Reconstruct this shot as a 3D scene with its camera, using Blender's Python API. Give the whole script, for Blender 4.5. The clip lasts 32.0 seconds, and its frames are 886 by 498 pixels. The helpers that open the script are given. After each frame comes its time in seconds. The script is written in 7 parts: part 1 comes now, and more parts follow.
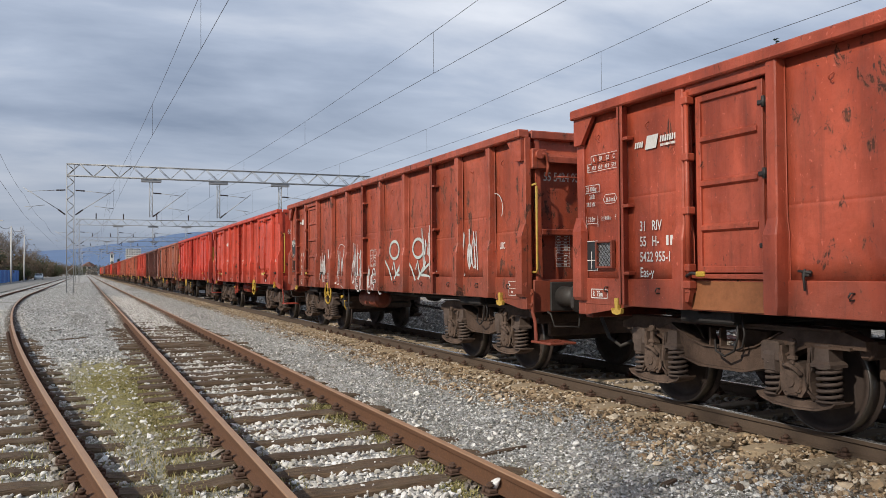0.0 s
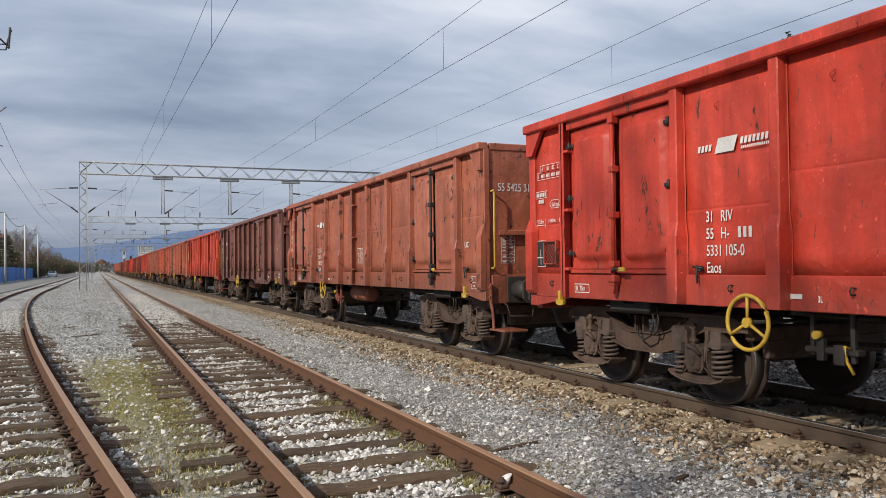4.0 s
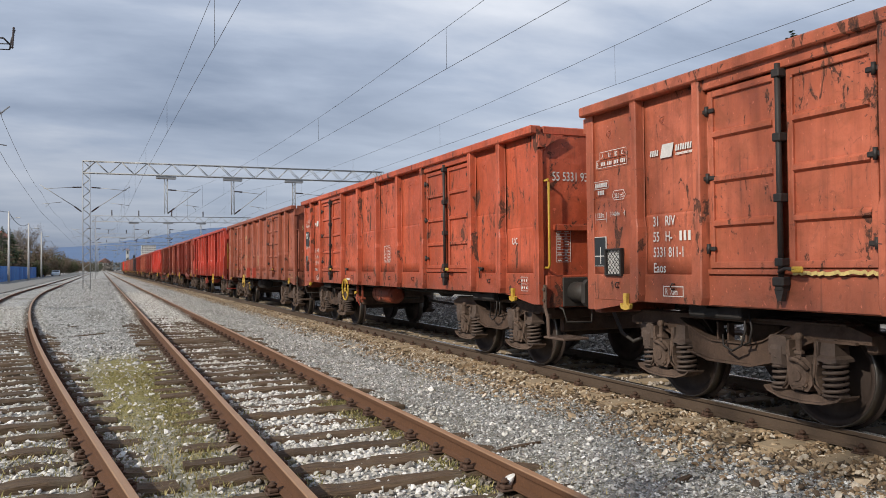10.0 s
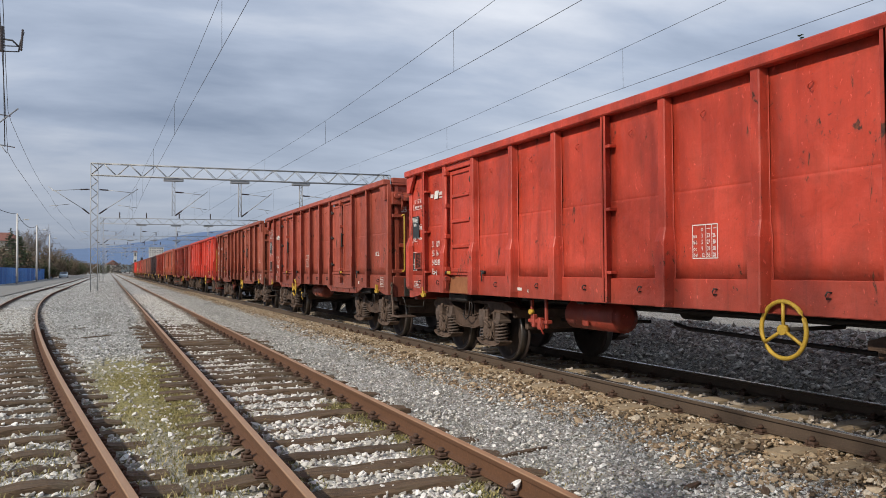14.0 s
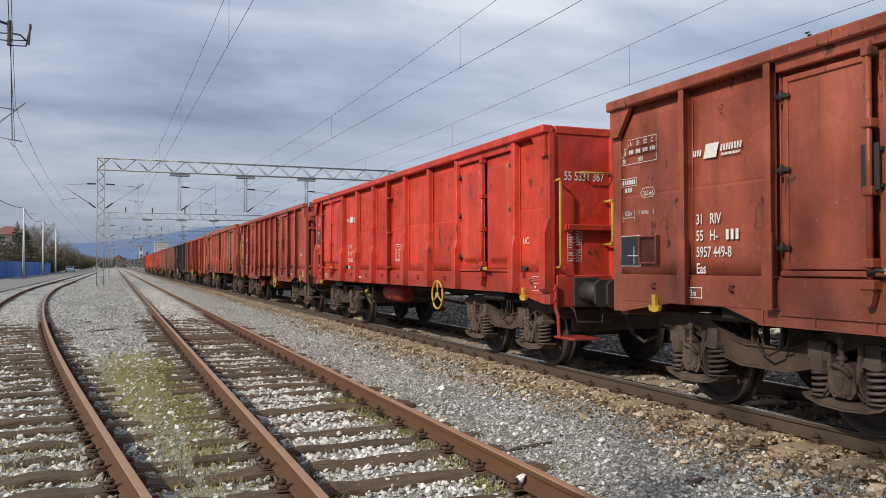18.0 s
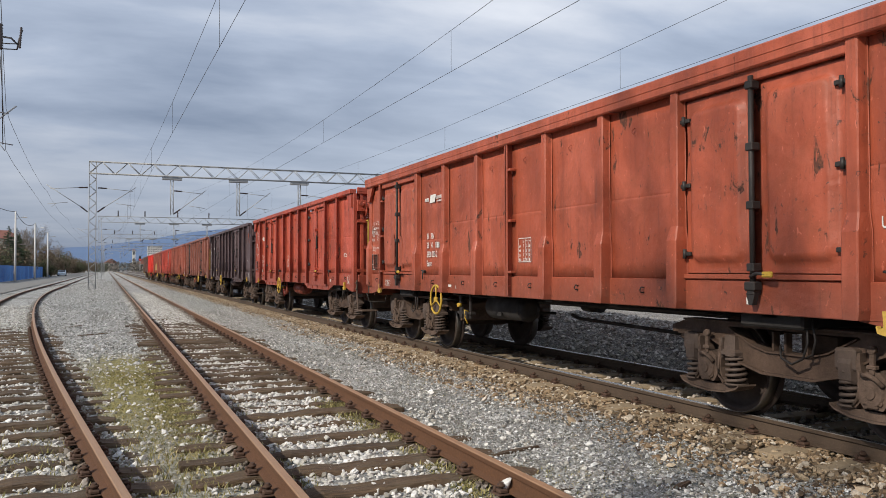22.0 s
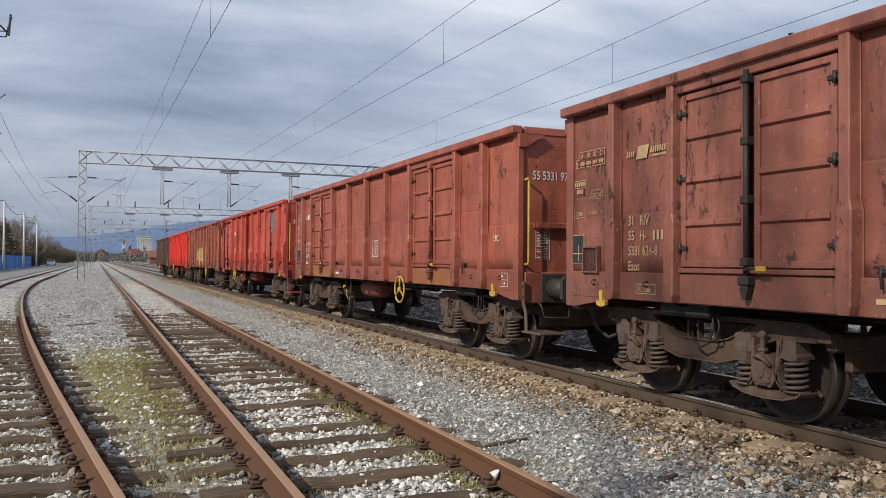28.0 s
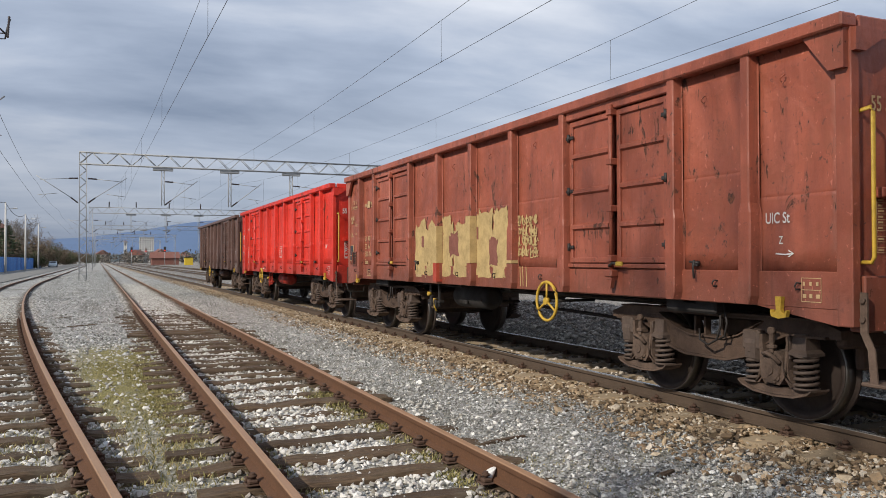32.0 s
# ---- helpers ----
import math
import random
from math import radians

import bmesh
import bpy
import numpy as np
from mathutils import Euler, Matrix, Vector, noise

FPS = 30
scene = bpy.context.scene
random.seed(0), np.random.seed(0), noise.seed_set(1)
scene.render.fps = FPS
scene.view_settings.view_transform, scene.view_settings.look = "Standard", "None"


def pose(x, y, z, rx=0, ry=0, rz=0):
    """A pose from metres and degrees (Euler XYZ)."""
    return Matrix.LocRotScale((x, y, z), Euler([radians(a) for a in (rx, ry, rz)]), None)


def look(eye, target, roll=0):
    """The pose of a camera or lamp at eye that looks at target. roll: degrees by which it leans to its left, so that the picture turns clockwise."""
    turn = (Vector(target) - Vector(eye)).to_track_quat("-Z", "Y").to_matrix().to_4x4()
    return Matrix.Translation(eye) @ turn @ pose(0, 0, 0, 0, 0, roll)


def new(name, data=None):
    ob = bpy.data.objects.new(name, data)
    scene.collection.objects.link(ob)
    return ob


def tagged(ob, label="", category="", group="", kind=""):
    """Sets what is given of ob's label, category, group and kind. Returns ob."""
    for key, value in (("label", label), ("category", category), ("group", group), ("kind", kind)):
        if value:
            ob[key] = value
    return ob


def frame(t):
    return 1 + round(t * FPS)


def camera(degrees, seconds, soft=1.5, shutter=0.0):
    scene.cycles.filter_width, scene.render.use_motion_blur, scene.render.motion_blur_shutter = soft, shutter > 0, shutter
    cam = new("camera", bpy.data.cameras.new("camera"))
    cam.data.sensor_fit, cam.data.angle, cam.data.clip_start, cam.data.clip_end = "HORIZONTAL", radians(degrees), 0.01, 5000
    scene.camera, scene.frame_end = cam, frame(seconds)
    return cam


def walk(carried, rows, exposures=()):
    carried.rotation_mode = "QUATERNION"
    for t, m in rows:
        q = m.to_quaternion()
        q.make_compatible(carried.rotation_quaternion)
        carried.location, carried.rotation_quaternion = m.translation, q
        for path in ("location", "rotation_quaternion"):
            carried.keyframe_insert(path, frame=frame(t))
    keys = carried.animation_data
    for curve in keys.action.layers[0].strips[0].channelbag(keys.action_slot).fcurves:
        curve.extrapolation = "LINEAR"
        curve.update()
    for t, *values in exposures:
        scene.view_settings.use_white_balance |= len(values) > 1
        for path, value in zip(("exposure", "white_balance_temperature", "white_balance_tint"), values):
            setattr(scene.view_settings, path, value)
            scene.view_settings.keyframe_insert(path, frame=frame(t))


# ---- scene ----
cam = camera(58.36, 32.0, soft=0.8)
PATH = [
    (0.0, (0.016, 0.049, 1.417), (4.132, 9.159, 1.681), -0.47),
    (0.5, (0.007, 0.039, 1.420), (4.107, 9.156, 1.680), -0.42),
    (1.0, (0.007, 0.038, 1.418), (4.093, 9.162, 1.675), -0.51),
    (1.5, (0.011, 0.048, 1.419), (4.079, 9.180, 1.666), -0.54),
    (2.0, (0.011, 0.045, 1.418), (4.053, 9.189, 1.661), -0.53),
    (2.5, (0.015, 0.044, 1.419), (4.034, 9.198, 1.650), -0.59),
    (3.0, (0.016, 0.037, 1.424), (4.027, 9.194, 1.646), -0.69),
    (3.5, (0.012, 0.037, 1.420), (4.014, 9.198, 1.636), -0.73),
    (5.5, (0.003, 0.007, 1.421), (3.954, 9.191, 1.639), -0.39),
    (6.0, (0.000, 0.000, 1.421), (3.947, 9.186, 1.643), -0.34),
    (6.5, (0.008, 0.013, 1.419), (3.949, 9.201, 1.642), -0.29),
    (7.0, (0.013, 0.027, 1.418), (3.951, 9.217, 1.634), -0.28),
    (7.5, (0.014, 0.039, 1.422), (3.957, 9.226, 1.639), -0.32),
    (8.0, (0.019, 0.046, 1.421), (3.970, 9.230, 1.640), -0.41),
    (8.5, (0.022, 0.051, 1.420), (3.986, 9.230, 1.634), -0.48),
    (9.0, (0.017, 0.042, 1.422), (3.981, 9.221, 1.622), -0.53),
    (9.5, (0.010, 0.040, 1.421), (3.974, 9.218, 1.630), -0.57),
    (10.0, (0.009, 0.041, 1.427), (3.970, 9.221, 1.632), -0.66),
    (10.5, (0.006, 0.034, 1.426), (3.959, 9.218, 1.642), -0.72),
    (11.0, (0.017, 0.035, 1.423), (3.942, 9.230, 1.643), -0.77),
    (11.5, (0.019, 0.022, 1.422), (3.937, 9.220, 1.641), -0.79),
    (12.0, (0.026, 0.027, 1.423), (3.943, 9.225, 1.645), -0.87),
    (12.5, (0.032, 0.041, 1.422), (3.962, 9.234, 1.642), -0.88),
    (13.0, (0.026, 0.062, 1.422), (3.968, 9.250, 1.646), -0.80),
    (13.5, (0.030, 0.071, 1.420), (3.951, 9.267, 1.662), -0.59),
    (14.0, (0.036, 0.093, 1.423), (3.919, 9.304, 1.672), -0.42),
    (14.5, (0.032, 0.124, 1.424), (3.893, 9.345, 1.688), -0.31),
    (16.5, (0.045, 0.116, 1.419), (3.854, 9.359, 1.652), -0.22),
    (17.0, (0.037, 0.098, 1.417), (3.855, 9.337, 1.655), -0.28),
    (17.5, (0.032, 0.079, 1.417), (3.854, 9.317, 1.635), -0.31),
    (18.0, (0.019, 0.074, 1.413), (3.845, 9.311, 1.615), -0.10),
    (18.5, (0.022, 0.100, 1.414), (3.823, 9.346, 1.627), 0.10),
    (19.0, (0.027, 0.108, 1.415), (3.793, 9.368, 1.655), 0.26),
    (19.5, (0.028, 0.105, 1.416), (3.775, 9.373, 1.670), 0.34),
    (20.0, (0.031, 0.086, 1.413), (3.762, 9.360, 1.673), 0.28),
    (20.5, (0.046, 0.059, 1.413), (3.768, 9.337, 1.669), 0.12),
    (21.0, (0.063, 0.044, 1.411), (3.804, 9.315, 1.673), -0.10),
    (21.5, (0.075, 0.045, 1.412), (3.864, 9.296, 1.674), -0.23),
    (22.0, (0.072, 0.055, 1.412), (3.970, 9.261, 1.663), -0.12),
    (22.5, (0.066, 0.069, 1.410), (4.039, 9.243, 1.652), 0.04),
    (23.0, (0.060, 0.073, 1.412), (4.113, 9.212, 1.646), 0.22),
    (23.5, (0.059, 0.066, 1.412), (4.218, 9.157, 1.642), 0.38),
    (24.0, (0.062, 0.065, 1.408), (4.229, 9.152, 1.645), 0.54),
    (24.5, (0.063, 0.057, 1.411), (4.217, 9.150, 1.650), 0.63),
    (25.0, (0.057, 0.053, 1.414), (4.199, 9.152, 1.649), 0.71),
    (25.5, (0.056, 0.059, 1.408), (4.199, 9.158, 1.630), 0.72),
    (27.5, (0.063, 0.042, 1.412), (4.098, 9.190, 1.586), 0.43),
    (28.0, (0.081, 0.052, 1.407), (4.081, 9.216, 1.568), 0.34),
    (28.5, (0.077, 0.049, 1.406), (4.034, 9.232, 1.563), 0.30),
    (29.0, (0.069, 0.047, 1.412), (3.990, 9.245, 1.562), 0.26),
    (29.5, (0.070, 0.047, 1.409), (3.974, 9.252, 1.557), 0.20),
    (30.0, (0.074, 0.035, 1.411), (3.971, 9.243, 1.560), 0.17),
    (30.5, (0.085, 0.015, 1.410), (3.979, 9.225, 1.549), 0.08),
    (31.0, (0.106, 0.015, 1.407), (4.014, 9.218, 1.539), -0.01),
    (31.5, (0.118, 0.026, 1.407), (4.060, 9.215, 1.545), -0.10),
    (32.0, (0.122, 0.029, 1.405), (4.104, 9.201, 1.544), -0.14),
]
walk(cam, [(t, look(eye, target, roll)) for t, eye, target, roll in PATH], exposures=[(0, 0.0, 6500, 10), (32, 0.0, 6500, 10)])

# far end of the leading wagon's body along the track, second by second
TRAIN = [(0, 7.728), (1, -2.579), (2, -12.831), (3, -22.996), (4, -33.047), (5, -42.972), (6, -52.762), (7, -62.415), (8, -71.932), (9, -81.317), (10, -90.574), (11, -99.711), (12, -108.734), (13, -117.651), (14, -126.469), (15, -135.197), (16, -143.842), (17, -152.413), (18, -160.921), (19, -169.373), (20, -177.782), (21, -186.158), (22, -194.512), (23, -202.855), (24, -211.198), (25, -219.549), (26, -227.913), (27, -236.291), (28, -244.680), (29, -253.064), (30, -261.419), (31, -269.708), (32, -277.874)]

# ---- light ----
world = bpy.data.worlds.new("overcast_sky")
scene.world = world
world.use_nodes = True
wn, wl = world.node_tree.nodes, world.node_tree.links
wn.clear()


def wnode(kind, **values):
    n = wn.new(kind)
    for key, value in values.items():
        n.inputs[key].default_value = value
    return n


w_out = wn.new("ShaderNodeOutputWorld")
w_bg = wnode("ShaderNodeBackground", Strength=0.104)
w_sky = wn.new("ShaderNodeTexSky")
w_sky.sky_type, w_sky.sun_disc = "NISHITA", False
w_sky.sun_elevation, w_sky.sun_rotation = radians(33.7), radians(249)
w_co = wn.new("ShaderNodeTexCoord")
w_sep = wn.new("ShaderNodeSeparateXYZ")
wl.new(w_co.outputs["Generated"], w_sep.inputs[0])
# a flat cloud deck: the direction divided by its height
w_h = wn.new("ShaderNodeMath")
w_h.operation = "MAXIMUM"
w_h.inputs[1].default_value = 0.0
wl.new(w_sep.outputs["Z"], w_h.inputs[0])
w_h2 = wn.new("ShaderNodeMath")
w_h2.operation = "ADD"
w_h2.inputs[1].default_value = 0.16
wl.new(w_h.outputs[0], w_h2.inputs[0])
w_dx, w_dy = wn.new("ShaderNodeMath"), wn.new("ShaderNodeMath")
for n, axis in ((w_dx, "X"), (w_dy, "Y")):
    n.operation = "DIVIDE"
    wl.new(w_sep.outputs[axis], n.inputs[0])
    wl.new(w_h2.outputs[0], n.inputs[1])
w_deck = wn.new("ShaderNodeCombineXYZ")
wl.new(w_dx.outputs[0], w_deck.inputs[0])
wl.new(w_dy.outputs[0], w_deck.inputs[1])
w_map = wn.new("ShaderNodeMapping")
w_map.inputs["Rotation"].default_value = (0, 0, radians(24))
w_map.inputs["Location"].default_value = (6.3, 2.2, 0)
w_map.inputs["Scale"].default_value = (0.55, 0.95, 1)
wl.new(w_deck.outputs[0], w_map.inputs[0])
w_n1 = wnode("ShaderNodeTexNoise", Scale=0.75, Detail=7.0, Roughness=0.5, Distortion=0.35)
w_n2 = wnode("ShaderNodeTexNoise", Scale=3.1, Detail=7.0, Roughness=0.55, Distortion=0.2)
wl.new(w_map.outputs[0], w_n1.inputs["Vector"])
wl.new(w_map.outputs[0], w_n2.inputs["Vector"])
w_add = wn.new("ShaderNodeMix")
w_add.data_type = "FLOAT"
w_add.inputs[0].default_value = 0.3
wl.new(w_n1.outputs[0], w_add.inputs[2])
wl.new(w_n2.outputs[0], w_add.inputs[3])
w_ramp = wn.new("ShaderNodeValToRGB")
w_ramp.color_ramp.elements[0].position, w_ramp.color_ramp.elements[0].color = 0.36, (2.35, 2.95, 4.1, 1)
w_ramp.color_ramp.elements[1].position, w_ramp.color_ramp.elements[1].color = 0.66, (7.8, 8.2, 9.0, 1)
mid = w_ramp.color_ramp.elements.new(0.5)
mid.color = (4.4, 5.1, 6.4, 1)
wl.new(w_add.outputs[0], w_ramp.inputs[0])
w_mix = wn.new("ShaderNodeMix")
w_mix.data_type = "RGBA"
w_mix.inputs[0].default_value = 0.93
wl.new(w_sky.outputs[0], w_mix.inputs[6])
# thicker grey cloud towards the horizon
w_hz = wn.new("ShaderNodeValToRGB")
w_hz.color_ramp.elements[0].position, w_hz.color_ramp.elements[0].color = 0.02, (0.8, 0.8, 0.8, 1)
w_hz.color_ramp.elements[1].position, w_hz.color_ramp.elements[1].color = 0.24, (0, 0, 0, 1)
wl.new(w_h.outputs[0], w_hz.inputs[0])
w_low = wn.new("ShaderNodeMix")
w_low.data_type = "RGBA"
w_side = wn.new("ShaderNodeValToRGB")
w_side.color_ramp.elements[0].position, w_side.color_ramp.elements[0].color = 0.0, (1.95, 2.4, 3.35, 1)
w_side.color_ramp.elements[1].position, w_side.color_ramp.elements[1].color = 0.35, (4.6, 5.1, 6.0, 1)
wl.new(w_sep.outputs["X"], w_side.inputs[0])
wl.new(w_side.outputs[0], w_low.inputs[7])
wl.new(w_hz.outputs[0], w_low.inputs[0])
wl.new(w_ramp.outputs[0], w_low.inputs[6])
wl.new(w_low.outputs[2], w_mix.inputs[7])
wl.new(w_mix.outputs[2], w_bg.inputs[0])
wl.new(w_bg.outputs[0], w_out.inputs[0])

sun_data = bpy.data.lights.new("sun", "SUN")
sun_data.energy, sun_data.angle, sun_data.color = 4.2, radians(1.2), (1.0, 0.92, 0.8)
sun = new("sun", sun_data)
sun.matrix_world = look((-42, -16, 30), (0, 0, 0))


# ---- materials ----
class Mat:
    """A small writer of node materials."""

    def __init__(self, name, rough=0.7, metal=0.0):
        self.m = bpy.data.materials.new(name)
        self.m.use_nodes = True
        self.n, self.l = self.m.node_tree.nodes, self.m.node_tree.links
        self.b = self.n["Principled BSDF"]
        self.b.inputs["Roughness"].default_value = rough
        self.b.inputs["Metallic"].default_value = metal
        self.co = self.n.new("ShaderNodeTexCoord").outputs["Object"]

    def where(self, scale=(1, 1, 1), move=(0, 0, 0)):
        mp = self.n.new("ShaderNodeMapping")
        mp.inputs["Scale"].default_value, mp.inputs["Location"].default_value = scale, move
        self.l.new(self.co, mp.inputs[0])
        return mp.outputs[0]

    def noise(self, scale, detail=4, rough=0.6, vec=None, dist=0.0):
        t = self.n.new("ShaderNodeTexNoise")
        t.inputs["Scale"].default_value, t.inputs["Detail"].default_value = scale, detail
        t.inputs["Roughness"].default_value, t.inputs["Distortion"].default_value = rough, dist
        self.l.new(vec or self.co, t.inputs["Vector"])
        return t.outputs["Fac"]

    def cells(self, scale, vec=None, out="Color", feature="F1"):
        t = self.n.new("ShaderNodeTexVoronoi")
        t.feature = feature
        t.inputs["Scale"].default_value = scale
        self.l.new(vec or self.co, t.inputs["Vector"])
        return t.outputs[out]

    def ramp(self, fac, *stops):
        r = self.n.new("ShaderNodeValToRGB")
        e = r.color_ramp.elements
        while len(e) < len(stops):
            e.new(0.5)
        for s, (p, c) in zip(e, stops):
            s.position = p
            s.color = (c, c, c, 1) if isinstance(c, (int, float)) else (*c, 1)
        self.l.new(fac, r.inputs[0])
        return r.outputs[0]

    def mix(self, fac, a, b, kind="MIX"):
        m = self.n.new("ShaderNodeMix")
        m.data_type, m.blend_type = "RGBA", kind
        for v, i in ((fac, 0), (a, 6), (b, 7)):
            if isinstance(v, tuple):
                m.inputs[i].default_value = (*v, 1)
            elif isinstance(v, (int, float)):
                m.inputs[i].default_value = v
            else:
                self.l.new(v, m.inputs[i])
        return m.outputs[2]

    def math(self, op, a, b=0.0, clamp=False):
        m = self.n.new("ShaderNodeMath")
        m.operation, m.use_clamp = op, clamp
        for v, i in ((a, 0), (b, 1)):
            if isinstance(v, (int, float)):
                m.inputs[i].default_value = v
            else:
                self.l.new(v, m.inputs[i])
        return m.outputs[0]

    def axis(self, i, vec=None):
        s = self.n.new("ShaderNodeSeparateXYZ")
        self.l.new(vec or self.co, s.inputs[0])
        return s.outputs[i]

    def rand(self):
        return self.n.new("ShaderNodeObjectInfo").outputs["Random"]

    def island(self):
        return self.n.new("ShaderNodeNewGeometry").outputs["Random Per Island"]

    def set(self, colour=None, rough=None, bump=None, depth=0.01, power=0.5):
        for v, key in ((colour, "Base Color"), (rough, "Roughness")):
            if v is None:
                continue
            if isinstance(v, tuple):
                self.b.inputs[key].default_value = (*v, 1)
            elif isinstance(v, (int, float)):
                self.b.inputs[key].default_value = v
            else:
                self.l.new(v, self.b.inputs[key])
        if bump is not None:
            b = self.n.new("ShaderNodeBump")
            b.inputs["Distance"].default_value, b.inputs["Strength"].default_value = depth, power
            self.l.new(bump, b.inputs["Height"])
            self.l.new(b.outputs[0], self.b.inputs["Normal"])
        return self.m


def scaled(c, f):
    return tuple(min(1.0, v * f) for v in c)


def paint(name, c, seed, rust=0.5, fade=0.3, scratch=0.3):
    """Old wagon paint: faded patches, vertical grime, rust scars, chips and scratches."""
    c = (c[0] * 1.46, c[1] * 1.22, c[2] * 1.15) if max(c) > 0.09 else scaled(c, 1.3)
    m = Mat(name, 0.6)
    m.b.inputs["Specular IOR Level"].default_value = 0.5
    at = m.where(move=(seed * 3.7, seed * 5.3, seed * 1.9))
    down = m.where(scale=(3, 2.6, 0.32), move=(seed, seed * 2.1, 0))
    big = m.noise(0.8, 5, 0.62, at, 0.4)
    mid = m.noise(3.4, 7, 0.7, at, 0.7)
    fine = m.noise(30, 5, 0.7, at)
    run = m.noise(1.4, 6, 0.65, down, 0.3)
    thread = m.noise(4.5, 5, 0.6, m.where(scale=(4, 3.4, 0.16), move=(seed * 2, seed, 0)), 0.2)
    pale = tuple(min(1, v * 1.16 + 0.004 + fade * 0.03) for v in c)
    deep = (c[0] * 0.46, c[1] * 0.46, c[2] * 0.5)
    iron = (0.03 + c[0] * 0.55, 0.012 + c[1] * 0.62, 0.008 + c[2] * 0.55)
    col = m.ramp(big, (0.3, scaled(c, 0.7)), (0.48, c), (0.64, pale))
    col = m.mix(m.ramp(run, (0.46, 0), (0.68, 0.62)), col, deep)
    col = m.mix(m.ramp(run, (0.3, 0.45), (0.42, 0)), col, pale)
    col = m.mix(m.ramp(mid, (0.5, 0), (0.66, 0.2 + 0.45 * rust)), col, iron)
    col = m.mix(m.ramp(fine, (0.36, 0.15), (0.5, 0)), col, deep)
    # thin runs of rusty water down the sheets
    col = m.mix(m.math("MULTIPLY", m.ramp(thread, (0.56, 0), (0.7, 0.3 + 0.35 * rust)), m.ramp(big, (0.42, 0), (0.55, 1))), col, (0.055 + c[0] * 0.2, 0.024 + c[1] * 0.2, 0.016 + c[2] * 0.2))
    # grime and scrapes gathered along the foot of the sheets
    z = m.math("ADD", m.axis(2), m.math("MULTIPLY", m.math("SUBTRACT", run, 0.5), 1.4))
    low = m.ramp(m.math("MULTIPLY", z, 0.3), (0.33, 0.42), (0.45, 0))
    col = m.mix(low, col, (0.06, 0.032, 0.023))
    # chips and gouges down to rusty steel, gathered in some places
    where = m.noise(0.95, 4, 0.6, m.where(scale=(1, 1, 1.3), move=(seed, seed * 4, seed)))
    gate = m.ramp(where, (0.55 - 0.13 * scratch, 0), (0.68 - 0.13 * scratch, 1))
    chip = m.noise(4.6, 8, 0.66, m.where(scale=(1, 1.7, 0.62), move=(seed * 2, seed, seed * 3)), 0.7)
    edge = 0.6 - 0.035 * rust
    soft = m.math("SUBTRACT", chip, m.math("MULTIPLY", m.math("SUBTRACT", 1.0, gate), 0.075))
    worn = m.ramp(soft, (edge, 0), (edge + 0.012, 1))
    halo = m.ramp(soft, (edge - 0.05, 0), (edge, 0.55))
    col = m.mix(halo, col, (c[0] * 0.5 + 0.02, c[1] * 0.6 + 0.01, c[2] * 0.7 + 0.008))
    col = m.mix(m.math("MULTIPLY", worn, 0.9), col, m.mix(m.ramp(fine, (0.4, 0), (0.6, 1)), (0.02, 0.013, 0.012), (0.13, 0.045, 0.022)))
    small = m.noise(17, 6, 0.62, at, 0.8)
    col = m.mix(m.math("MULTIPLY", m.ramp(small, (0.65 - 0.02 * rust, 0), (0.665 - 0.02 * rust, 0.85)), m.ramp(gate, (0, 0.35), (1, 1))), col, (0.032, 0.02, 0.017))
    pick = m.noise(23, 4, 0.55, m.where(scale=(1, 1.3, 0.8), move=(seed * 9, seed, seed * 2)), 0.5)
    col = m.mix(m.ramp(pick, (0.67, 0), (0.685, 0.6)), col, tuple(min(1, v * 1.5 + 0.05) for v in c))
    # long thin scratches
    line = m.noise(2.6, 3, 0.5, m.where(scale=(1, 1.5, 0.8), move=(seed, 0, seed)), 1.2)
    thin = m.ramp(m.math("ABSOLUTE", m.math("SUBTRACT", line, 0.6)), (0.0014, 1), (0.003, 0))
    cut = m.math("MULTIPLY", thin, m.ramp(mid, (0.46, 0), (0.52, 0.8)))
    col = m.mix(m.math("MULTIPLY", cut, gate), col, (0.035, 0.023, 0.02))
    rough = m.mix(worn, m.ramp(mid, (0.3, 0.42), (0.7, 0.64)), (0.9, 0.9, 0.9))
    hgt = m.mix(0.13, m.noise(1.9, 3, 0.5, at, 0.4), m.mix(0.5, fine, chip))
    return m.set(col, rough, hgt, 0.09, 0.55)


def plain(name, c, rough=0.6, metal=0.0, grime=0.4, scale=8.0, depth=0.004):
    m = Mat(name, rough, metal)
    a, b = m.noise(scale, 6, 0.65), m.noise(scale * 7, 4, 0.6)
    col = m.mix(m.ramp(a, (0.35, 0), (0.7, grime)), c, scaled(c, 0.45))
    col = m.mix(m.ramp(b, (0.4, 0.0), (0.75, 0.35)), col, scaled(c, 1.35))
    return m.set(col, m.ramp(a, (0.3, rough * 0.85), (0.7, min(1, rough * 1.2))), b, depth, 0.4)


def make_wood():
    m = Mat("weathered_sleeper_wood", 0.85)
    long = m.where(scale=(1.2, 26, 26))
    grain = m.noise(2.4, 7, 0.7, long, 0.4)
    big = m.noise(3, 4, 0.6)
    col = m.mix(m.ramp(grain, (0.3, 0), (0.68, 1)), (0.034, 0.02, 0.01), (0.17, 0.11, 0.062))
    col = m.mix(m.ramp(m.rand(), (0, 0), (1, 0.5)), col, (0.045, 0.03, 0.02))
    col = m.mix(m.ramp(big, (0.52, 0), (0.78, 0.4)), col, (0.18, 0.15, 0.1))
    return m.set(col, 0.88, grain, 0.02, 0.8)


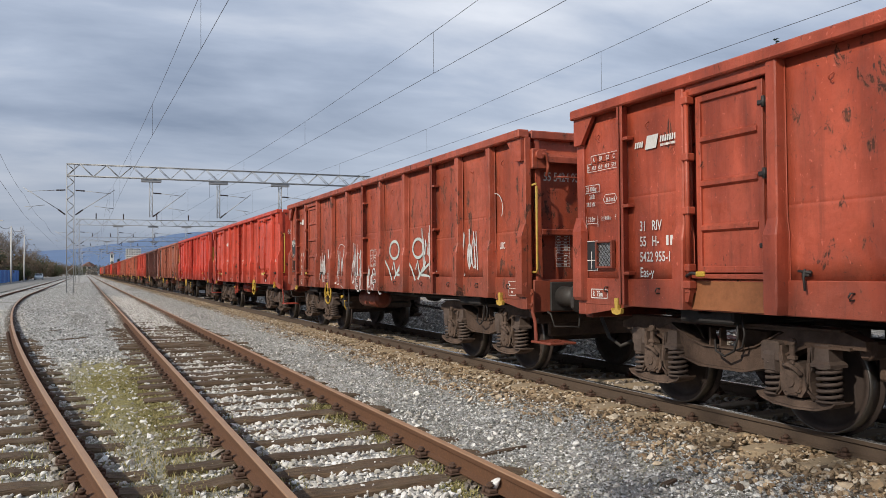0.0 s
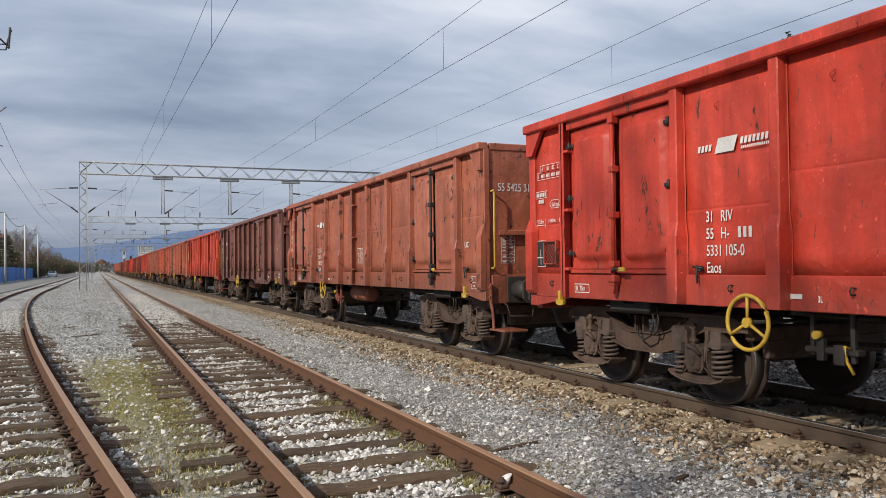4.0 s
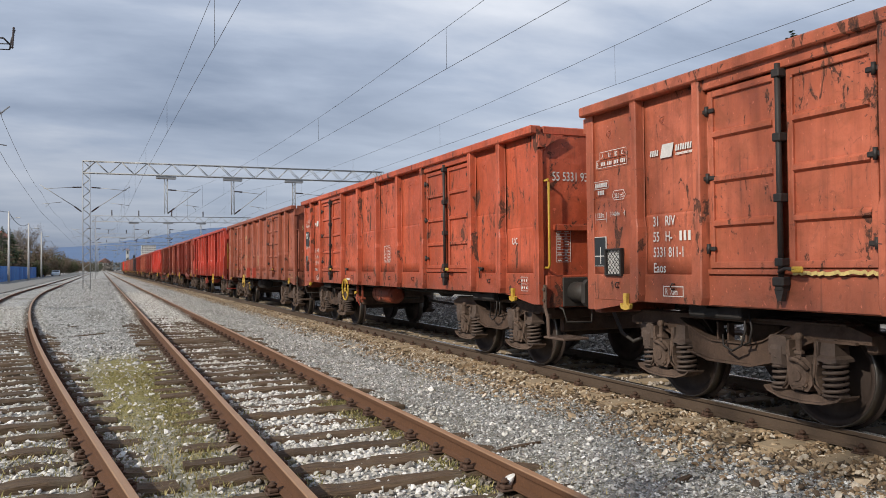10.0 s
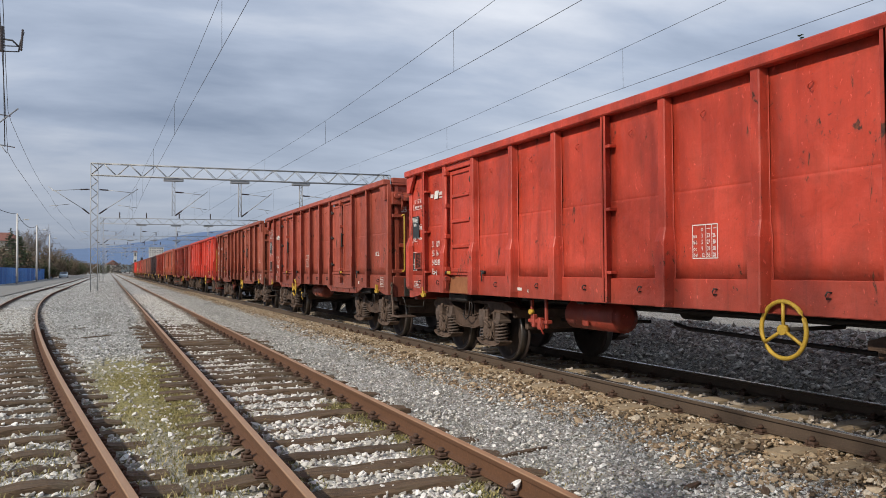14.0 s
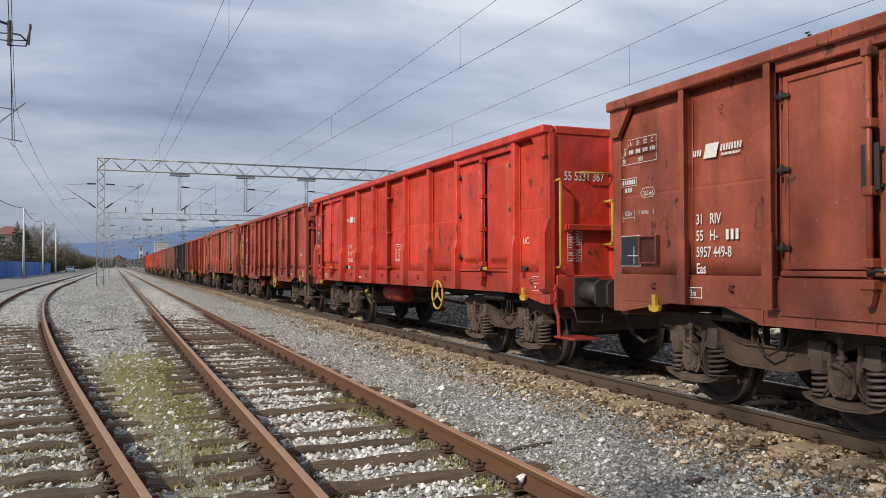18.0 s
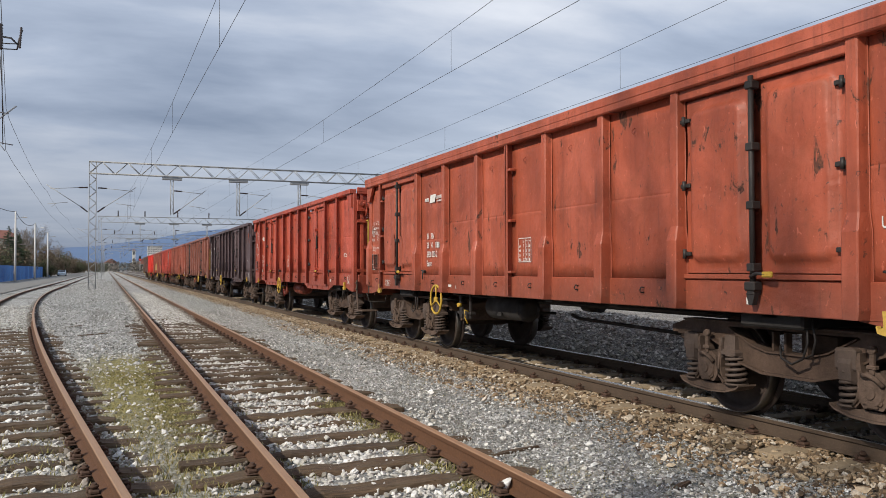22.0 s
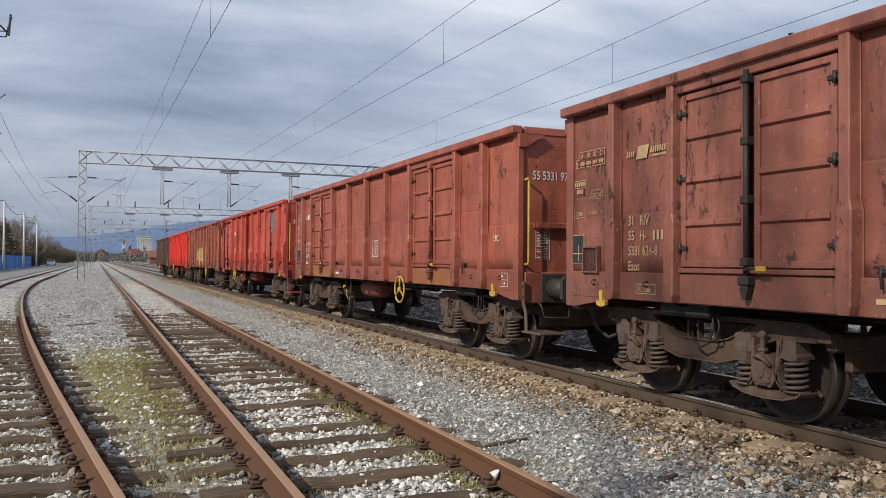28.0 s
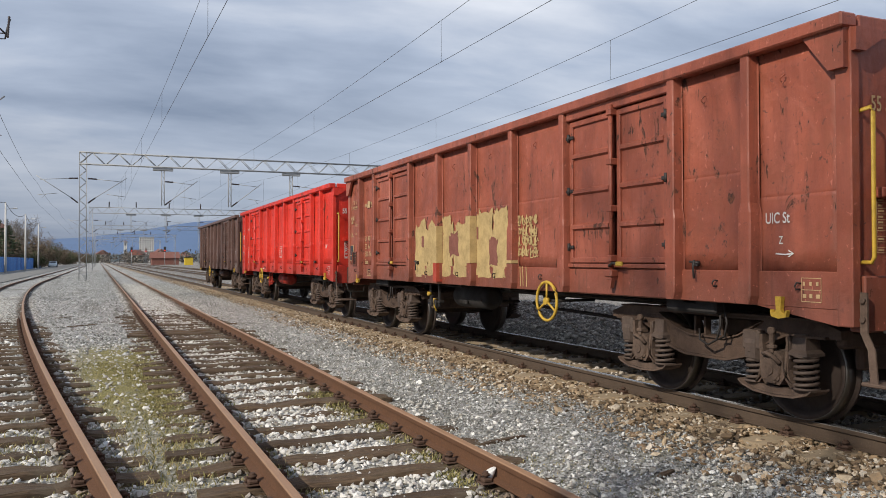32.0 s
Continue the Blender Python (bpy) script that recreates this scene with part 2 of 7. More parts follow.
def rail_rust(m):
    """How much rust and oil has run off the siding rails: a strip along each rail of both sidings."""
    x, y = m.axis(0), m.axis(1)
    wob = m.math("MULTIPLY", m.math("SUBTRACT", m.noise(2.3, 5, 0.7), 0.5), 0.34)
    d = m.math("SUBTRACT", 65.0, y)
    bend = m.math("MULTIPLY", m.math("MULTIPLY", d, d), 0.001024)
    out = None
    for centre in (m.math("SUBTRACT", x, 1.963), m.math("SUBTRACT", m.math("ADD", x, 4.2), bend)):
        off = m.math("ABSOLUTE", m.math("SUBTRACT", m.math("ABSOLUTE", centre), 0.7525))
        strip = m.ramp(m.math("ADD", off, wob), (0.07, 0.85), (0.27, 0))
        out = strip if out is None else m.math("MAXIMUM", out, strip)
    return out


def make_stone(name, *cols, rust=False):
    m = Mat(name, 0.85)
    stops = [(i / max(1, len(cols) - 1), c) for i, c in enumerate(cols)]
    col = m.ramp(m.island(), *stops)
    n = m.noise(38, 5, 0.65)
    col = m.mix(m.ramp(n, (0.3, 0.45), (0.65, 0)), col, (0.09, 0.08, 0.065))
    if rust:
        col = m.mix(rail_rust(m), col, m.mix(m.island(), (0.045, 0.026, 0.014), (0.15, 0.085, 0.045)))
    return m.set(col, 0.85, n, 0.006, 0.6)


def make_ground():
    """Packed gravel over the whole yard, browner by the running line, mossy by the siding."""
    m = Mat("yard_gravel", 0.92)
    x, y = m.axis(0), m.axis(1)
    flat = m.where(scale=(1, 1, 0))
    wob = m.math("MULTIPLY", m.math("SUBTRACT", m.noise(0.5, 5, 0.65, flat), 0.5), 1.8)
    cell = m.cells(42, flat)
    shade = m.ramp(m.axis(0, cell), (0, (0.1, 0.096, 0.082)), (0.3, (0.31, 0.307, 0.284)), (0.7, (0.52, 0.517, 0.497)), (1, (0.78, 0.775, 0.76)))
    fine = m.cells(110, flat)
    dust = m.ramp(m.axis(1, fine), (0, (0.16, 0.155, 0.135)), (1, (0.5, 0.495, 0.475)))
    patch = m.noise(0.9, 6, 0.65, flat)
    col = m.mix(m.ramp(patch, (0.35, 0.1), (0.6, 0.6)), shade, dust)
    col = m.mix(m.ramp(m.noise(0.35, 5, 0.6, flat), (0.45, 0), (0.7, 0.35)), col, (0.22, 0.215, 0.195))
    # thin weeds trodden into the path
    weed = m.math("MULTIPLY", m.ramp(m.noise(1.3, 7, 0.72, flat), (0.5, 0), (0.62, 0.75)), m.ramp(m.noise(16, 5, 0.75, flat), (0.42, 0), (0.55, 1)))
    col = m.mix(m.math("MULTIPLY", weed, m.ramp(m.math("DIVIDE", x, 20.0), (0.13, 0), (0.16, 1))), col, (0.1, 0.098, 0.04))
    xs = m.math("ADD", x, m.math("MULTIPLY", wob, 0.7))
    # rust and brake dust beside the running line
    warm = m.ramp(m.axis(1, cell), (0, (0.1, 0.06, 0.03)), (0.5, (0.29, 0.19, 0.1)), (1, (0.46, 0.35, 0.23)))
    side = m.ramp(m.math("DIVIDE", xs, 20.0), (0.215, 0), (0.268, 1), (0.44, 1), (0.5, 0.5))
    col = m.mix(side, col, warm)
    far = m.ramp(m.math("DIVIDE", xs, 20.0), (0.29, 0), (0.33, 1))
    col = m.mix(far, col, m.ramp(m.axis(2, cell), (0, (0.07, 0.06, 0.052)), (1, (0.4, 0.37, 0.33))))
    wide = m.noise(1.6, 8, 0.75, flat)
    col = m.mix(m.ramp(wide, (0.38, 0.6), (0.5, 0)), col, m.mix(0.5, col, (0.11, 0.1, 0.085)))
    col = m.mix(m.ramp(wide, (0.52, 0), (0.66, 0.55)), col, m.mix(0.5, col, (0.76, 0.765, 0.755)))
    grit = m.noise(9, 6, 0.75, flat)
    col = m.mix(m.ramp(grit, (0.3, 0.7), (0.5, 0)), col, m.mix(0.6, col, (0.05, 0.045, 0.035)))
    col = m.mix(m.ramp(grit, (0.55, 0), (0.72, 0.5)), col, m.mix(0.6, col, (0.75, 0.745, 0.73)))
    # wheel-worn and weedy stretches, drawn out along the tracks
    long = m.noise(0.55, 7, 0.7, m.where(scale=(1.6, 0.35, 0)), 0.5)
    col = m.mix(m.ramp(long, (0.37, 0.8), (0.5, 0)), col, m.mix(0.6, col, (0.1, 0.095, 0.066)))
    col = m.mix(rail_rust(m), col, (0.06, 0.036, 0.02))
    # soil with moss between the siding and the next track
    bed = m.ramp(m.math("ABSOLUTE", m.math("SUBTRACT", m.math("ADD", x, m.math("MULTIPLY", wob, 0.4)), 0.5)), (0.4, 1), (0.95, 0))
    near = m.ramp(m.math("DIVIDE", y, 40.0), (0.06, 0.25), (0.2, 0.35), (0.25, 1), (0.39, 1), (0.415, 0))
    moss = m.math("MULTIPLY", m.math("MULTIPLY", bed, near), m.ramp(m.noise(1.7, 6, 0.7, flat), (0.3, 0), (0.46, 1)))
    moss = m.math("MULTIPLY", moss, m.ramp(m.noise(7, 6, 0.75, flat), (0.3, 0.0), (0.46, 0.97)))
    green = m.mix(m.ramp(m.noise(28, 5, 0.75, flat), (0.38, 0), (0.62, 1)), (0.11, 0.1, 0.025), (0.36, 0.31, 0.1))
    col = m.mix(moss, col, green)
    dist = m.cells(42, flat, "Distance")
    hgt = m.mix(0.4, dist, m.noise(90, 4, 0.7, flat))
    return m.set(col, 0.92, hgt, 0.03, 1.0)


def make_rail(name, side, top, shine):
    m = Mat(name, 0.8)
    n, f = m.noise(5, 6, 0.65), m.noise(60, 4, 0.7)
    col = m.mix(n, side, scaled(side, 0.55))
    col = m.mix(m.ramp(f, (0.5, 0), (0.75, 0.5)), col, scaled(side, 1.6))
    head = m.ramp(m.math("ADD", m.axis(2), 0.5), (0.4935, 0), (0.497, 1))
    col = m.mix(head, col, m.mix(n, top, scaled(top, 0.7)))
    m.l.new(m.math("MULTIPLY", head, shine), m.b.inputs["Metallic"])
    return m.set(col, m.mix(head, (0.85, 0.85, 0.85), (0.5, 0.5, 0.5) if shine < 0.5 else (0.2, 0.2, 0.2)), f, 0.003, 0.5)


M_GROUND = make_ground()
M_WOOD = make_wood()
M_WHITE_STONE = make_stone("pale_limestone_ballast", (0.24, 0.22, 0.18), (0.52, 0.5, 0.45), (0.7, 0.685, 0.64), (0.88, 0.865, 0.83), rust=True)
M_BROWN_STONE = make_stone("rust_stained_ballast", (0.068, 0.044, 0.026), (0.2, 0.13, 0.07), (0.325, 0.222, 0.126), (0.44, 0.335, 0.215), (0.72, 0.645, 0.54))
M_DARK_STONE = make_stone("dark_ballast", (0.09, 0.07, 0.054), (0.24, 0.2, 0.16), (0.4, 0.345, 0.285), (0.64, 0.57, 0.5))
M_HEAP_STONE = make_stone("heaped_grey_ballast", (0.21, 0.18, 0.145), (0.43, 0.385, 0.33), (0.6, 0.55, 0.48), (0.8, 0.76, 0.69))
M_GREY_STONE = make_stone("grey_gravel", (0.115, 0.115, 0.098), (0.29, 0.294, 0.275), (0.44, 0.446, 0.432), (0.8, 0.805, 0.79))
M_SIDING_RAIL = make_rail("rusty_siding_rail", (0.12, 0.053, 0.023), (0.38, 0.225, 0.125), 0.0)
M_MAIN_RAIL = make_rail("running_rail", (0.085, 0.056, 0.036), (0.5, 0.48, 0.46), 0.9)
M_CLIP = plain("rusty_clip_iron", (0.075, 0.04, 0.025), 0.85)
M_CONCRETE = plain("stained_concrete", (0.31, 0.235, 0.15), 0.9, 0, 0.4, 5, 0.006)
M_BOGIE = plain("grimy_bogie_steel", (0.078, 0.046, 0.03), 0.8, 0.0, 0.9, 5, 0.015)
M_BOX = plain("dusty_axle_box_iron", (0.108, 0.07, 0.05), 0.85, 0.0, 0.9, 7, 0.02)
M_SPRING = plain("spring_steel", (0.092, 0.064, 0.05), 0.7, 0.1, 0.7, 9)
M_BUFFER = plain("greasy_buffer_steel", (0.034, 0.029, 0.025), 0.7, 0.1, 0.7, 5, 0.008)
M_WHEEL = plain("worn_wheel_steel", (0.055, 0.038, 0.031), 0.7, 0.2, 0.6, 4)
M_TREAD = plain("polished_wheel_tread", (0.17, 0.155, 0.14), 0.4, 0.9, 0.3, 6)
M_DARK = plain("black_underframe_steel", (0.022, 0.019, 0.018), 0.8, 0.0, 0.4, 4)
M_ROD = plain("dark_greased_steel", (0.035, 0.03, 0.028), 0.6, 0.3, 0.4, 9)
M_YELLOW = plain("yellow_paint", (0.5, 0.315, 0.035), 0.55, 0, 0.6, 14)
M_OCHRE = plain("dirty_yellow_paint", (0.5, 0.32, 0.06), 0.6, 0, 0.6, 14)
M_WORNPLATE = plain("worn_ochre_plate", (0.27, 0.098, 0.036), 0.75, 0, 0.6, 5, 0.003)
M_MARK = plain("white_stencil_paint", (0.62, 0.6, 0.57), 0.7, 0, 0.35, 20, 0.001)
M_MARK_TAN = plain("faded_stencil_paint", (0.45, 0.31, 0.16), 0.7, 0, 0.4, 20, 0.001)
M_BOARD = plain("black_data_board", (0.022, 0.026, 0.028), 0.5, 0, 0.4, 9, 0.001)
M_GALV = plain("galvanised_steel", (0.33, 0.34, 0.35), 0.55, 0.35, 0.35, 3)
M_WIRE = plain("dark_copper_wire", (0.06, 0.06, 0.065), 0.6, 0.3)
M_INSUL = plain("brown_porcelain", (0.05, 0.035, 0.032), 0.25)


# ---- mesh writer ----
class Shape:
    """Collects solid pieces and becomes one mesh."""

    def __init__(self):
        self.v, self.f, self.s = [], [], []

    def add(self, verts, faces, smooth=False):
        k = len(self.v)
        self.v.extend(verts)
        self.f.extend([tuple(i + k for i in f) for f in faces])
        self.s.extend([smooth] * len(faces))
        return self

    def box(self, x0, x1, y0, y1, z0, z1, c=0.0):
        if c <= 0:
            v = [(x, y, z) for x in (x0, x1) for y in (y0, y1) for z in (z0, z1)]
            return self.add(v, [(0, 1, 3, 2), (4, 6, 7, 5), (0, 4, 5, 1), (2, 3, 7, 6), (0, 2, 6, 4), (1, 5, 7, 3)])
        c = min(c, (x1 - x0) * 0.45, (y1 - y0) * 0.45, (z1 - z0) * 0.45)
        v, ix = [], {}
        for a, x, sx in ((0, x0, 1), (1, x1, -1)):
            for b, y, sy in ((0, y0, 1), (1, y1, -1)):
                for d, z, sz in ((0, z0, 1), (1, z1, -1)):
                    ix[a, b, d] = len(v)
                    v += [(x, y + sy * c, z + sz * c), (x + sx * c, y, z + sz * c), (x + sx * c, y + sy * c, z)]
        f = []
        for a in (0, 1):
            q = [ix[a, 0, 0], ix[a, 1, 0], ix[a, 1, 1], ix[a, 0, 1]]
            f.append(tuple(q if a else q[::-1]))
            q = [ix[0, a, 0] + 1, ix[0, a, 1] + 1, ix[1, a, 1] + 1, ix[1, a, 0] + 1]
            f.append(tuple(q if a else q[::-1]))
            q = [ix[0, 0, a] + 2, ix[1, 0, a] + 2, ix[1, 1, a] + 2, ix[0, 1, a] + 2]
            f.append(tuple(q if a else q[::-1]))
        for a in (0, 1):
            for b in (0, 1):
                q = [ix[a, b, 0], ix[a, b, 1], ix[a, b, 1] + 1, ix[a, b, 0] + 1]
                f.append(tuple(q if a == b else q[::-1]))
                q = [ix[a, 0, b], ix[a, 0, b] + 2, ix[a, 1, b] + 2, ix[a, 1, b]]
                f.append(tuple(q if a == b else q[::-1]))
                q = [ix[0, a, b] + 1, ix[1, a, b] + 1, ix[1, a, b] + 2, ix[0, a, b] + 2]
                f.append(tuple(q if a == b else q[::-1]))
                for d in (0, 1):
                    q = [ix[a, b, d], ix[a, b, d] + 1, ix[a, b, d] + 2]
                    f.append(tuple(q if (a + b + d) % 2 else q[::-1]))
        return self.add(v, f)

    def loft(self, rings, smooth=False, caps=True, closed=False):
        """Rings of equal length, joined one to the next."""
        n = len(rings[0])
        v = [p for r in rings for p in r]
        f = []
        last = len(rings) if closed else len(rings) - 1
        for i in range(last):
            a, b = i * n, ((i + 1) % len(rings)) * n
            f += [(a + j, a + (j + 1) % n, b + (j + 1) % n, b + j) for j in range(n)]
        self.add(v, f, smooth)
        if caps and not closed:
            k = len(self.v) - len(v)
            self.f += [tuple(k + j for j in reversed(range(n))), tuple(k + len(v) - n + j for j in range(n))]
            self.s += [False, False]
        return self

    def prism(self, outline, axis, a, b):
        """An outline in the plane across the axis, pushed from a to b."""
        def p(u, w, d):
            return {0: (d, u, w), 1: (u, d, w), 2: (u, w, d)}[axis]
        return self.loft([[p(u, w, a) for u, w in outline], [p(u, w, b) for u, w in outline]])

    def tube(self, path, r, n=8, closed=False):
        rings = []
        pts = [Vector(p) for p in path]
        for i, p in enumerate(pts):
            if closed:
                d = pts[(i + 1) % len(pts)] - pts[i - 1]
            else:
                d = pts[min(i + 1, len(pts) - 1)] - pts[max(i - 1, 0)]
            d.normalize()
            up = Vector((0, 0, 1)) if abs(d.z) < 0.9 else Vector((0, 1, 0))
            s = d.cross(up).normalized()
            t = s.cross(d)
            rings.append([tuple(p + (s * math.cos(a) + t * math.sin(a)) * r) for a in (j * math.tau / n for j in range(n))])
        return self.loft(rings, True, not closed, closed)

    def disc(self, centre, axis, a, b, r, n=20, r2=None):
        """A short cylinder or cone along an axis."""
        out = []
        for d, q in ((a, r), (b, r if r2 is None else r2)):
            ring = []
            for j in range(n):
                u, w = q * math.cos(j * math.tau / n), q * math.sin(j * math.tau / n)
                x, y, z = centre
                ring.append({0: (x + d, y + u, z + w), 1: (x + u, y + d, z + w), 2: (x + u, y + w, z + d)}[axis])
            out.append(ring)
        return self.loft(out, True)

    def turned(self, m):
        self.v = [tuple(m @ Vector(p)) for p in self.v]
        return self

    def mesh(self, name):
        me = bpy.data.meshes.new(name)
        me.from_pydata(self.v, [], self.f)
        me.polygons.foreach_set("use_smooth", self.s)
        bm = bmesh.new()
        bm.from_mesh(me)
        bmesh.ops.recalc_face_normals(bm, faces=bm.faces)
        bm.to_mesh(me)
        bm.free()
        me.materials.append(None)
        return me


def put(name, mesh, material, parent=None, label="", m=None):
    """Links a mesh as one object; its material sits on the object, so that alike parts share the mesh."""
    if isinstance(mesh, Shape):
        mesh = mesh.mesh(name)
    ob = new(name, mesh)
    if not mesh.materials:
        mesh.materials.append(None)
    ob.material_slots[0].link = "OBJECT"
    ob.material_slots[0].material = material
    if parent:
        ob.parent = parent
    if m is not None:
        ob.matrix_basis = m
    if label:
        ob["label"] = label
    return ob


def empty(name, label, category, group="", kind="", m=None):
    ob = tagged(new(name), label, category, group, kind)
    ob.empty_display_size = 0.3
    if m is not None:
        ob.matrix_basis = m
    return ob


XM, XT, X4, X5 = 1.963, 6.593, 11.2, 15.9


def siding_x(y):
    """The centre line of the curved siding."""
    return -4.2 + (0.001024 * (65 - y) ** 2 if y < 65 else 0.0)


# ---- ground ----
def grid_mesh(xs, ys, height):
    v = [(x, y, height(x, y)) for y in ys for x in xs]
    n = len(xs)
    f = [(j * n + i, j * n + i + 1, (j + 1) * n + i + 1, (j + 1) * n + i) for j in range(len(ys) - 1) for i in range(n - 1)]
    me = bpy.data.meshes.new("ground")
    me.from_pydata(v, [], f)
    me.polygons.foreach_set("use_smooth", [True] * len(f))
    me.materials.append(None)
    return me


def bump_profile(x, c, half, slope):
    return max(0.0, min(1.0, (half + slope - abs(x - c)) / slope))


def ground_z(x, y):
    z = -0.185
    if -40 < y < 420 and -12 < x < 30:
        z += 0.03 * noise.noise(Vector((x * 0.5, y * 0.35, 0))) + 0.018 * noise.noise(Vector((x * 2.1, y * 1.7, 3)))
        z -= 0.03 * bump_profile(x, XM, 1.15, 0.35) + 0.03 * bump_profile(x, siding_x(y), 1.15, 0.35)
        z -= 0.05 * bump_profile(x, XT, 1.3, 0.3) + 0.03 * bump_profile(x, X4, 1.3, 0.3)
        z += 0.62 * bump_profile(x, 9.5, 0.35, 1.35) * max(0.0, min(1.0, (46 - y) / 14)) * (1 + 0.2 * noise.noise(Vector((x, y * 0.6, 9))))
        if x < 4.5:
            z += 0.1 * max(0.0, min(1.0, (y - 23 + 3 * noise.noise(Vector((x * 0.4, 1, 2)))) / 7))
    return z


gx = [-4000, -1500, -600, -200, -80, -40, -20] + [-12 + 0.2 * i for i in range(160)] + [20, 24, 30, 40, 80, 200, 600, 1500, 4000]
gy = [-4000, -1000, -300, -100, -40, -15, -5] + [0.2 * i for i in range(150)] + [30 + 0.8 * i for i in range(60)] + [78 + 6 * i for i in range(50)] + [400, 600, 1000, 2000, 3200, 4800]
ground = put("ground", grid_mesh(gx, gy, ground_z), M_GROUND)
tagged(ground, "grey packed gravel of a railway yard with moss and rust stains", "ground", kind="structure")


# ---- tracks ----
RAIL = [(-0.0625, -0.149), (0.0625, -0.149), (0.0625, -0.139), (0.012, -0.122), (0.0085, -0.05), (0.03, -0.04), (0.0335, -0.008), (0.026, 0.0),
        (-0.026, 0.0), (-0.0335, -0.008), (-0.03, -0.04), (-0.0085, -0.05), (-0.012, -0.122), (-0.0625, -0.139)]


def rail_shape(line):
    """line: points (x, y) along the rail."""
    s, rings = Shape(), []
    for i, (x, y) in enumerate(line):
        x0, y0 = line[max(i - 1, 0)]
        x1, y1 = line[min(i + 1, len(line) - 1)]
        d = Vector((x1 - x0, y1 - y0)).normalized()
        rings.append([(x + u * d.y, y - u * d.x, z) for u, z in RAIL])
    return s.loft(rings)


def sleeper_mesh(seed, length, width, height, ragged):
    """A weathered sleeper with rounded, uneven arrises."""
    r = random.Random(seed)
    s, rings, n = Shape(), [], 15
    for i in range(n):
        x = -length / 2 + length * i / (n - 1)
        j = lambda k: (r.random() - 0.5) * k * ragged
        w, h = width / 2 + j(0.02), j(0.014)
        c = 0.022 + j(0.012)
        end = 0.012 if i in (0, n - 1) else 0.0
        x += j(0.05) if end else 0
        rings.append([(x, -w + end, -height), (x, -w + j(0.01), -c + h), (x, -w + c + j(0.01), h - end), (x, -w * 0.3, h - end + j(0.012)),
                      (x, w * 0.35, h - end + j(0.012)), (x, w - c + j(0.01), h - end), (x, w + j(0.01), -c + h), (x, w - end, -height)])
    return s.loft(rings).mesh("sleeper")


WOODS = [sleeper_mesh(i, 2.5 + 0.05 * (i % 3), 0.2 + 0.02 * (i % 4), 0.16, 1.9) for i in range(9)]
CONCS = [sleeper_mesh(i + 20, 2.6, 0.27, 0.18, 0.35) for i in range(3)]


def clip_mesh():
    """A base plate with two screw spikes and a clamp beside the rail foot."""
    s = Shape()
    s.box(-0.15, 0.15, -0.06, 0.06, -0.158, -0.146, 0.004)
    for sx in (-1, 1):
        s.box(sx * 0.1 - 0.035, sx * 0.1 + 0.035, -0.045, 0.045, -0.147, -0.118, 0.008)
        s.disc((sx * 0.1, 0, 0), 2, -0.12, -0.075, 0.02, 6)
        s.disc((sx * 0.1, 0, 0), 2, -0.105, -0.09, 0.032, 6)
        s.disc((sx * 0.135, 0.03, 0), 2, -0.147, -0.105, 0.014, 6)
    return s.mesh("rail_fastening")


CLIP = clip_mesh()


def track(name, label, centre, y0, y1, rail_mat, woods, wood_mat, pitch, clips_to, clip_mat, drop, seed, sleepers_to):
    r = random.Random(seed)
    top = empty(name, label, "railway track", kind="structure")
    steps = [y0 + (y1 - y0) * i / 60 for i in range(61)] if centre(y0) == centre(y1 - 1) and centre(0) == centre(30) else [y0 + 1.5 * i for i in range(int((y1 - y0) / 1.5))]
    for side in (-0.7525, 0.7525):
        line = []
        for y in steps:
            d = Vector((centre(y + 0.5) - centre(y - 0.5), 1.0)).normalized()
            line.append((centre(y) + side * d.y, y - side * d.x))
        put("rail", rail_shape(line), rail_mat, top)
    y, k = y0 + 0.3, 0
    while y < sleepers_to:
        turn = math.degrees(math.atan(centre(y + 0.5) - centre(y - 0.5)))
        if y > -2:
            off = r.uniform(-0.07, 0.07) if woods is WOODS else 0.0
            put("sleeper", r.choice(woods), wood_mat, top, "", pose(centre(y) + off, y, drop + (r.uniform(-0.03, 0.004) if woods is WOODS else 0), r.uniform(-1, 1), r.uniform(-0.4, 0.4), -turn + r.uniform(-1.2, 1.2) * (woods is WOODS)))
            if y < clips_to:
                for side in (-0.7525, 0.7525):
                    put("rail_fastening", CLIP, clip_mat, top, "", pose(centre(y) + side, y, 0, 0, 0, -turn))
        y += pitch + r.uniform(-0.03, 0.03) * (woods is WOODS)
    return top


track("siding_track", "straight siding of rusty rails on weathered wooden sleepers", lambda y: XM, -14, 420, M_SIDING_RAIL, WOODS, M_WOOD, 0.62, 26, M_CLIP, -0.157, 1, 62)
track("curved_track", "curved siding of rusty rails on weathered wooden sleepers", siding_x, -6, 400, M_SIDING_RAIL, WOODS, M_WOOD, 0.62, 24, M_CLIP, -0.157, 2, 62)
track("running_track", "running line with bright rail heads on stained concrete sleepers", lambda y: XT, -40, 620, M_MAIN_RAIL, CONCS, M_CONCRETE, 0.6, 22, M_CLIP, -0.162, 3, 50)
track("second_running_track", "running line behind the train on dark ballast", lambda y: X4, -40, 620, M_MAIN_RAIL, CONCS, M_CONCRETE, 0.6, -5, M_CLIP, -0.16, 4, 30)
track("far_track", "far yard track with worn rails", lambda y: X5, 40, 620, M_MAIN_RAIL, CONCS, M_CONCRETE, 0.6, -5, M_CLIP, -0.16, 5, 42)


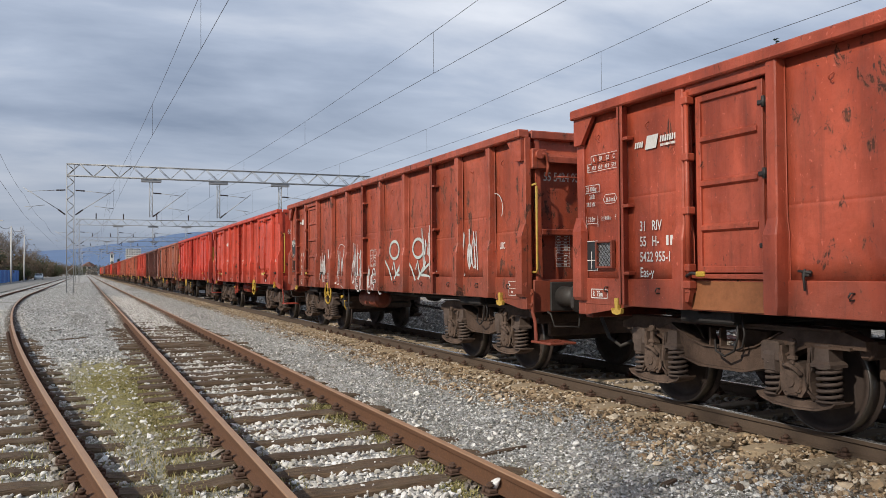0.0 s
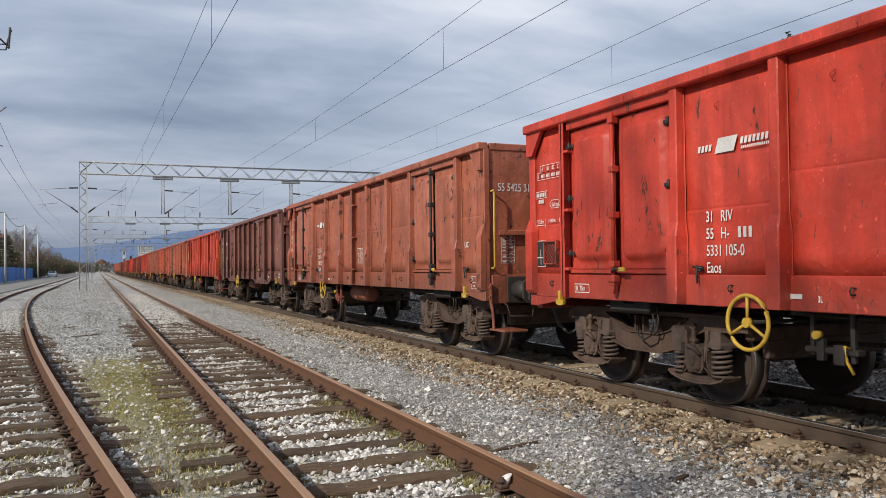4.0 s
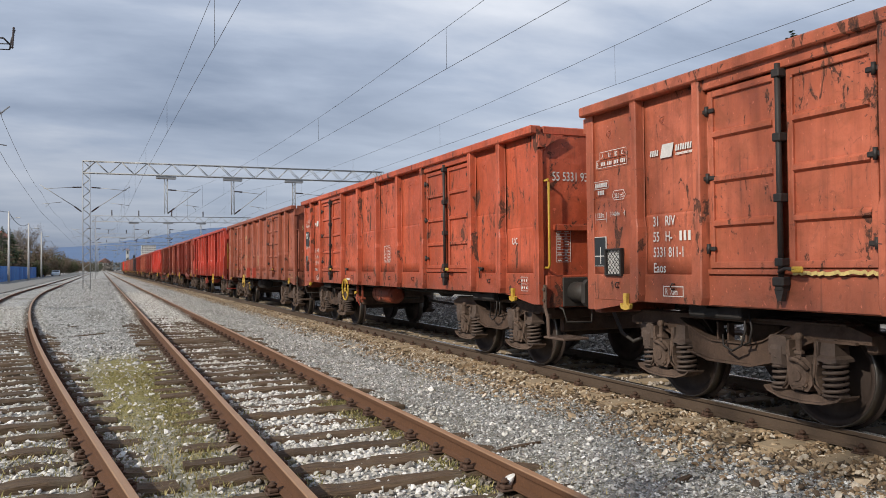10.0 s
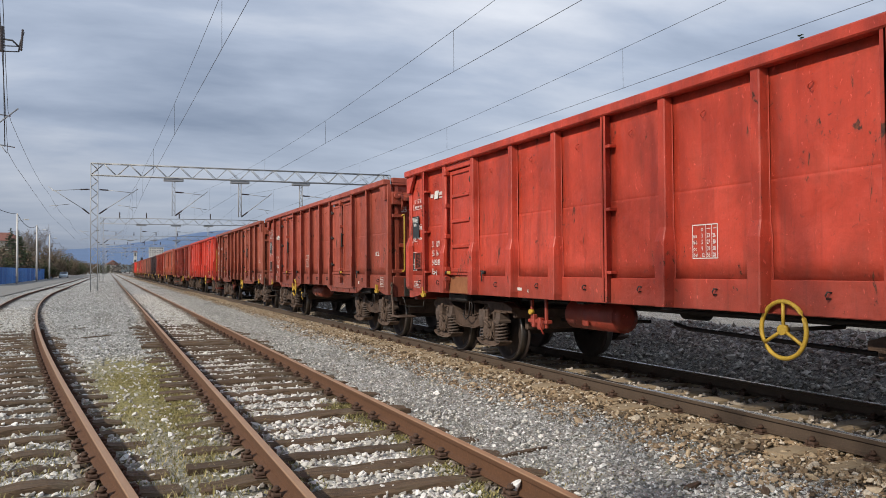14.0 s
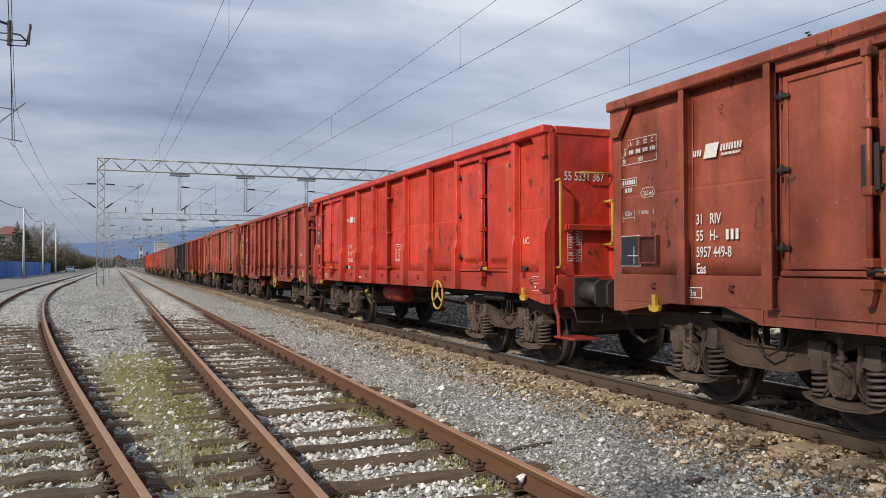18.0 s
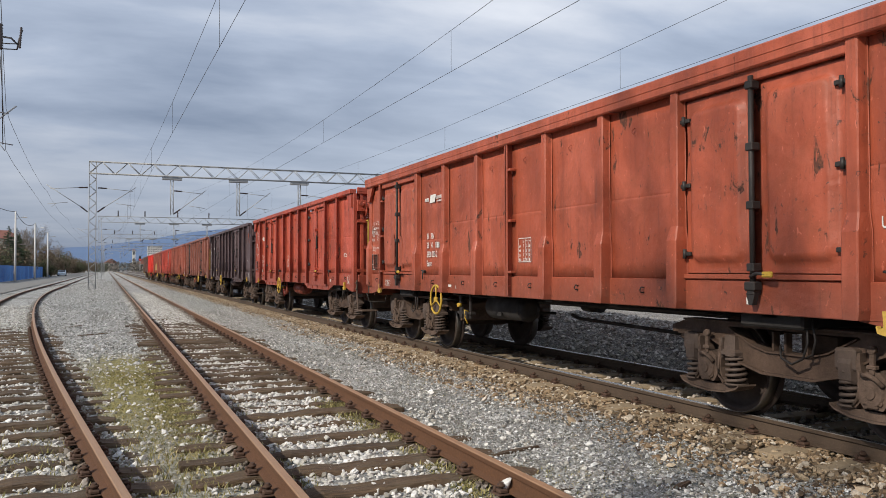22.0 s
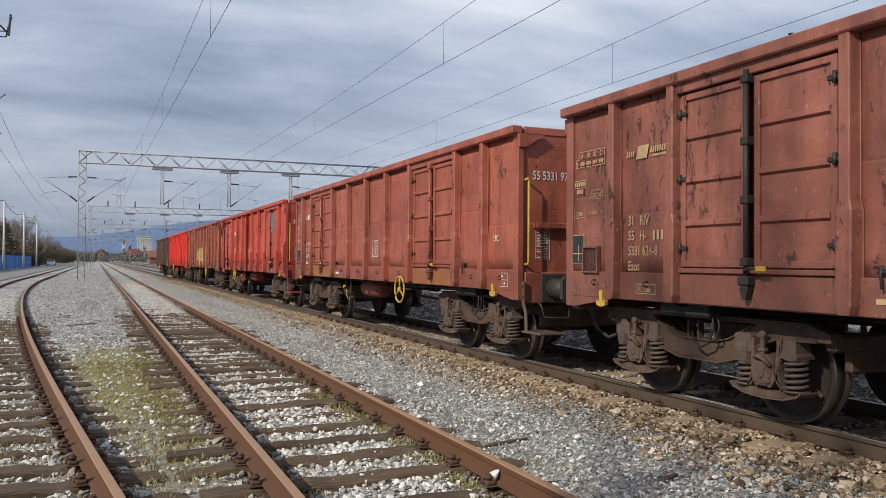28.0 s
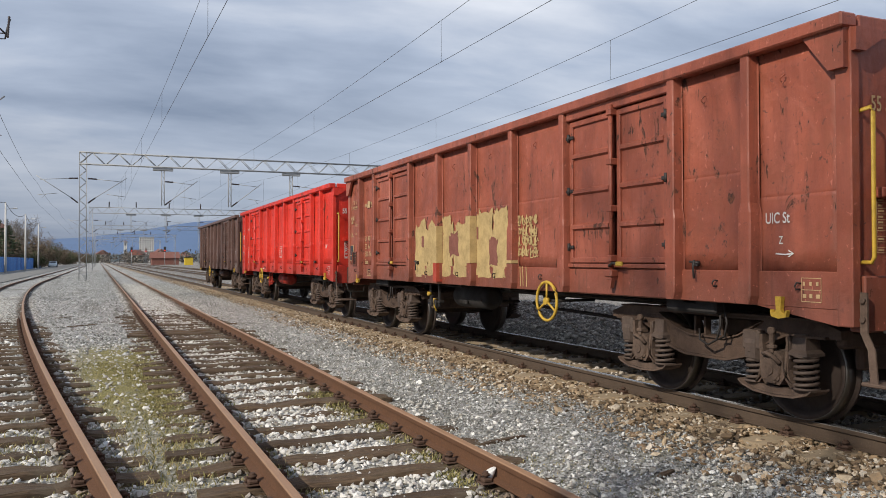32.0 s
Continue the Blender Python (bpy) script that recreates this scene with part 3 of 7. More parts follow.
# ---- wagons ----
# In a wagon's own space the track runs along y, the near side faces -x, and z = 0 is the rail head.
HALF, WALL, TOP = 6.4, 1.385, 3.225
LAYOUT = {
    "ribbed": dict(posts=[0.98, 1.93, 3.88, 5.15, 6.4, 7.65, 8.92, 10.87, 11.82], doors=[(1.93, 3.88), (8.92, 10.87)], thin=[]),
    "flat": dict(posts=[1.2, 2.33, 4.28, 5.33, 6.4, 7.45, 8.52, 10.45, 11.55], doors=[(2.33, 4.28), (8.52, 10.45)], thin=[]),
    "pressed": dict(posts=[0.9, 2.9, 4.15, 5.4, 6.4, 7.4, 8.65, 9.9, 11.9], doors=[(0.9, 2.9), (9.9, 11.9)], thin=[6.4, 11.9]),
    "single": dict(posts=[0.93, 1.96, 2.9, 4.15, 5.4, 6.4, 7.5, 8.65, 9.9, 11.0, 11.9], doors=[(9.9, 11.0)], thin=[2.9, 6.4, 11.9]),
}


def dented(y0, y1, z0, z1, x, seed, dent=0.012):
    """A steel sheet, slightly beaten out, with its folded rim."""
    r = random.Random(seed)
    ny = 7
    lap = 2.16 if r.random() < 0.7 else 1.92
    levels = sorted([z0 + (z1 - z0) * q / 10 for q in range(11)] + [lap - 0.03, lap - 0.006, lap, lap + 0.006, lap + 0.03])
    nz = len(levels) - 1
    hits = [(r.uniform(y0, y1), r.uniform(z0, z1), r.uniform(0.2, 0.5), r.uniform(-1.0, 0.0) * dent) for _ in range(8)]
    s, v = Shape(), []
    for d in (0.0, 0.012):
        for j in range(nz + 1):
            for i in range(ny + 1):
                y, z = y0 + (y1 - y0) * i / ny, levels[j]
                rim = min(1.0, 6 * min(i / ny, 1 - i / ny)) * min(1.0, 6 * min(j / nz, 1 - j / nz))
                out = sum(a * math.exp(-((y - p) ** 2 + (z - q) ** 2) / (w * w)) for p, q, w, a in hits) * rim
                v.append((x - out + 0.006 * (z > lap) + 0.009 * (abs(z - lap) < 0.001) + d, y, z))
    n, m = ny + 1, (ny + 1) * (nz + 1)
    f = []
    for j in range(nz):
        for i in range(ny):
            a = j * n + i
            f += [(a, a + n, a + n + 1, a + 1), (m + a, m + a + 1, m + a + n + 1, m + a + n)]
    rim = [i for i in range(n)] + [j * n + ny for j in range(1, nz + 1)] + [nz * n + i for i in range(ny - 1, -1, -1)] + [j * n for j in range(nz - 1, 0, -1)]
    f += [(rim[i], rim[(i + 1) % len(rim)], m + rim[(i + 1) % len(rim)], m + rim[i]) for i in range(len(rim))]
    s.add(v, f, True)
    return s.mesh("side_panel")


def post_mesh(y, thin, kind):
    """A stanchion of folded plate, stepping outward below the middle."""
    s = Shape()
    x = -WALL
    if thin:
        s.box(x - 0.095, x + 0.002, y - 0.012, y + 0.012, 1.04, 3.12, 0.003)
        s.box(x - 0.095, x - 0.083, y - 0.045, y + 0.045, 1.04, 3.12, 0.003)
        for z in (1.35, 2.05, 2.75):
            s.box(x - 0.09, x + 0.002, y - 0.12, y - 0.01, z, z + 0.035, 0.005)
        return s.mesh("post")
    if kind == "flat":
        s.box(x - 0.1, x - 0.086, y - 0.036, y + 0.036, 1.03, 3.12, 0.003)
        s.box(x - 0.087, x + 0.003, y - 0.009, y + 0.009, 1.03, 3.12)
        s.prism([(y - 0.036, 1.72), (y - 0.056, 1.66), (y - 0.056, 1.03), (y + 0.056, 1.03), (y + 0.056, 1.66), (y + 0.036, 1.72)], 0, x - 0.112, x - 0.099)
        s.box(x - 0.1, x - 0.02, y - 0.05, y + 0.05, 1.3, 1.312).box(x - 0.1, x + 0.0, y - 0.05, y + 0.05, 1.03, 1.042)
        for sy in (-1, 1):
            s.tube([(x - 0.004, y + sy * 0.062, z) for z in (3.12, 1.31)], 0.006, 5)
        return s.mesh("post")
    if kind == "ribbed":
        steps = [(3.12, 0.05, 0.095), (1.88, 0.05, 0.095), (1.8, 0.07, 0.103), (1.1, 0.07, 0.112), (1.03, 0.05, 0.112)]
    else:
        steps = [(3.12, 0.055, 0.085), (1.82, 0.055, 0.09), (1.68, 0.074, 0.13), (1.1, 0.074, 0.135), (1.03, 0.064, 0.135)]
    s.loft([[(x + 0.004, y - w - 0.018, z), (x - 0.012, y - w - 0.012, z), (x - d + 0.01, y - w, z), (x - d, y - w + 0.012, z),
             (x - d, y + w - 0.012, z), (x - d + 0.01, y + w, z), (x - 0.012, y + w + 0.012, z), (x + 0.004, y + w + 0.018, z)] for z, w, d in steps])
    # the weld beads down both sides
    for sy in (-1, 1):
        s.tube([(x - 0.004, y + sy * (w + 0.024), z) for z, w, d in steps], 0.0065, 5)
    return s.mesh("post")


def ring_mesh(y0, y1, z0, z1, b, x, d):
    """A door's rim: one closed frame of rectangular section."""
    s, rings = Shape(), []
    for y, z, sy, sz in ((y0, z0, 1, 1), (y1, z0, -1, 1), (y1, z1, -1, -1), (y0, z1, 1, -1)):
        rings.append([(x, y, z), (x - d + 0.006, y, z), (x - d, y + sy * 0.006, z + sz * 0.006), (x - d, y + sy * (b - 0.006), z + sz * (b - 0.006)), (x - d + 0.006, y + sy * b, z + sz * b), (x, y + sy * b, z + sz * b)])
    return s.loft(rings, False, False, True).mesh("door_rim")


def sheet_mesh(y0, y1, z0, z1, x):
    return Shape().box(x, x + 0.02, y0, y1, z0, z1, 0.003).mesh("door")


def leaf_ribbed(y0, y1, side):
    x, z0, z1, b = -WALL - 0.008, 1.37, 3.0, 0.06
    subs = [("door_rim", ring_mesh(y0, y1, z0, z1, b, x, 0.026))]
    for i in (1, 2, 3):
        z = z0 + (z1 - z0) * i / 4
        subs.append(("rib", Shape().prism([(x, z - 0.04), (x - 0.032, z - 0.018), (x - 0.032, z + 0.018), (x, z + 0.04)], 1, y0 + b, y1 - b).mesh("rib")))
    return sheet_mesh(y0, y1, z0, z1, x), subs


def leaf_pressed(y0, y1, side):
    """A door leaf pressed out into a rounded pillow and knocked about."""
    r = random.Random(int(y0 * 100))
    s, v, n, m = Shape(), [], 30, 48
    z0, z1, x = 1.37, 3.0, -WALL - 0.004
    for j in range(m + 1):
        for i in range(n + 1):
            a, b = i / n, j / m
            y, z = y0 + (y1 - y0) * a, z0 + (z1 - z0) * b
            rr = 0.12
            ex, ez = max(0, abs(y - (y0 + y1) / 2) - ((y1 - y0) / 2 - 0.07 - rr)), max(0, abs(z - (z0 + z1) / 2) - ((z1 - z0) / 2 - 0.08 - rr))
            t = max(0.0, min(1.0, (rr - math.hypot(ex, ez)) / 0.055))
            out = 0.062 * t * t * (3 - 2 * t) + 0.02 * noise.noise(Vector((y * 2.1, z * 1.7, 7))) * t
            if i in (0, n) and 0.15 < b < 0.9:
                y += 0.02 * noise.noise(Vector((z * 2.4, y0, 1)))
            v.append((x - out, y, z))
    k = n + 1
    f = [(j * k + i, (j + 1) * k + i, (j + 1) * k + i + 1, j * k + i + 1) for j in range(m) for i in range(n)]
    s.add(v, f, True)
    return s.mesh("door"), []


def leaf_flat(y0, y1, side):
    x, z0, z1 = -WALL - 0.006, 1.37, 2.98
    return sheet_mesh(y0, y1, z0, z1, x), [("door_rim", ring_mesh(y0, y1, z0, z1, 0.05, x, 0.018))]


def hinge_mesh(y, z):
    s = Shape()
    x = -WALL
    s.box(x - 0.05, x - 0.02, y - 0.075, y + 0.075, z - 0.02, z + 0.02, 0.006)
    s.disc((x - 0.05, y, z), 2, -0.045, 0.045, 0.018, 8)
    return s.mesh("hinge")


def rod_mesh(y):
    s = Shape()
    x = -WALL - 0.075
    s.tube([(x, y, 1.18), (x, y, 3.06)], 0.024, 8)
    for z in (1.22, 1.42, 1.95, 2.45, 2.98):
        s.box(x - 0.035, x + 0.06, y - 0.042, y + 0.042, z - 0.035, z + 0.035, 0.008)
    s.box(x - 0.05, x + 0.05, y - 0.06, y + 0.06, 1.22, 1.3, 0.012)
    s.prism([(y - 0.05, 1.2), (y + 0.05, 1.2), (y + 0.02, 1.1), (y - 0.02, 1.1)], 0, x - 0.03, x + 0.02)
    return s.mesh("locking_rod")


def handle_mesh(y):
    s = Shape()
    x = -WALL - 0.1
    s.tube([(x, y, 1.34), (x - 0.03, y - 0.1, 1.37), (x - 0.03, y - 0.2, 1.36)], 0.016, 6)
    return s.mesh("lock_handle")


def grip_mesh(y):
    s = Shape()
    x = -WALL - 0.1
    s.box(x - 0.045, x - 0.015, y - 0.27, y - 0.16, 1.335, 1.385, 0.01)
    return s.mesh("handle_grip")


def plate_handle_mesh(y):
    s = Shape()
    x = -WALL - 0.03
    for d in (-0.06, 0.05):
        s.box(x - 0.05, x - 0.028, y + d - 0.022, y + d + 0.022, 1.95, 2.3, 0.006)
        s.box(x - 0.03, x + 0.02, y + d - 0.03, y + d + 0.03, 1.97, 2.0).box(x - 0.03, x + 0.02, y + d - 0.03, y + d + 0.03, 2.24, 2.27)
    return s.mesh("door_handle")


def hook_mesh(y, z):
    """A little lashing hook welded to the sheet."""
    s = Shape()
    x = -WALL - 0.003
    s.tube([(x, y - 0.015, z + 0.035), (x - 0.02, y - 0.018, z + 0.03), (x - 0.024, y + 0.008, z + 0.014), (x - 0.02, y + 0.012, z - 0.01), (x - 0.012, y - 0.004, z - 0.03), (x - 0.012, y - 0.018, z - 0.022)], 0.006, 5)
    return s.mesh("lashing_hook")


def catch_mesh(y):
    """The catch that holds an opened door: a bracket with a hanging pawl."""
    s = Shape()
    x = -WALL - 0.004
    s.box(x - 0.05, x, y - 0.035, y + 0.035, 1.34, 1.39, 0.008)
    s.tube([(x - 0.045, y, 1.4), (x - 0.05, y + 0.01, 1.33), (x - 0.055, y - 0.005, 1.23)], 0.011, 5)
    s.tube([(x - 0.04, y - 0.06, 1.37), (x - 0.05, y + 0.06, 1.385)], 0.012, 5)
    return s.mesh("door_catch")


def eye_mesh(y):
    s = Shape()
    x = -WALL - 0.02
    s.tube([(x, y - 0.02, 1.215), (x - 0.03, y - 0.008, 1.22), (x - 0.035, y + 0.008, 1.19), (x - 0.03, y + 0.0, 1.165), (x, y - 0.015, 1.168)], 0.008, 5)
    return s.mesh("rope_ring")


def end_meshes():
    """The parts of one end wall, facing -y."""
    out = {}
    s = Shape()
    y = -HALF + 0.09
    s.box(-1.345, 1.345, y, y + 0.02, 1.25, 3.14, 0.004)
    out["end_panel"] = s.mesh("end_panel")
    for i, x in enumerate((-1.2, -0.42, 0.42, 1.2)):
        s = Shape()
        s.loft([[(x - 0.05, y, z), (x - 0.035, y - d, z), (x + 0.035, y - d, z), (x + 0.05, y, z)] for z, d in ((1.05, 0.11), (1.6, 0.1), (2.7, 0.07), (3.12, 0.05))])
        out["end_post_%d" % i] = s.mesh("end_post")
    s = Shape()
    s.box(-1.16, 1.16, y - 0.09, y + 0.005, 1.86, 1.94, 0.01)
    out["end_beam_low"] = s.mesh("end_beam")
    s = Shape()
    s.box(-1.3, 1.3, y - 0.075, y + 0.005, 3.115, TOP, 0.014)
    out["end_rail"] = s.mesh("top_rail")
    s = Shape()
    s.prism([(y + 0.003, 2.98), (y - 0.2, 2.87), (y - 0.2, 2.8), (y - 0.18, 2.8), (y - 0.18, 2.85), (y + 0.003, 2.95)], 0, -1.12, 1.12)
    out["end_flap"] = s.mesh("end_flap")
    s = Shape()
    s.box(-1.3, 1.3, -HALF - 0.02, -HALF + 0.12, 0.86, 1.28, 0.012)
    out["headstock"] = s.mesh("headstock")
    for sx, nm in ((-1, "l"), (1, "r")):
        s = Shape()
        c = (sx * 0.875, 0, 1.06)
        s.box(c[0] - 0.19, c[0] + 0.19, -HALF - 0.05, -HALF - 0.018, 0.87, 1.25, 0.01)
        s.disc(c, 1, -HALF - 0.4, -HALF - 0.04, 0.115, 18, 0.135)
        s.disc(c, 1, -HALF - 0.56, -HALF - 0.4, 0.09, 14)
        s.loft([[(c[0] + u * 0.225, yy, c[2] + w * 0.17) for u, w in ((-1, -0.7), (-0.75, -1), (0.75, -1), (1, -0.7), (1, 0.7), (0.75, 1), (-0.75, 1), (-1, 0.7))] for yy in (-HALF - 0.555, -HALF - 0.6)])
        out["buffer_" + nm] = s.mesh("buffer")
    s = Shape()
    s.box(-0.04, 0.04, -HALF - 0.3, -HALF, 0.98, 1.06, 0.01)
    s.tube([(0, -HALF - 0.3, 1.0), (0, -HALF - 0.42, 1.06), (0, -HALF - 0.47, 1.0), (0, -HALF - 0.42, 0.93), (0, -HALF - 0.34, 0.95)], 0.03, 8)
    s.tube([(0.03, -HALF - 0.3, 0.98), (0.03, -HALF - 0.6, 0.95)], 0.03, 8)
    out["coupling"] = s.mesh("coupling")
    s = Shape()
    s.tube([(-0.35, -HALF, 0.92), (-0.36, -HALF - 0.14, 0.8), (-0.34, -HALF - 0.3, 0.52), (-0.28, -HALF - 0.46, 0.42), (-0.2, -HALF - 0.62, 0.5)], 0.024, 8)
    out["brake_hose"] = s.mesh("brake_hose")
    for sx, nm in ((-1, "l"), (1, "r")):
        s = Shape().prism([(sx * 1.4, 2.94), (sx * 1.3, 2.94), (sx * 1.02, 3.11), (sx * 1.4, 3.11)], 1, -HALF - 0.045, -HALF + 0.01)
        out["end_gusset_" + nm] = s.mesh("gusset")
    s = Shape()
    s.tube([(-1.1, -HALF - 0.02, 0.86), (-1.1, -HALF - 0.1, 0.84), (-1.08, -HALF - 0.14, 0.68), (-0.7, -HALF - 0.14, 0.66), (-0.66, -HALF - 0.1, 0.84), (-0.66, -HALF - 0.02, 0.86)], 0.014, 6)
    out["shunter_grip"] = s.mesh("shunter_grip")
    s = Shape()
    s.loft([[(-1.345, -HALF + b - 0.03, z), (-1.33, -HALF + b - 0.03, z), (-1.33, -HALF + b + 0.03, z), (-1.345, -HALF + b + 0.03, z)] for b, z in ((-0.04, 1.16), (-0.04, 0.86), (-0.1, 0.74), (-0.12, 0.5))])
    s.disc((-1.345, -HALF - 0.04, 1.1), 0, -0.02, 0, 0.022, 6).disc((-1.345, -HALF - 0.04, 0.96), 0, -0.02, 0, 0.022, 6)
    s.box(-1.36, -0.98, -HALF - 0.5, -HALF - 0.02, 0.475, 0.505, 0.008)
    for i in range(4):
        s.box(-1.34, -1.0, -HALF - 0.46 + i * 0.11, -HALF - 0.44 + i * 0.11, 0.504, 0.511)
    out["shunter_step"] = s.mesh("shunter_step")
    s = Shape()
    s.tube([(-1.1, -HALF + 0.02, 2.5), (-1.1, -HALF - 0.13, 2.52), (-1.1, -HALF - 0.15, 2.48), (-1.1, -HALF - 0.15, 1.42), (-1.1, -HALF - 0.13, 1.38), (-1.1, -HALF + 0.02, 1.38)], 0.016, 8)
    out["handrail"] = s.mesh("handrail")
    s = Shape()
    s.tube([(-0.62, -HALF + 0.04, 2.25), (-0.62, -HALF - 0.13, 2.26), (-0.62, -HALF - 0.15, 2.22), (-0.62, -HALF - 0.15, 1.72), (-0.62, -HALF - 0.13, 1.68), (-0.62, -HALF + 0.04, 1.68)], 0.018, 8)
    out["small_handrail"] = s.mesh("handrail")
    s = Shape()
    s.tube([(-0.95, -HALF + 0.02, 2.62), (-0.95, -HALF - 0.06, 2.62), (-0.5, -HALF - 0.06, 2.62), (-0.5, -HALF + 0.02, 2.62)], 0.012, 6)
    out["grab_bar"] = s.mesh("grab_bar")
    for nm, z in (("a", 2.5), ("b", 1.38)):
        s = Shape().box(-1.31, -1.06, -HALF - 0.02, -HALF + 0.06, z - 0.035, z + 0.035, 0.006)
        out["handrail_bracket_" + nm] = s.mesh("handrail_bracket")
    s = Shape()
    s.box(-1.32, -1.1, -HALF - 0.04, -HALF + 0.08, 2.72, 2.98, 0.01)
    s.disc((-1.22, 0, 2.9), 1, -HALF - 0.09, -HALF, 0.06, 10)
    s.tube([(-1.22, -HALF - 0.06, 2.92), (-1.14, -HALF - 0.1, 2.9), (-1.12, -HALF - 0.1, 2.75), (-1.13, -HALF - 0.08, 2.62)], 0.022, 6)
    out["end_lock"] = s.mesh("end_lock")
    return out


ENDS = end_meshes()


def bogie_meshes():
    """One bogie about its own centre, in parts."""
    out = {}
    s = Shape()
    for sx in (-1, 1):
        a, b = sorted((sx * 0.94, sx * 1.07))
        # top beam, and the bellied lower beam round an open window
        s.prism([(-1.52, 0.76), (-1.52, 0.83), (-1.3, 0.9), (1.3, 0.9), (1.52, 0.83), (1.52, 0.76), (0.98, 0.755), (0.7, 0.862), (-0.7, 0.862), (-0.98, 0.755)], 0, a, b)
        s.prism([(-1.0, 0.79), (-0.72, 0.85), (-0.42, 0.7), (-0.24, 0.655), (0.24, 0.655), (0.42, 0.7), (0.72, 0.85), (1.0, 0.79),
                 (0.82, 0.69), (0.55, 0.535), (0.28, 0.47), (-0.28, 0.47), (-0.55, 0.535), (-0.82, 0.69)], 0, a + 0.004, b - 0.004)
        # flanges along the belly
        ed = [(-1.4, 0.752), (-1.0, 0.748), (-0.82, 0.682), (-0.55, 0.527), (-0.28, 0.46), (0.28, 0.46), (0.55, 0.527), (0.82, 0.682), (1.0, 0.748), (1.4, 0.752)]
        s.loft([[(a - 0.035, y, z), (b + 0.035, y, z), (b + 0.035, y, z + 0.022), (a - 0.035, y, z + 0.022)] for y, z in ed])
        up = [(-0.7, 0.842), (-0.42, 0.702), (-0.24, 0.657), (0.24, 0.657), (0.42, 0.702), (0.7, 0.842)]
        s.loft([[(a - 0.02, y, z), (b + 0.02, y, z), (b + 0.02, y, z + 0.014), (a - 0.02, y, z + 0.014)] for y, z in up])
        for y in (-0.17, 0.06, 0.2):
            s.box(a + 0.03, b - 0.03, y - 0.012, y + 0.012, 0.66, 0.84)
        s.box(a - 0.035, b + 0.035, -1.32, 1.32, 0.893, 0.912, 0.004)
        for y in (-1.16, 1.16, -0.64, 0.64):
            s.box(a + 0.0, b + 0.0, y - 0.05, y + 0.05, 0.6, 0.75, 0.012)
    s.box(-0.7, 0.7, -0.22, 0.22, 0.5, 0.84, 0.03)
    s.box(-1.0, 1.0, -1.5, -1.4, 0.68, 0.82, 0.02).box(-1.0, 1.0, 1.4, 1.5, 0.68, 0.82, 0.02)
    s.box(-0.8, 0.8, -1.49, -1.41, 0.5, 0.7, 0.02)
    s.disc((0, 0, 0), 2, 0.8, 0.98, 0.25, 16)
    out["frame"] = s.mesh("bogie_frame")
    s = Shape()
    s.tube([(-1.2, -0.32, 1.0), (-1.21, -0.34, 0.8), (-1.2, -0.28, 0.66), (-1.19, -0.15, 0.6), (-1.17, -0.02, 0.64), (-1.14, 0.02, 0.74)], 0.011, 5)
    s.tube([(-1.19, -0.36, 1.0), (-1.19, -0.4, 0.82), (-1.18, -0.36, 0.7), (-1.15, -0.26, 0.66)], 0.011, 5)
    out["cable"] = s.mesh("brake_cable")
    s = Shape()
    # housing with a six-sided face, a round cover and its bolts
    s.prism([(-0.13, 0.4), (-0.085, 0.335), (0.085, 0.335), (0.13, 0.4), (0.115, 0.57), (0.06, 0.62), (-0.06, 0.62), (-0.115, 0.57)], 0, -1.165, -0.94)
    s.disc((0, 0, 0.46), 0, -1.195, -1.1, 0.098, 16, 0.11)
    s.disc((0, 0, 0.46), 0, -1.207, -1.19, 0.045, 10)
    for i in range(4):
        a = math.pi / 4 + i * math.pi / 2
        s.disc((0, 0.1 * math.cos(a), 0.46 + 0.1 * math.sin(a)), 0, -1.185, -1.16, 0.018, 6)
    s.box(-1.19, -1.16, -0.05, 0.05, 0.345, 0.375, 0.006)
    s.tube([(-1.18, -0.1, 0.52), (-1.2, -0.05, 0.575), (-1.2, 0.02, 0.6), (-1.18, 0.08, 0.59)], 0.02, 6)
    # arms that spread to the spring seats
    for sy in (-1, 1):
        s.loft([[(-1.14, sy * y - q, z), (-0.97, sy * y - q, z), (-0.97, sy * y + q, z), (-1.14, sy * y + q, z)] for y, z, q in ((0.2, 0.325, 0.03), (0.15, 0.38, 0.024), (0.125, 0.47, 0.022), (0.135, 0.58, 0.024), (0.15, 0.68, 0.02), (0.14, 0.75, 0.012))])
        s.tube([(-1.14, sy * 0.2, 0.335), (-1.155, sy * 0.15, 0.39), (-1.155, sy * 0.13, 0.47), (-1.14, sy * 0.14, 0.62)], 0.013, 5)
    # hanging link with its eye
    s.box(-1.18, -1.15, -0.022, 0.022, 0.6, 0.78, 0.006)
    s.disc((0, 0, 0.79), 0, -1.185, -1.145, 0.034, 10)
    s.box(-1.19, -1.14, -0.04, 0.04, 0.64, 0.672, 0.006)
    # dished spring seat under both springs, with a raised lip
    s.prism([(-0.39, 0.322), (-0.36, 0.293), (-0.22, 0.252), (0.0, 0.238), (0.22, 0.252), (0.36, 0.293), (0.39, 0.322), (0.16, 0.312), (-0.16, 0.312)], 0, -1.12, -0.98)
    s.loft([[(-1.165, y, z), (-0.95, y, z), (-0.95, y, z + 0.016), (-1.165, y, z + 0.016)] for y, z in ((-0.4, 0.318), (-0.36, 0.285), (-0.22, 0.244), (0.0, 0.23), (0.22, 0.244), (0.36, 0.285), (0.4, 0.318))])
    out["box"] = s.mesh("axle_box")
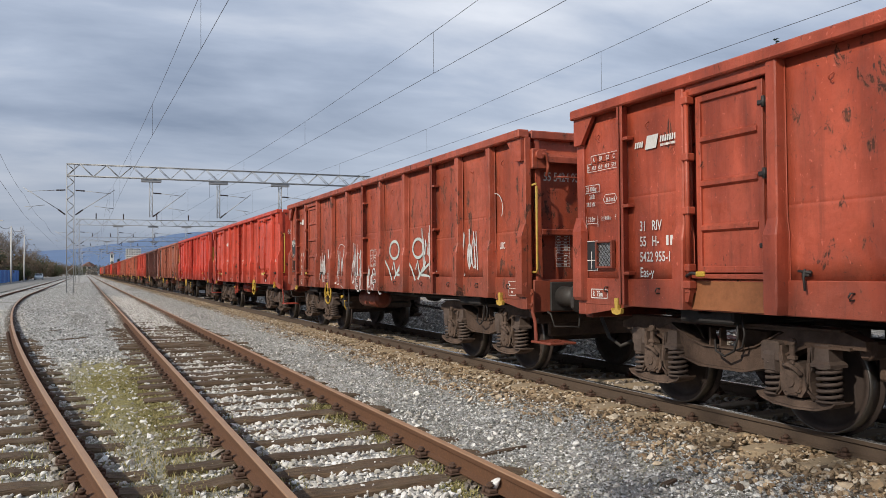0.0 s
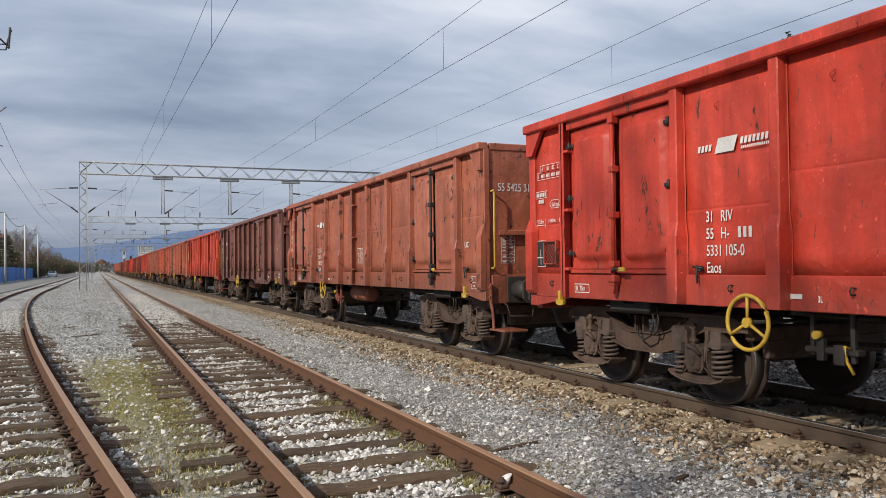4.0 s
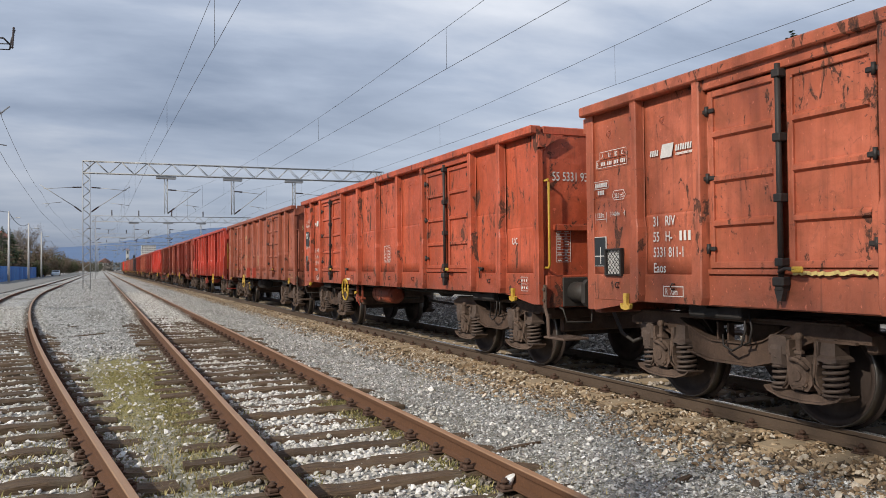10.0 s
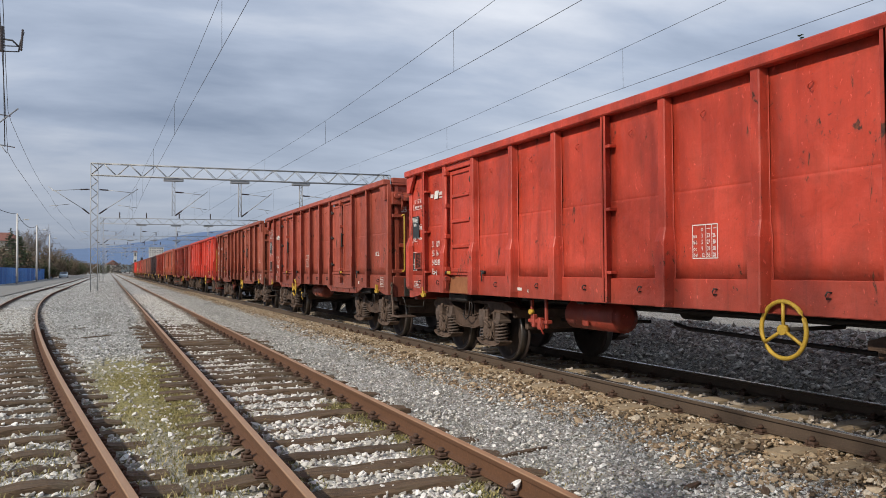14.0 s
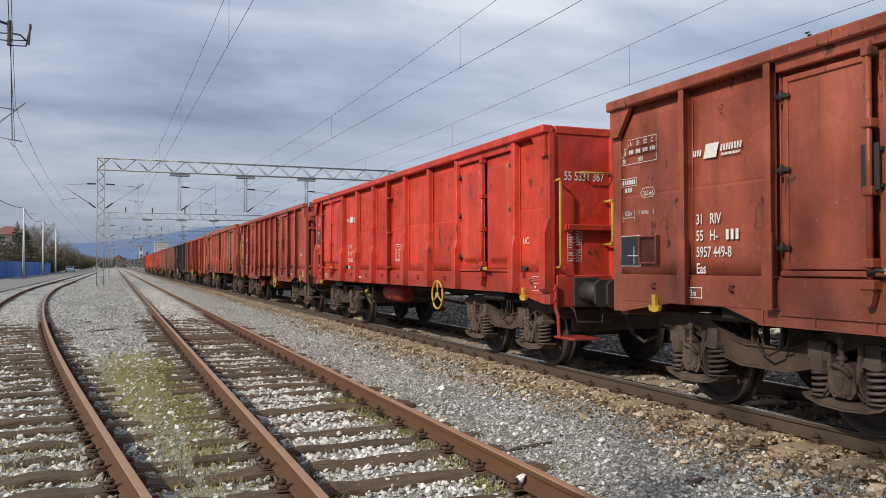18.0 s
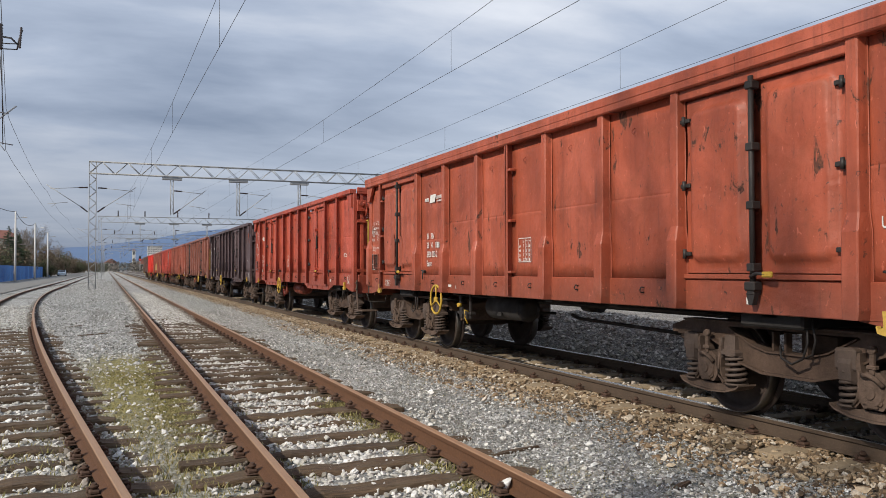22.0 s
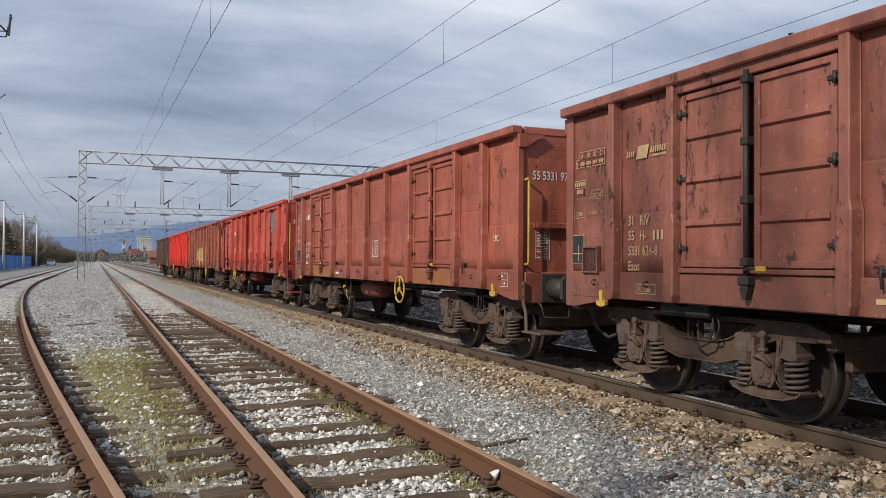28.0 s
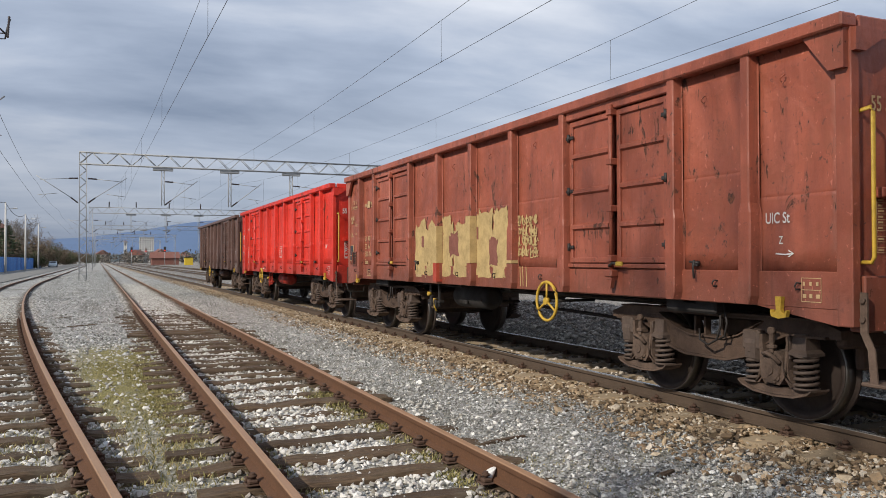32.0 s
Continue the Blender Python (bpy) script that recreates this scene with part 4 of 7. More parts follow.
    for nm, y, r in (("a", -0.27, 0.088), ("b", 0.27, 0.082)):
        s = Shape()
        pts = []
        for i in range(81):
            a = i / 80 * 5.0 * math.tau
            pts.append((-1.06 + r * math.cos(a), y + r * math.sin(a), 0.335 + 0.25 * i / 80))
        s.tube(pts, 0.0165, 6)
        s.tube([(-1.06 + 0.045 * math.cos(q), y + 0.045 * math.sin(q), 0.335 + 0.25 * i / 48) for i, q in ((i, -i / 48 * 6 * math.tau) for i in range(49))], 0.012, 5)
        s.disc((-1.06, y, 0), 2, 0.318, 0.335, 0.108, 14).disc((-1.06, y, 0), 2, 0.585, 0.6, 0.1, 14)
        if nm == "a":
            s.loft([[(-1.12 - d, y - a_, z), (-0.95, y - a_, z), (-0.95, y + b_, z), (-1.12 - d, y + b_, z)] for z, d, a_, b_ in ((0.6, 0.035, 0.09, 0.1), (0.625, 0.035, 0.09, 0.1), (0.65, 0.0, 0.05, 0.1), (0.78, -0.02, 0.03, 0.1))])
            s.box(-1.14, -0.95, y + 0.1, y + 0.12, 0.56, 0.76, 0.006)
        else:
            s.loft([[(-1.1, y - 0.09, z), (-1.1 - d, y - 0.07, z), (-1.1 - d, y + 0.05 * q, z), (-1.1, y + 0.1 * q, z)] for z, d, q in ((0.5, 0.03, 0.7), (0.53, 0.055, 0.9), (0.66, 0.06, 1.0), (0.735, 0.04, 1.0), (0.76, 0.01, 0.9))])
            s.box(-1.15, -0.95, y - 0.1, y + 0.1, 0.6, 0.78, 0.02)
        out["spring_" + nm] = s.mesh("coil_spring")
    s = Shape()
    s.tube([(-0.98, 0, 0), (0.98, 0, 0)], 0.075, 12)
    out["axle"] = s.mesh("axle")
    for sx, nm in ((-1, "l"), (1, "r")):
        s = Shape()
        prof = [(0.1, 0.70), (0.14, 0.83), (0.2, 0.80), (0.34, 0.755), (0.39, 0.765), (0.405, 0.82), (0.455, 0.82), (0.46, 0.80), (0.463, 0.71), (0.492, 0.695), (0.492, 0.675), (0.4, 0.68), (0.38, 0.72), (0.2, 0.76)]
        n = 40
        rings = [[(sx * x, r * math.cos(i * math.tau / n), r * math.sin(i * math.tau / n)) for r, x in prof] for i in range(n)]
        s.loft(rings, True, False, True)
        out["wheel_" + nm] = s.mesh("wheel")
        s = Shape()
        prof = [(0.448, 0.8225), (0.4575, 0.8225), (0.4645, 0.80), (0.4645, 0.715), (0.46, 0.715), (0.448, 0.80)]
        s.loft([[(sx * x, r * math.cos(i * math.tau / n), r * math.sin(i * math.tau / n)) for r, x in prof] for i in range(n)], True, False, True)
        out["tread_" + nm] = s.mesh("tread")
    s = Shape()
    s.box(-0.836, -0.824, -0.02, 0.02, 0.3, 0.38, 0.004)
    out["mark"] = s.mesh("chalk_mark")
    return out


BOGIE = bogie_meshes()


def common_meshes():
    out = {}
    s = Shape()
    s.box(-1.31, 1.31, -HALF + 0.1, HALF - 0.1, 1.22, 1.26)
    out["floor"] = s.mesh("floor")
    s = Shape()
    s.box(-0.25, -0.17, -HALF + 0.1, HALF - 0.1, 0.86, 1.22, 0.01).box(0.17, 0.25, -HALF + 0.1, HALF - 0.1, 0.86, 1.22, 0.01)
    for y in (-4.5, -2.2, -0.8, 0.8, 2.2, 4.5):
        s.box(-1.28, 1.28, y - 0.09, y + 0.09, 0.98, 1.22, 0.01)
    s.box(-1.28, 1.28, -4.85, -4.15, 0.9, 1.2, 0.02).box(-1.28, 1.28, 4.15, 4.85, 0.9, 1.2, 0.02)
    out["underframe"] = s.mesh("underframe")
    s = Shape()
    s.box(-WALL - 0.018, -WALL + 0.02, -HALF + 0.05, HALF - 0.05, 1.02, 1.31, 0.008)
    out["sill"] = s.mesh("side_sill")
    s = Shape()
    s.box(-WALL - 0.115, -WALL + 0.05, -HALF, HALF, 3.115, TOP, 0.014)
    out["top_rail"] = s.mesh("top_rail")
    s = Shape()
    # the deeper sill below a door, with slanted ends and stiffeners
    s.prism([(-1.6, 1.03), (-1.15, 0.9), (1.15, 0.9), (1.6, 1.03)], 0, -WALL - 0.012, -WALL + 0.012)
    s.box(-WALL - 0.03, -WALL + 0.09, -1.15, 1.15, 0.888, 0.904)
    for q in (-1.1, -0.55, 0.0, 0.55, 1.1):
        s.box(-WALL - 0.026, -WALL - 0.008, q - 0.008, q + 0.008, 0.9, 1.02)
    out["skirt"] = s.mesh("skirt")
    s = Shape()
    s.box(-WALL - 0.02, -WALL + 0.07, -HALF + 0.0, -HALF + 0.14, 0.9, 3.126, 0.008)
    s.prism([(-HALF + 0.01, 0.9), (-HALF + 0.14, 0.9), (-HALF + 1.0, 1.03), (-HALF + 0.01, 1.03)], 0, -WALL - 0.012, -WALL + 0.01)
    out["corner_post"] = s.mesh("corner_post")
    s = Shape()
    s.prism([(-HALF + 0.02, 2.82), (-HALF + 0.16, 2.82), (-HALF + 0.4, 3.126), (-HALF + 0.02, 3.126)], 0, -WALL - 0.07, -WALL - 0.022)
    out["gusset"] = s.mesh("gusset")
    s = Shape()
    s.loft([[(-WALL - d, -HALF - 0.004, z), (-WALL - d, -HALF + w, z), (-WALL - 0.004, -HALF + w + 0.02, z), (-WALL - 0.004, -HALF - 0.004, z)] for z, d, w in ((2.0, 0.03, 0.1), (1.84, 0.085, 0.16), (1.1, 0.09, 0.16), (1.06, 0.06, 0.16))])
    out["flare"] = s.mesh("corner_flare")
    s = Shape()
    s.tube([(-0.85, -1.1, 0.82), (-0.85, -0.05, 0.82)], 0.19, 20)
    s.disc((-0.85, 0, 0.82), 1, -0.052, 0.0, 0.188, 20, 0.1)
    s.disc((-0.85, 0, 0.82), 1, -1.15, -1.1, 0.1, 20, 0.188)
    s.box(-0.9, -0.8, -0.9, -0.84, 0.9, 1.2).box(-0.9, -0.8, -0.3, -0.24, 0.9, 1.2)
    s.box(-1.06, -1.04, -0.62, -0.5, 0.7, 0.76)
    out["air_tank"] = s.mesh("air_reservoir")
    s = Shape()
    s.disc((0.4, 0, 0.85), 1, 0.5, 0.9, 0.11, 18)
    s.tube([(-0.1, 0.5, 0.72), (-0.3, 0.0, 0.7), (-0.3, -3.4, 0.62)], 0.025, 6).tube([(-0.1, 1.0, 0.72), (-0.2, 3.3, 0.62)], 0.025, 6)
    s.tube([(-0.6, -5.8, 0.95), (-0.6, -2.0, 0.93), (-0.7, 0.4, 0.93), (-0.6, 5.8, 0.95)], 0.02, 6)
    out["brake_gear"] = s.mesh("brake_gear")
    s = Shape()
    y = 1.75
    s.box(-1.22, -1.18, y - 0.02, y + 0.02, 0.62, 1.05, 0.006).box(-1.22, -1.18, y + 0.36, y + 0.4, 0.66, 1.05, 0.006)
    s.box(-1.24, -1.14, y - 0.06, y + 0.44, 0.68, 0.73, 0.01).box(-1.26, -1.2, y + 0.05, y + 0.15, 0.6, 0.76, 0.01).box(-1.26, -1.2, y + 0.24, y + 0.31, 0.62, 0.8, 0.01)
    out["changeover"] = s.mesh("changeover_gear")
    s = Shape()
    s.tube([(-1.24, y + 0.0, 0.74), (-1.31, y + 0.0, 0.76), (-1.31, y - 0.03, 0.64), (-1.28, y - 0.06, 0.55)], 0.014, 6)
    out["lever"] = s.mesh("changeover_lever")
    out["knob"] = Shape().disc((-1.27, y + 0.28, 0.83), 0, -0.03, 0.03, 0.035, 10).mesh("knob")
    s = Shape()
    n, r = 28, 0.235
    s.tube([(-WALL - 0.06, r * math.cos(i * math.tau / n), r * math.sin(i * math.tau / n)) for i in range(n)], 0.019, 8, True)
    for i in range(3):
        a = math.pi / 2 + i * math.tau / 3
        s.tube([(-WALL - 0.06, 0, 0), (-WALL - 0.06, r * math.cos(a), r * math.sin(a))], 0.015, 6)
    s.disc((-WALL - 0.06, 0, 0), 0, -0.025, 0.025, 0.045, 10)
    out["handwheel"] = s.mesh("handwheel")
    s = Shape()
    s.tube([(-WALL - 0.06, 0, 0), (-0.75, 0, 0)], 0.02, 6)
    out["spindle"] = s.mesh("spindle")
    s = Shape()
    y = 0.0
    s.prism([(y - 0.038, 1.11), (y + 0.038, 1.11), (y + 0.028, 0.99), (y + 0.04, 0.965), (y + 0.075, 0.955), (y + 0.09, 0.985), (y + 0.102, 0.975), (y + 0.088, 0.92), (y, 0.9),
             (y - 0.088, 0.92), (y - 0.102, 0.975), (y - 0.09, 0.985), (y - 0.075, 0.955), (y - 0.04, 0.965), (y - 0.028, 0.99)], 0, -WALL - 0.06, -WALL - 0.022)
    out["hook"] = s.mesh("rope_hook")
    return out


COMMON = common_meshes()
TURN = Matrix.Rotation(math.pi, 4, "Z")


def side_kit(kind):
    """Meshes of one side of a wagon, as (name, mesh, look)."""
    lay, kit = LAYOUT[kind], []
    ys = [0.1] + lay["posts"] + [12.7]
    spans = lay["doors"]
    for i in range(len(ys) - 1):
        a, b = ys[i] - HALF, ys[i + 1] - HALF
        if any(p - 0.01 <= ys[i] and ys[i + 1] <= q + 0.01 for p, q in spans):
            continue
        kit.append(("side_panel", dented(a, b, 1.3, 3.13, -WALL, i * 7 + len(kind), 0.014), "body"))
        if b - a > 0.5:
            kit.append(("lashing_hook", hook_mesh((a + b) / 2 + 0.1, 2.86), "body"))
        if b - a > 0.7:
            kit.append(("rope_ring", eye_mesh((a + b) / 2 - 0.05), "dark"))
    for p in lay["posts"]:
        kit.append(("post", post_mesh(p - HALF, p in lay["thin"], kind), "body"))
    for p, q in spans:
        a, b = p - HALF + 0.105, q - HALF - 0.105
        c = (a + b) / 2
        leaf = {"ribbed": leaf_ribbed, "single": leaf_ribbed, "flat": leaf_flat, "pressed": leaf_pressed}[kind]
        if kind == "single":
            kit.append(("door", leaf(a + 0.03, b - 0.06, 0), "body"))
            kit.append(("locking_rod", rod_mesh(b + 0.01), "body"))
            kit.append(("lock_handle", handle_mesh(b + 0.01), "dark"))
            kit.append(("handle_grip", grip_mesh(b + 0.01), "yellow"))
            for z in (1.6, 2.2, 2.8):
                kit.append(("hinge", hinge_mesh(a, z), "dark"))
        else:
            kit.append(("door", leaf(a, c - 0.045, 0), "body"))
            kit.append(("door", leaf(c + 0.045, b, 1), "body"))
            kit.append(("locking_rod", rod_mesh(c), "body" if kind == "flat" else "rod"))
            kit.append(("lock_handle", handle_mesh(c), "dark"))
            kit.append(("handle_grip", grip_mesh(c), "yellow"))
            if kind == "flat":
                kit.append(("door_handle", plate_handle_mesh(c), "rod"))
            for z in (1.55, 2.2, 2.82):
                kit.append(("hinge", hinge_mesh(a + 0.005, z), "dark"))
                kit.append(("hinge", hinge_mesh(b - 0.005, z), "dark"))
        kit.append(("door_catch", catch_mesh(p - HALF - 0.28), "dark"))
        if kind in ("single", "ribbed"):
            kit.append(("sill_plate", Shape().box(-WALL - 0.026, -WALL - 0.0185, p - HALF + 0.08, q - HALF - 0.08, 1.03, 1.295, 0.003).mesh("sill_plate"), "plate"))
        kit.append(("side_panel", Shape().box(-WALL + 0.06, -WALL + 0.075, p - HALF - 0.06, q - HALF + 0.06, 1.3, 3.12).mesh("side_panel"), "body"))
        s = Shape()
        s.box(-WALL - 0.06, -WALL + 0.01, p - HALF + 0.06, q - HALF - 0.06, 3.02, 3.126, 0.008)
        kit.append(("door_lintel", s.mesh("door_lintel"), "body"))
        s = Shape()
        s.box(-WALL - 0.045, -WALL + 0.01, p - HALF + 0.08, q - HALF - 0.08, 1.315, 1.36, 0.006)
        kit.append(("door_sill", s.mesh("door_sill"), "body"))
        if kind == "flat":
            s = Shape()
            s.box(-WALL - 0.03, -WALL - 0.018, p - HALF + 0.06, q - HALF - 0.06, 0.98, 1.3, 0.006)
            kit.append(("door_apron", s.mesh("door_apron"), "body"))
    return kit


KITS = {k: side_kit(k) for k in LAYOUT}


def text_mesh(words, size, bold=0.0):
    cu = bpy.data.curves.new("marking", "FONT")
    cu.body, cu.size, cu.offset, cu.space_line = words, size, bold, 1.05
    ob = bpy.data.objects.new("marking", cu)
    me = bpy.data.meshes.new_from_object(ob)
    bpy.data.objects.remove(ob)
    me.materials.clear()
    me.materials.append(None)
    return me


TEXTS = {}


def on_side(wagon, words, y, z, size, mat, x=None):
    """Stencilled words on the near side, reading from the far end towards the near one."""
    key = (words, size)
    if key not in TEXTS:
        TEXTS[key] = text_mesh(words, size, size * 0.012)
    m = Matrix(((0, 0, -1, (-WALL - 0.0045) if x is None else x), (-0.74, 0, 0, y), (0, 1, 0, z), (0, 0, 0, 1)))
    put("marking", TEXTS[key], mat, wagon, "stencilled lettering", m)


def on_end(wagon, words, x, z, size, mat, out=0.0):
    key = (words, size)
    if key not in TEXTS:
        TEXTS[key] = text_mesh(words, size, size * 0.012)
    m = Matrix(((0.74, 0, 0, x), (0, 0, -1, -HALF + 0.083 - out), (0, 1, 0, z), (0, 0, 0, 1)))
    put("marking", TEXTS[key], mat, wagon, "stencilled lettering", m)


def decal(key, words, lines, squeeze=0.74):
    """Paint on the near side as one mesh: words as (text, along, up, size), strips as (along0, along1, up0, up1)."""
    if key not in TEXTS:
        v, f, x = [], [], -WALL - 0.0045
        for text, a, b, size in words:
            me = text_mesh(text, size, size * 0.016)
            k = len(v)
            v += [(x, -a - squeeze * q.co.x, b + q.co.y) for q in me.vertices]
            f += [tuple(k + i for i in pl.vertices) for pl in me.polygons]
            bpy.data.meshes.remove(me)
        for a0, a1, b0, b1 in lines:
            k = len(v)
            v += [(x, -a0, b0), (x, -a1, b0), (x, -a1, b1), (x, -a0, b1)]
            f.append((k, k + 1, k + 2, k + 3))
        me = bpy.data.meshes.new("marking")
        me.from_pydata(v, [], f)
        me.materials.append(None)
        TEXTS[key] = me
    return TEXTS[key]


def frame_lines(a0, a1, b0, b1, t=0.007):
    return [(a0, a1, b0, b0 + t), (a0, a1, b1 - t, b1), (a0, a0 + t, b0 + t, b1 - t), (a1 - t, a1, b0 + t, b1 - t)]


def load_table(values, third):
    """The stepped load table; third: with the row for 120 km/h."""
    w, h, t = 0.122, 0.088, 0.006
    words, lines = [], []
    for i, head_ in enumerate(("A", "B1", "B2", "C")):
        a = 0.14 + i * w
        lines += frame_lines(a, a + w + t, h, 2 * h + t, t) + frame_lines(a, a + w + t, 0, h + t, t)
        words.append((head_, a + 0.035, h + 0.022, 0.07))
        if values:
            words.append((values[i], a + 0.012, 0.02, 0.062))
        else:
            lines += [(a + 0.02 + 0.03 * j, a + 0.04 + 0.03 * j, 0.024, 0.066) for j in range(3)]
    lines += frame_lines(0.07, 0.14 + t, 0, h + t, t)
    words.append(("S", 0.085, 0.02, 0.068))
    if third:
        lines += frame_lines(0, 0.14 + t, -h, t, t) + frame_lines(0.14, 0.14 + 4 * w + t, -h, t, t)
        words += [("120", 0.02, 0.02 - h, 0.068), ("00.0", 0.32, 0.02 - h, 0.068)]
    return decal(("table", values, third), words, lines)


def axle_grid():
    """The grid of loading lengths in the middle bay."""
    words = [("m", 0.12, 0.262, 0.055)]
    for i, (a, b, c, d) in enumerate((("a-a", "3", "23", "26"), ("b-b", "5", "27", "30"), ("c-c", "9", "39", "50"), ("d-d", "12", "58", "28"))):
        z = 0.2 - i * 0.061
        words += [(a, 0.014, z, 0.055), (b, 0.125, z, 0.055), (c, 0.2, z, 0.055), (d, 0.275, z, 0.055)]
    lines = frame_lines(0, 0.345, 0, 0.325, 0.009) + [(0.184, 0.191, 0.01, 0.315), (0.262, 0.269, 0.01, 0.315), (0.2, 0.25, 0.28, 0.286), (0.28, 0.33, 0.28, 0.286)]
    return decal("axle_grid", words, lines)


def data_column(weight, brake):
    """Weights, volume and lengths between the load table and the chalk board."""
    words, lines = [], []
    if weight:
        words += [(weight, 0.03, 0.385, 0.072), (brake[0], 0.09, 0.3, 0.07), (brake[1], 0.03, 0.215, 0.07)]
    else:
        lines += [(0.03 + 0.04 * j, 0.058 + 0.04 * j, 0.385, 0.435) for j in range(6)] + [(0.08 + 0.045 * j, 0.112 + 0.045 * j, 0.3, 0.348) for j in range(3)]
    lines += frame_lines(0.005, 0.285, 0.365, 0.455, 0.006)
    words += [("36.0 m3", 0.395, 0.245, 0.07), ("12.8m", 0.06, 0.045, 0.075), ("14.04m", 0.35, 0.05, 0.062)]
    lines += [(0.03, 0.25, 0.02, 0.027), (0.03, 0.037, -0.02, 0.1), (0.243, 0.25, -0.02, 0.1), (0.32, 0.326, 0.045, 0.1), (0.326, 0.342, 0.07, 0.076), (0.57, 0.576, 0.045, 0.1), (0.554, 0.57, 0.07, 0.076)]
    lines += [(0.39, 0.56, 0.222, 0.228), (0.39, 0.56, 0.322, 0.328)]
    me = decal(("column", weight, brake), words, lines)
    return me


def hexagon_mesh():
    """The pointed ends of the frame round the volume."""
    if "hexagon" not in COMMON:
        s, x = Shape(), -WALL - 0.004
        for a, b in ((0.39, 0.35), (0.56, 0.6)):
            d = 0.008 if b < a else -0.008
            s.prism([(-a, 0.222), (-b, 0.275), (-b - d, 0.275), (-a - d * 0.4, 0.228)], 0, x - 0.001, x)
            s.prism([(-a, 0.328), (-b, 0.275), (-b - d, 0.275), (-a - d * 0.4, 0.322)], 0, x - 0.001, x)
        COMMON["hexagon"] = s.mesh("marking")
    return COMMON["hexagon"]


def holder_meshes():
    """A shallow box for labels: its rim and the slanting wires over its mouth."""
    if "holder" not in COMMON:
        s, x = Shape(), -WALL - 0.004
        s.box(x - 0.012, x, -0.29, -0.01, 0.0, 0.28)
        COMMON["holder"] = s.mesh("label_holder")
        COMMON["holder_rim"] = ring_mesh(-0.3, 0.0, -0.01, 0.29, 0.022, x, 0.05)
        s = Shape()
        for i in range(-4, 5):
            for sg in (1, -1):
                pts = [(-0.15 + i * 0.06 + sg * q, 0.14 + q) for q in (-0.13, 0.13)]
                (y0, z0), (y1, z1) = pts
                t0 = max(0.0, (max(-0.28, min(-0.02, y0)) - y0) / (y1 - y0))
                t1 = min(1.0, (max(-0.28, min(-0.02, y1)) - y0) / (y1 - y0))
                if t1 - t0 > 0.05:
                    s.tube([(x - 0.032, y0 + (y1 - y0) * q, z0 + (z1 - z0) * q) for q in (t0, t1)], 0.004, 4)
        COMMON["holder_wires"] = s.mesh("wire_front")
    return COMMON["holder"], COMMON["holder_rim"], COMMON["holder_wires"]


def panel_table(y, z, w, h, rows, cols, seed, t=0.008):
    """A stencilled data grid: its frame and short bars for what is too small to read."""
    r = random.Random(seed)
    s, x = Shape(), -WALL - 0.004
    def bar(a, b, c, d):
        s.box(x - 0.001, x, y - b, y - a, z + c, z + d)
    bar(0, w, 0, t), bar(0, w, h - t, h), bar(0, t, t, h - t), bar(w - t, w, t, h - t)
    for i in range(1, rows):
        bar(t, w - t, h * i / rows - t / 2, h * i / rows + t / 2)
    for i in range(rows):
        for j in range(cols):
            a = w * j / cols + 0.018
            if r.random() < 0.85:
                bar(a, a + w / cols * r.uniform(0.3, 0.6), h * i / rows + h / rows * 0.34, h * i / rows + h / rows * 0.66)
    return s.mesh("data_grid")


PLATES2 = [panel_table(0, 0, 0.26, 0.2, 2, 3, i + 19, 0.006) for i in range(3)]
TALL = panel_table(0, 0, 0.22, 0.42, 10, 2, 40, 0.005)


def logo_mesh():
    """The operator's mark as plain shapes: a slanted plate with a bar on either side."""
    s, x = Shape(), -WALL - 0.004
    s.prism([(-0.26, 0.0), (-0.54, 0.0), (-0.6, 0.17), (-0.32, 0.17)], 0, x - 0.001, x)
    for a, n, z, h in ((0.0, 4, 0.04, 0.075), (-0.63, 8, 0.06, 0.075), (-0.64, 14, 0.005, 0.03)):
        for i in range(n):
            y, q = a - i * (0.056 if h > 0.05 else 0.028), 0.036 if h > 0.05 else 0.019
            s.prism([(y, z), (y - q, z), (y - q - h * 0.2, z + h), (y - h * 0.2, z + h)], 0, x - 0.001, x)
    return s.mesh("operator_mark")


LOGO = logo_mesh()


LAYER = [0]


def stroke(pts, w):
    """A flat brush stroke along a line; it steps out over the sill, and later strokes lie over earlier ones."""
    s, rings = Shape(), []
    LAYER[0] = (LAYER[0] + 1) % 12
    for i, (y, z) in enumerate(pts):
        y0, z0 = pts[max(i - 1, 0)]
        y1, z1 = pts[min(i + 1, len(pts) - 1)]
        q = math.hypot(y1 - y0, z1 - z0) or 1
        ny, nz = -(z1 - z0) / q * w / 2, (y1 - y0) / q * w / 2
        x = -WALL - (0.0195 if z < 1.33 else 0.006) - 0.0002 * LAYER[0] - 0.0003 * i / len(pts) * 8
        rings.append([(x, y + ny, z + nz), (x, y - ny, z - nz), (x + 0.0012, y - ny, z - nz), (x + 0.0012, y + ny, z + nz)])
    return s.loft(rings)


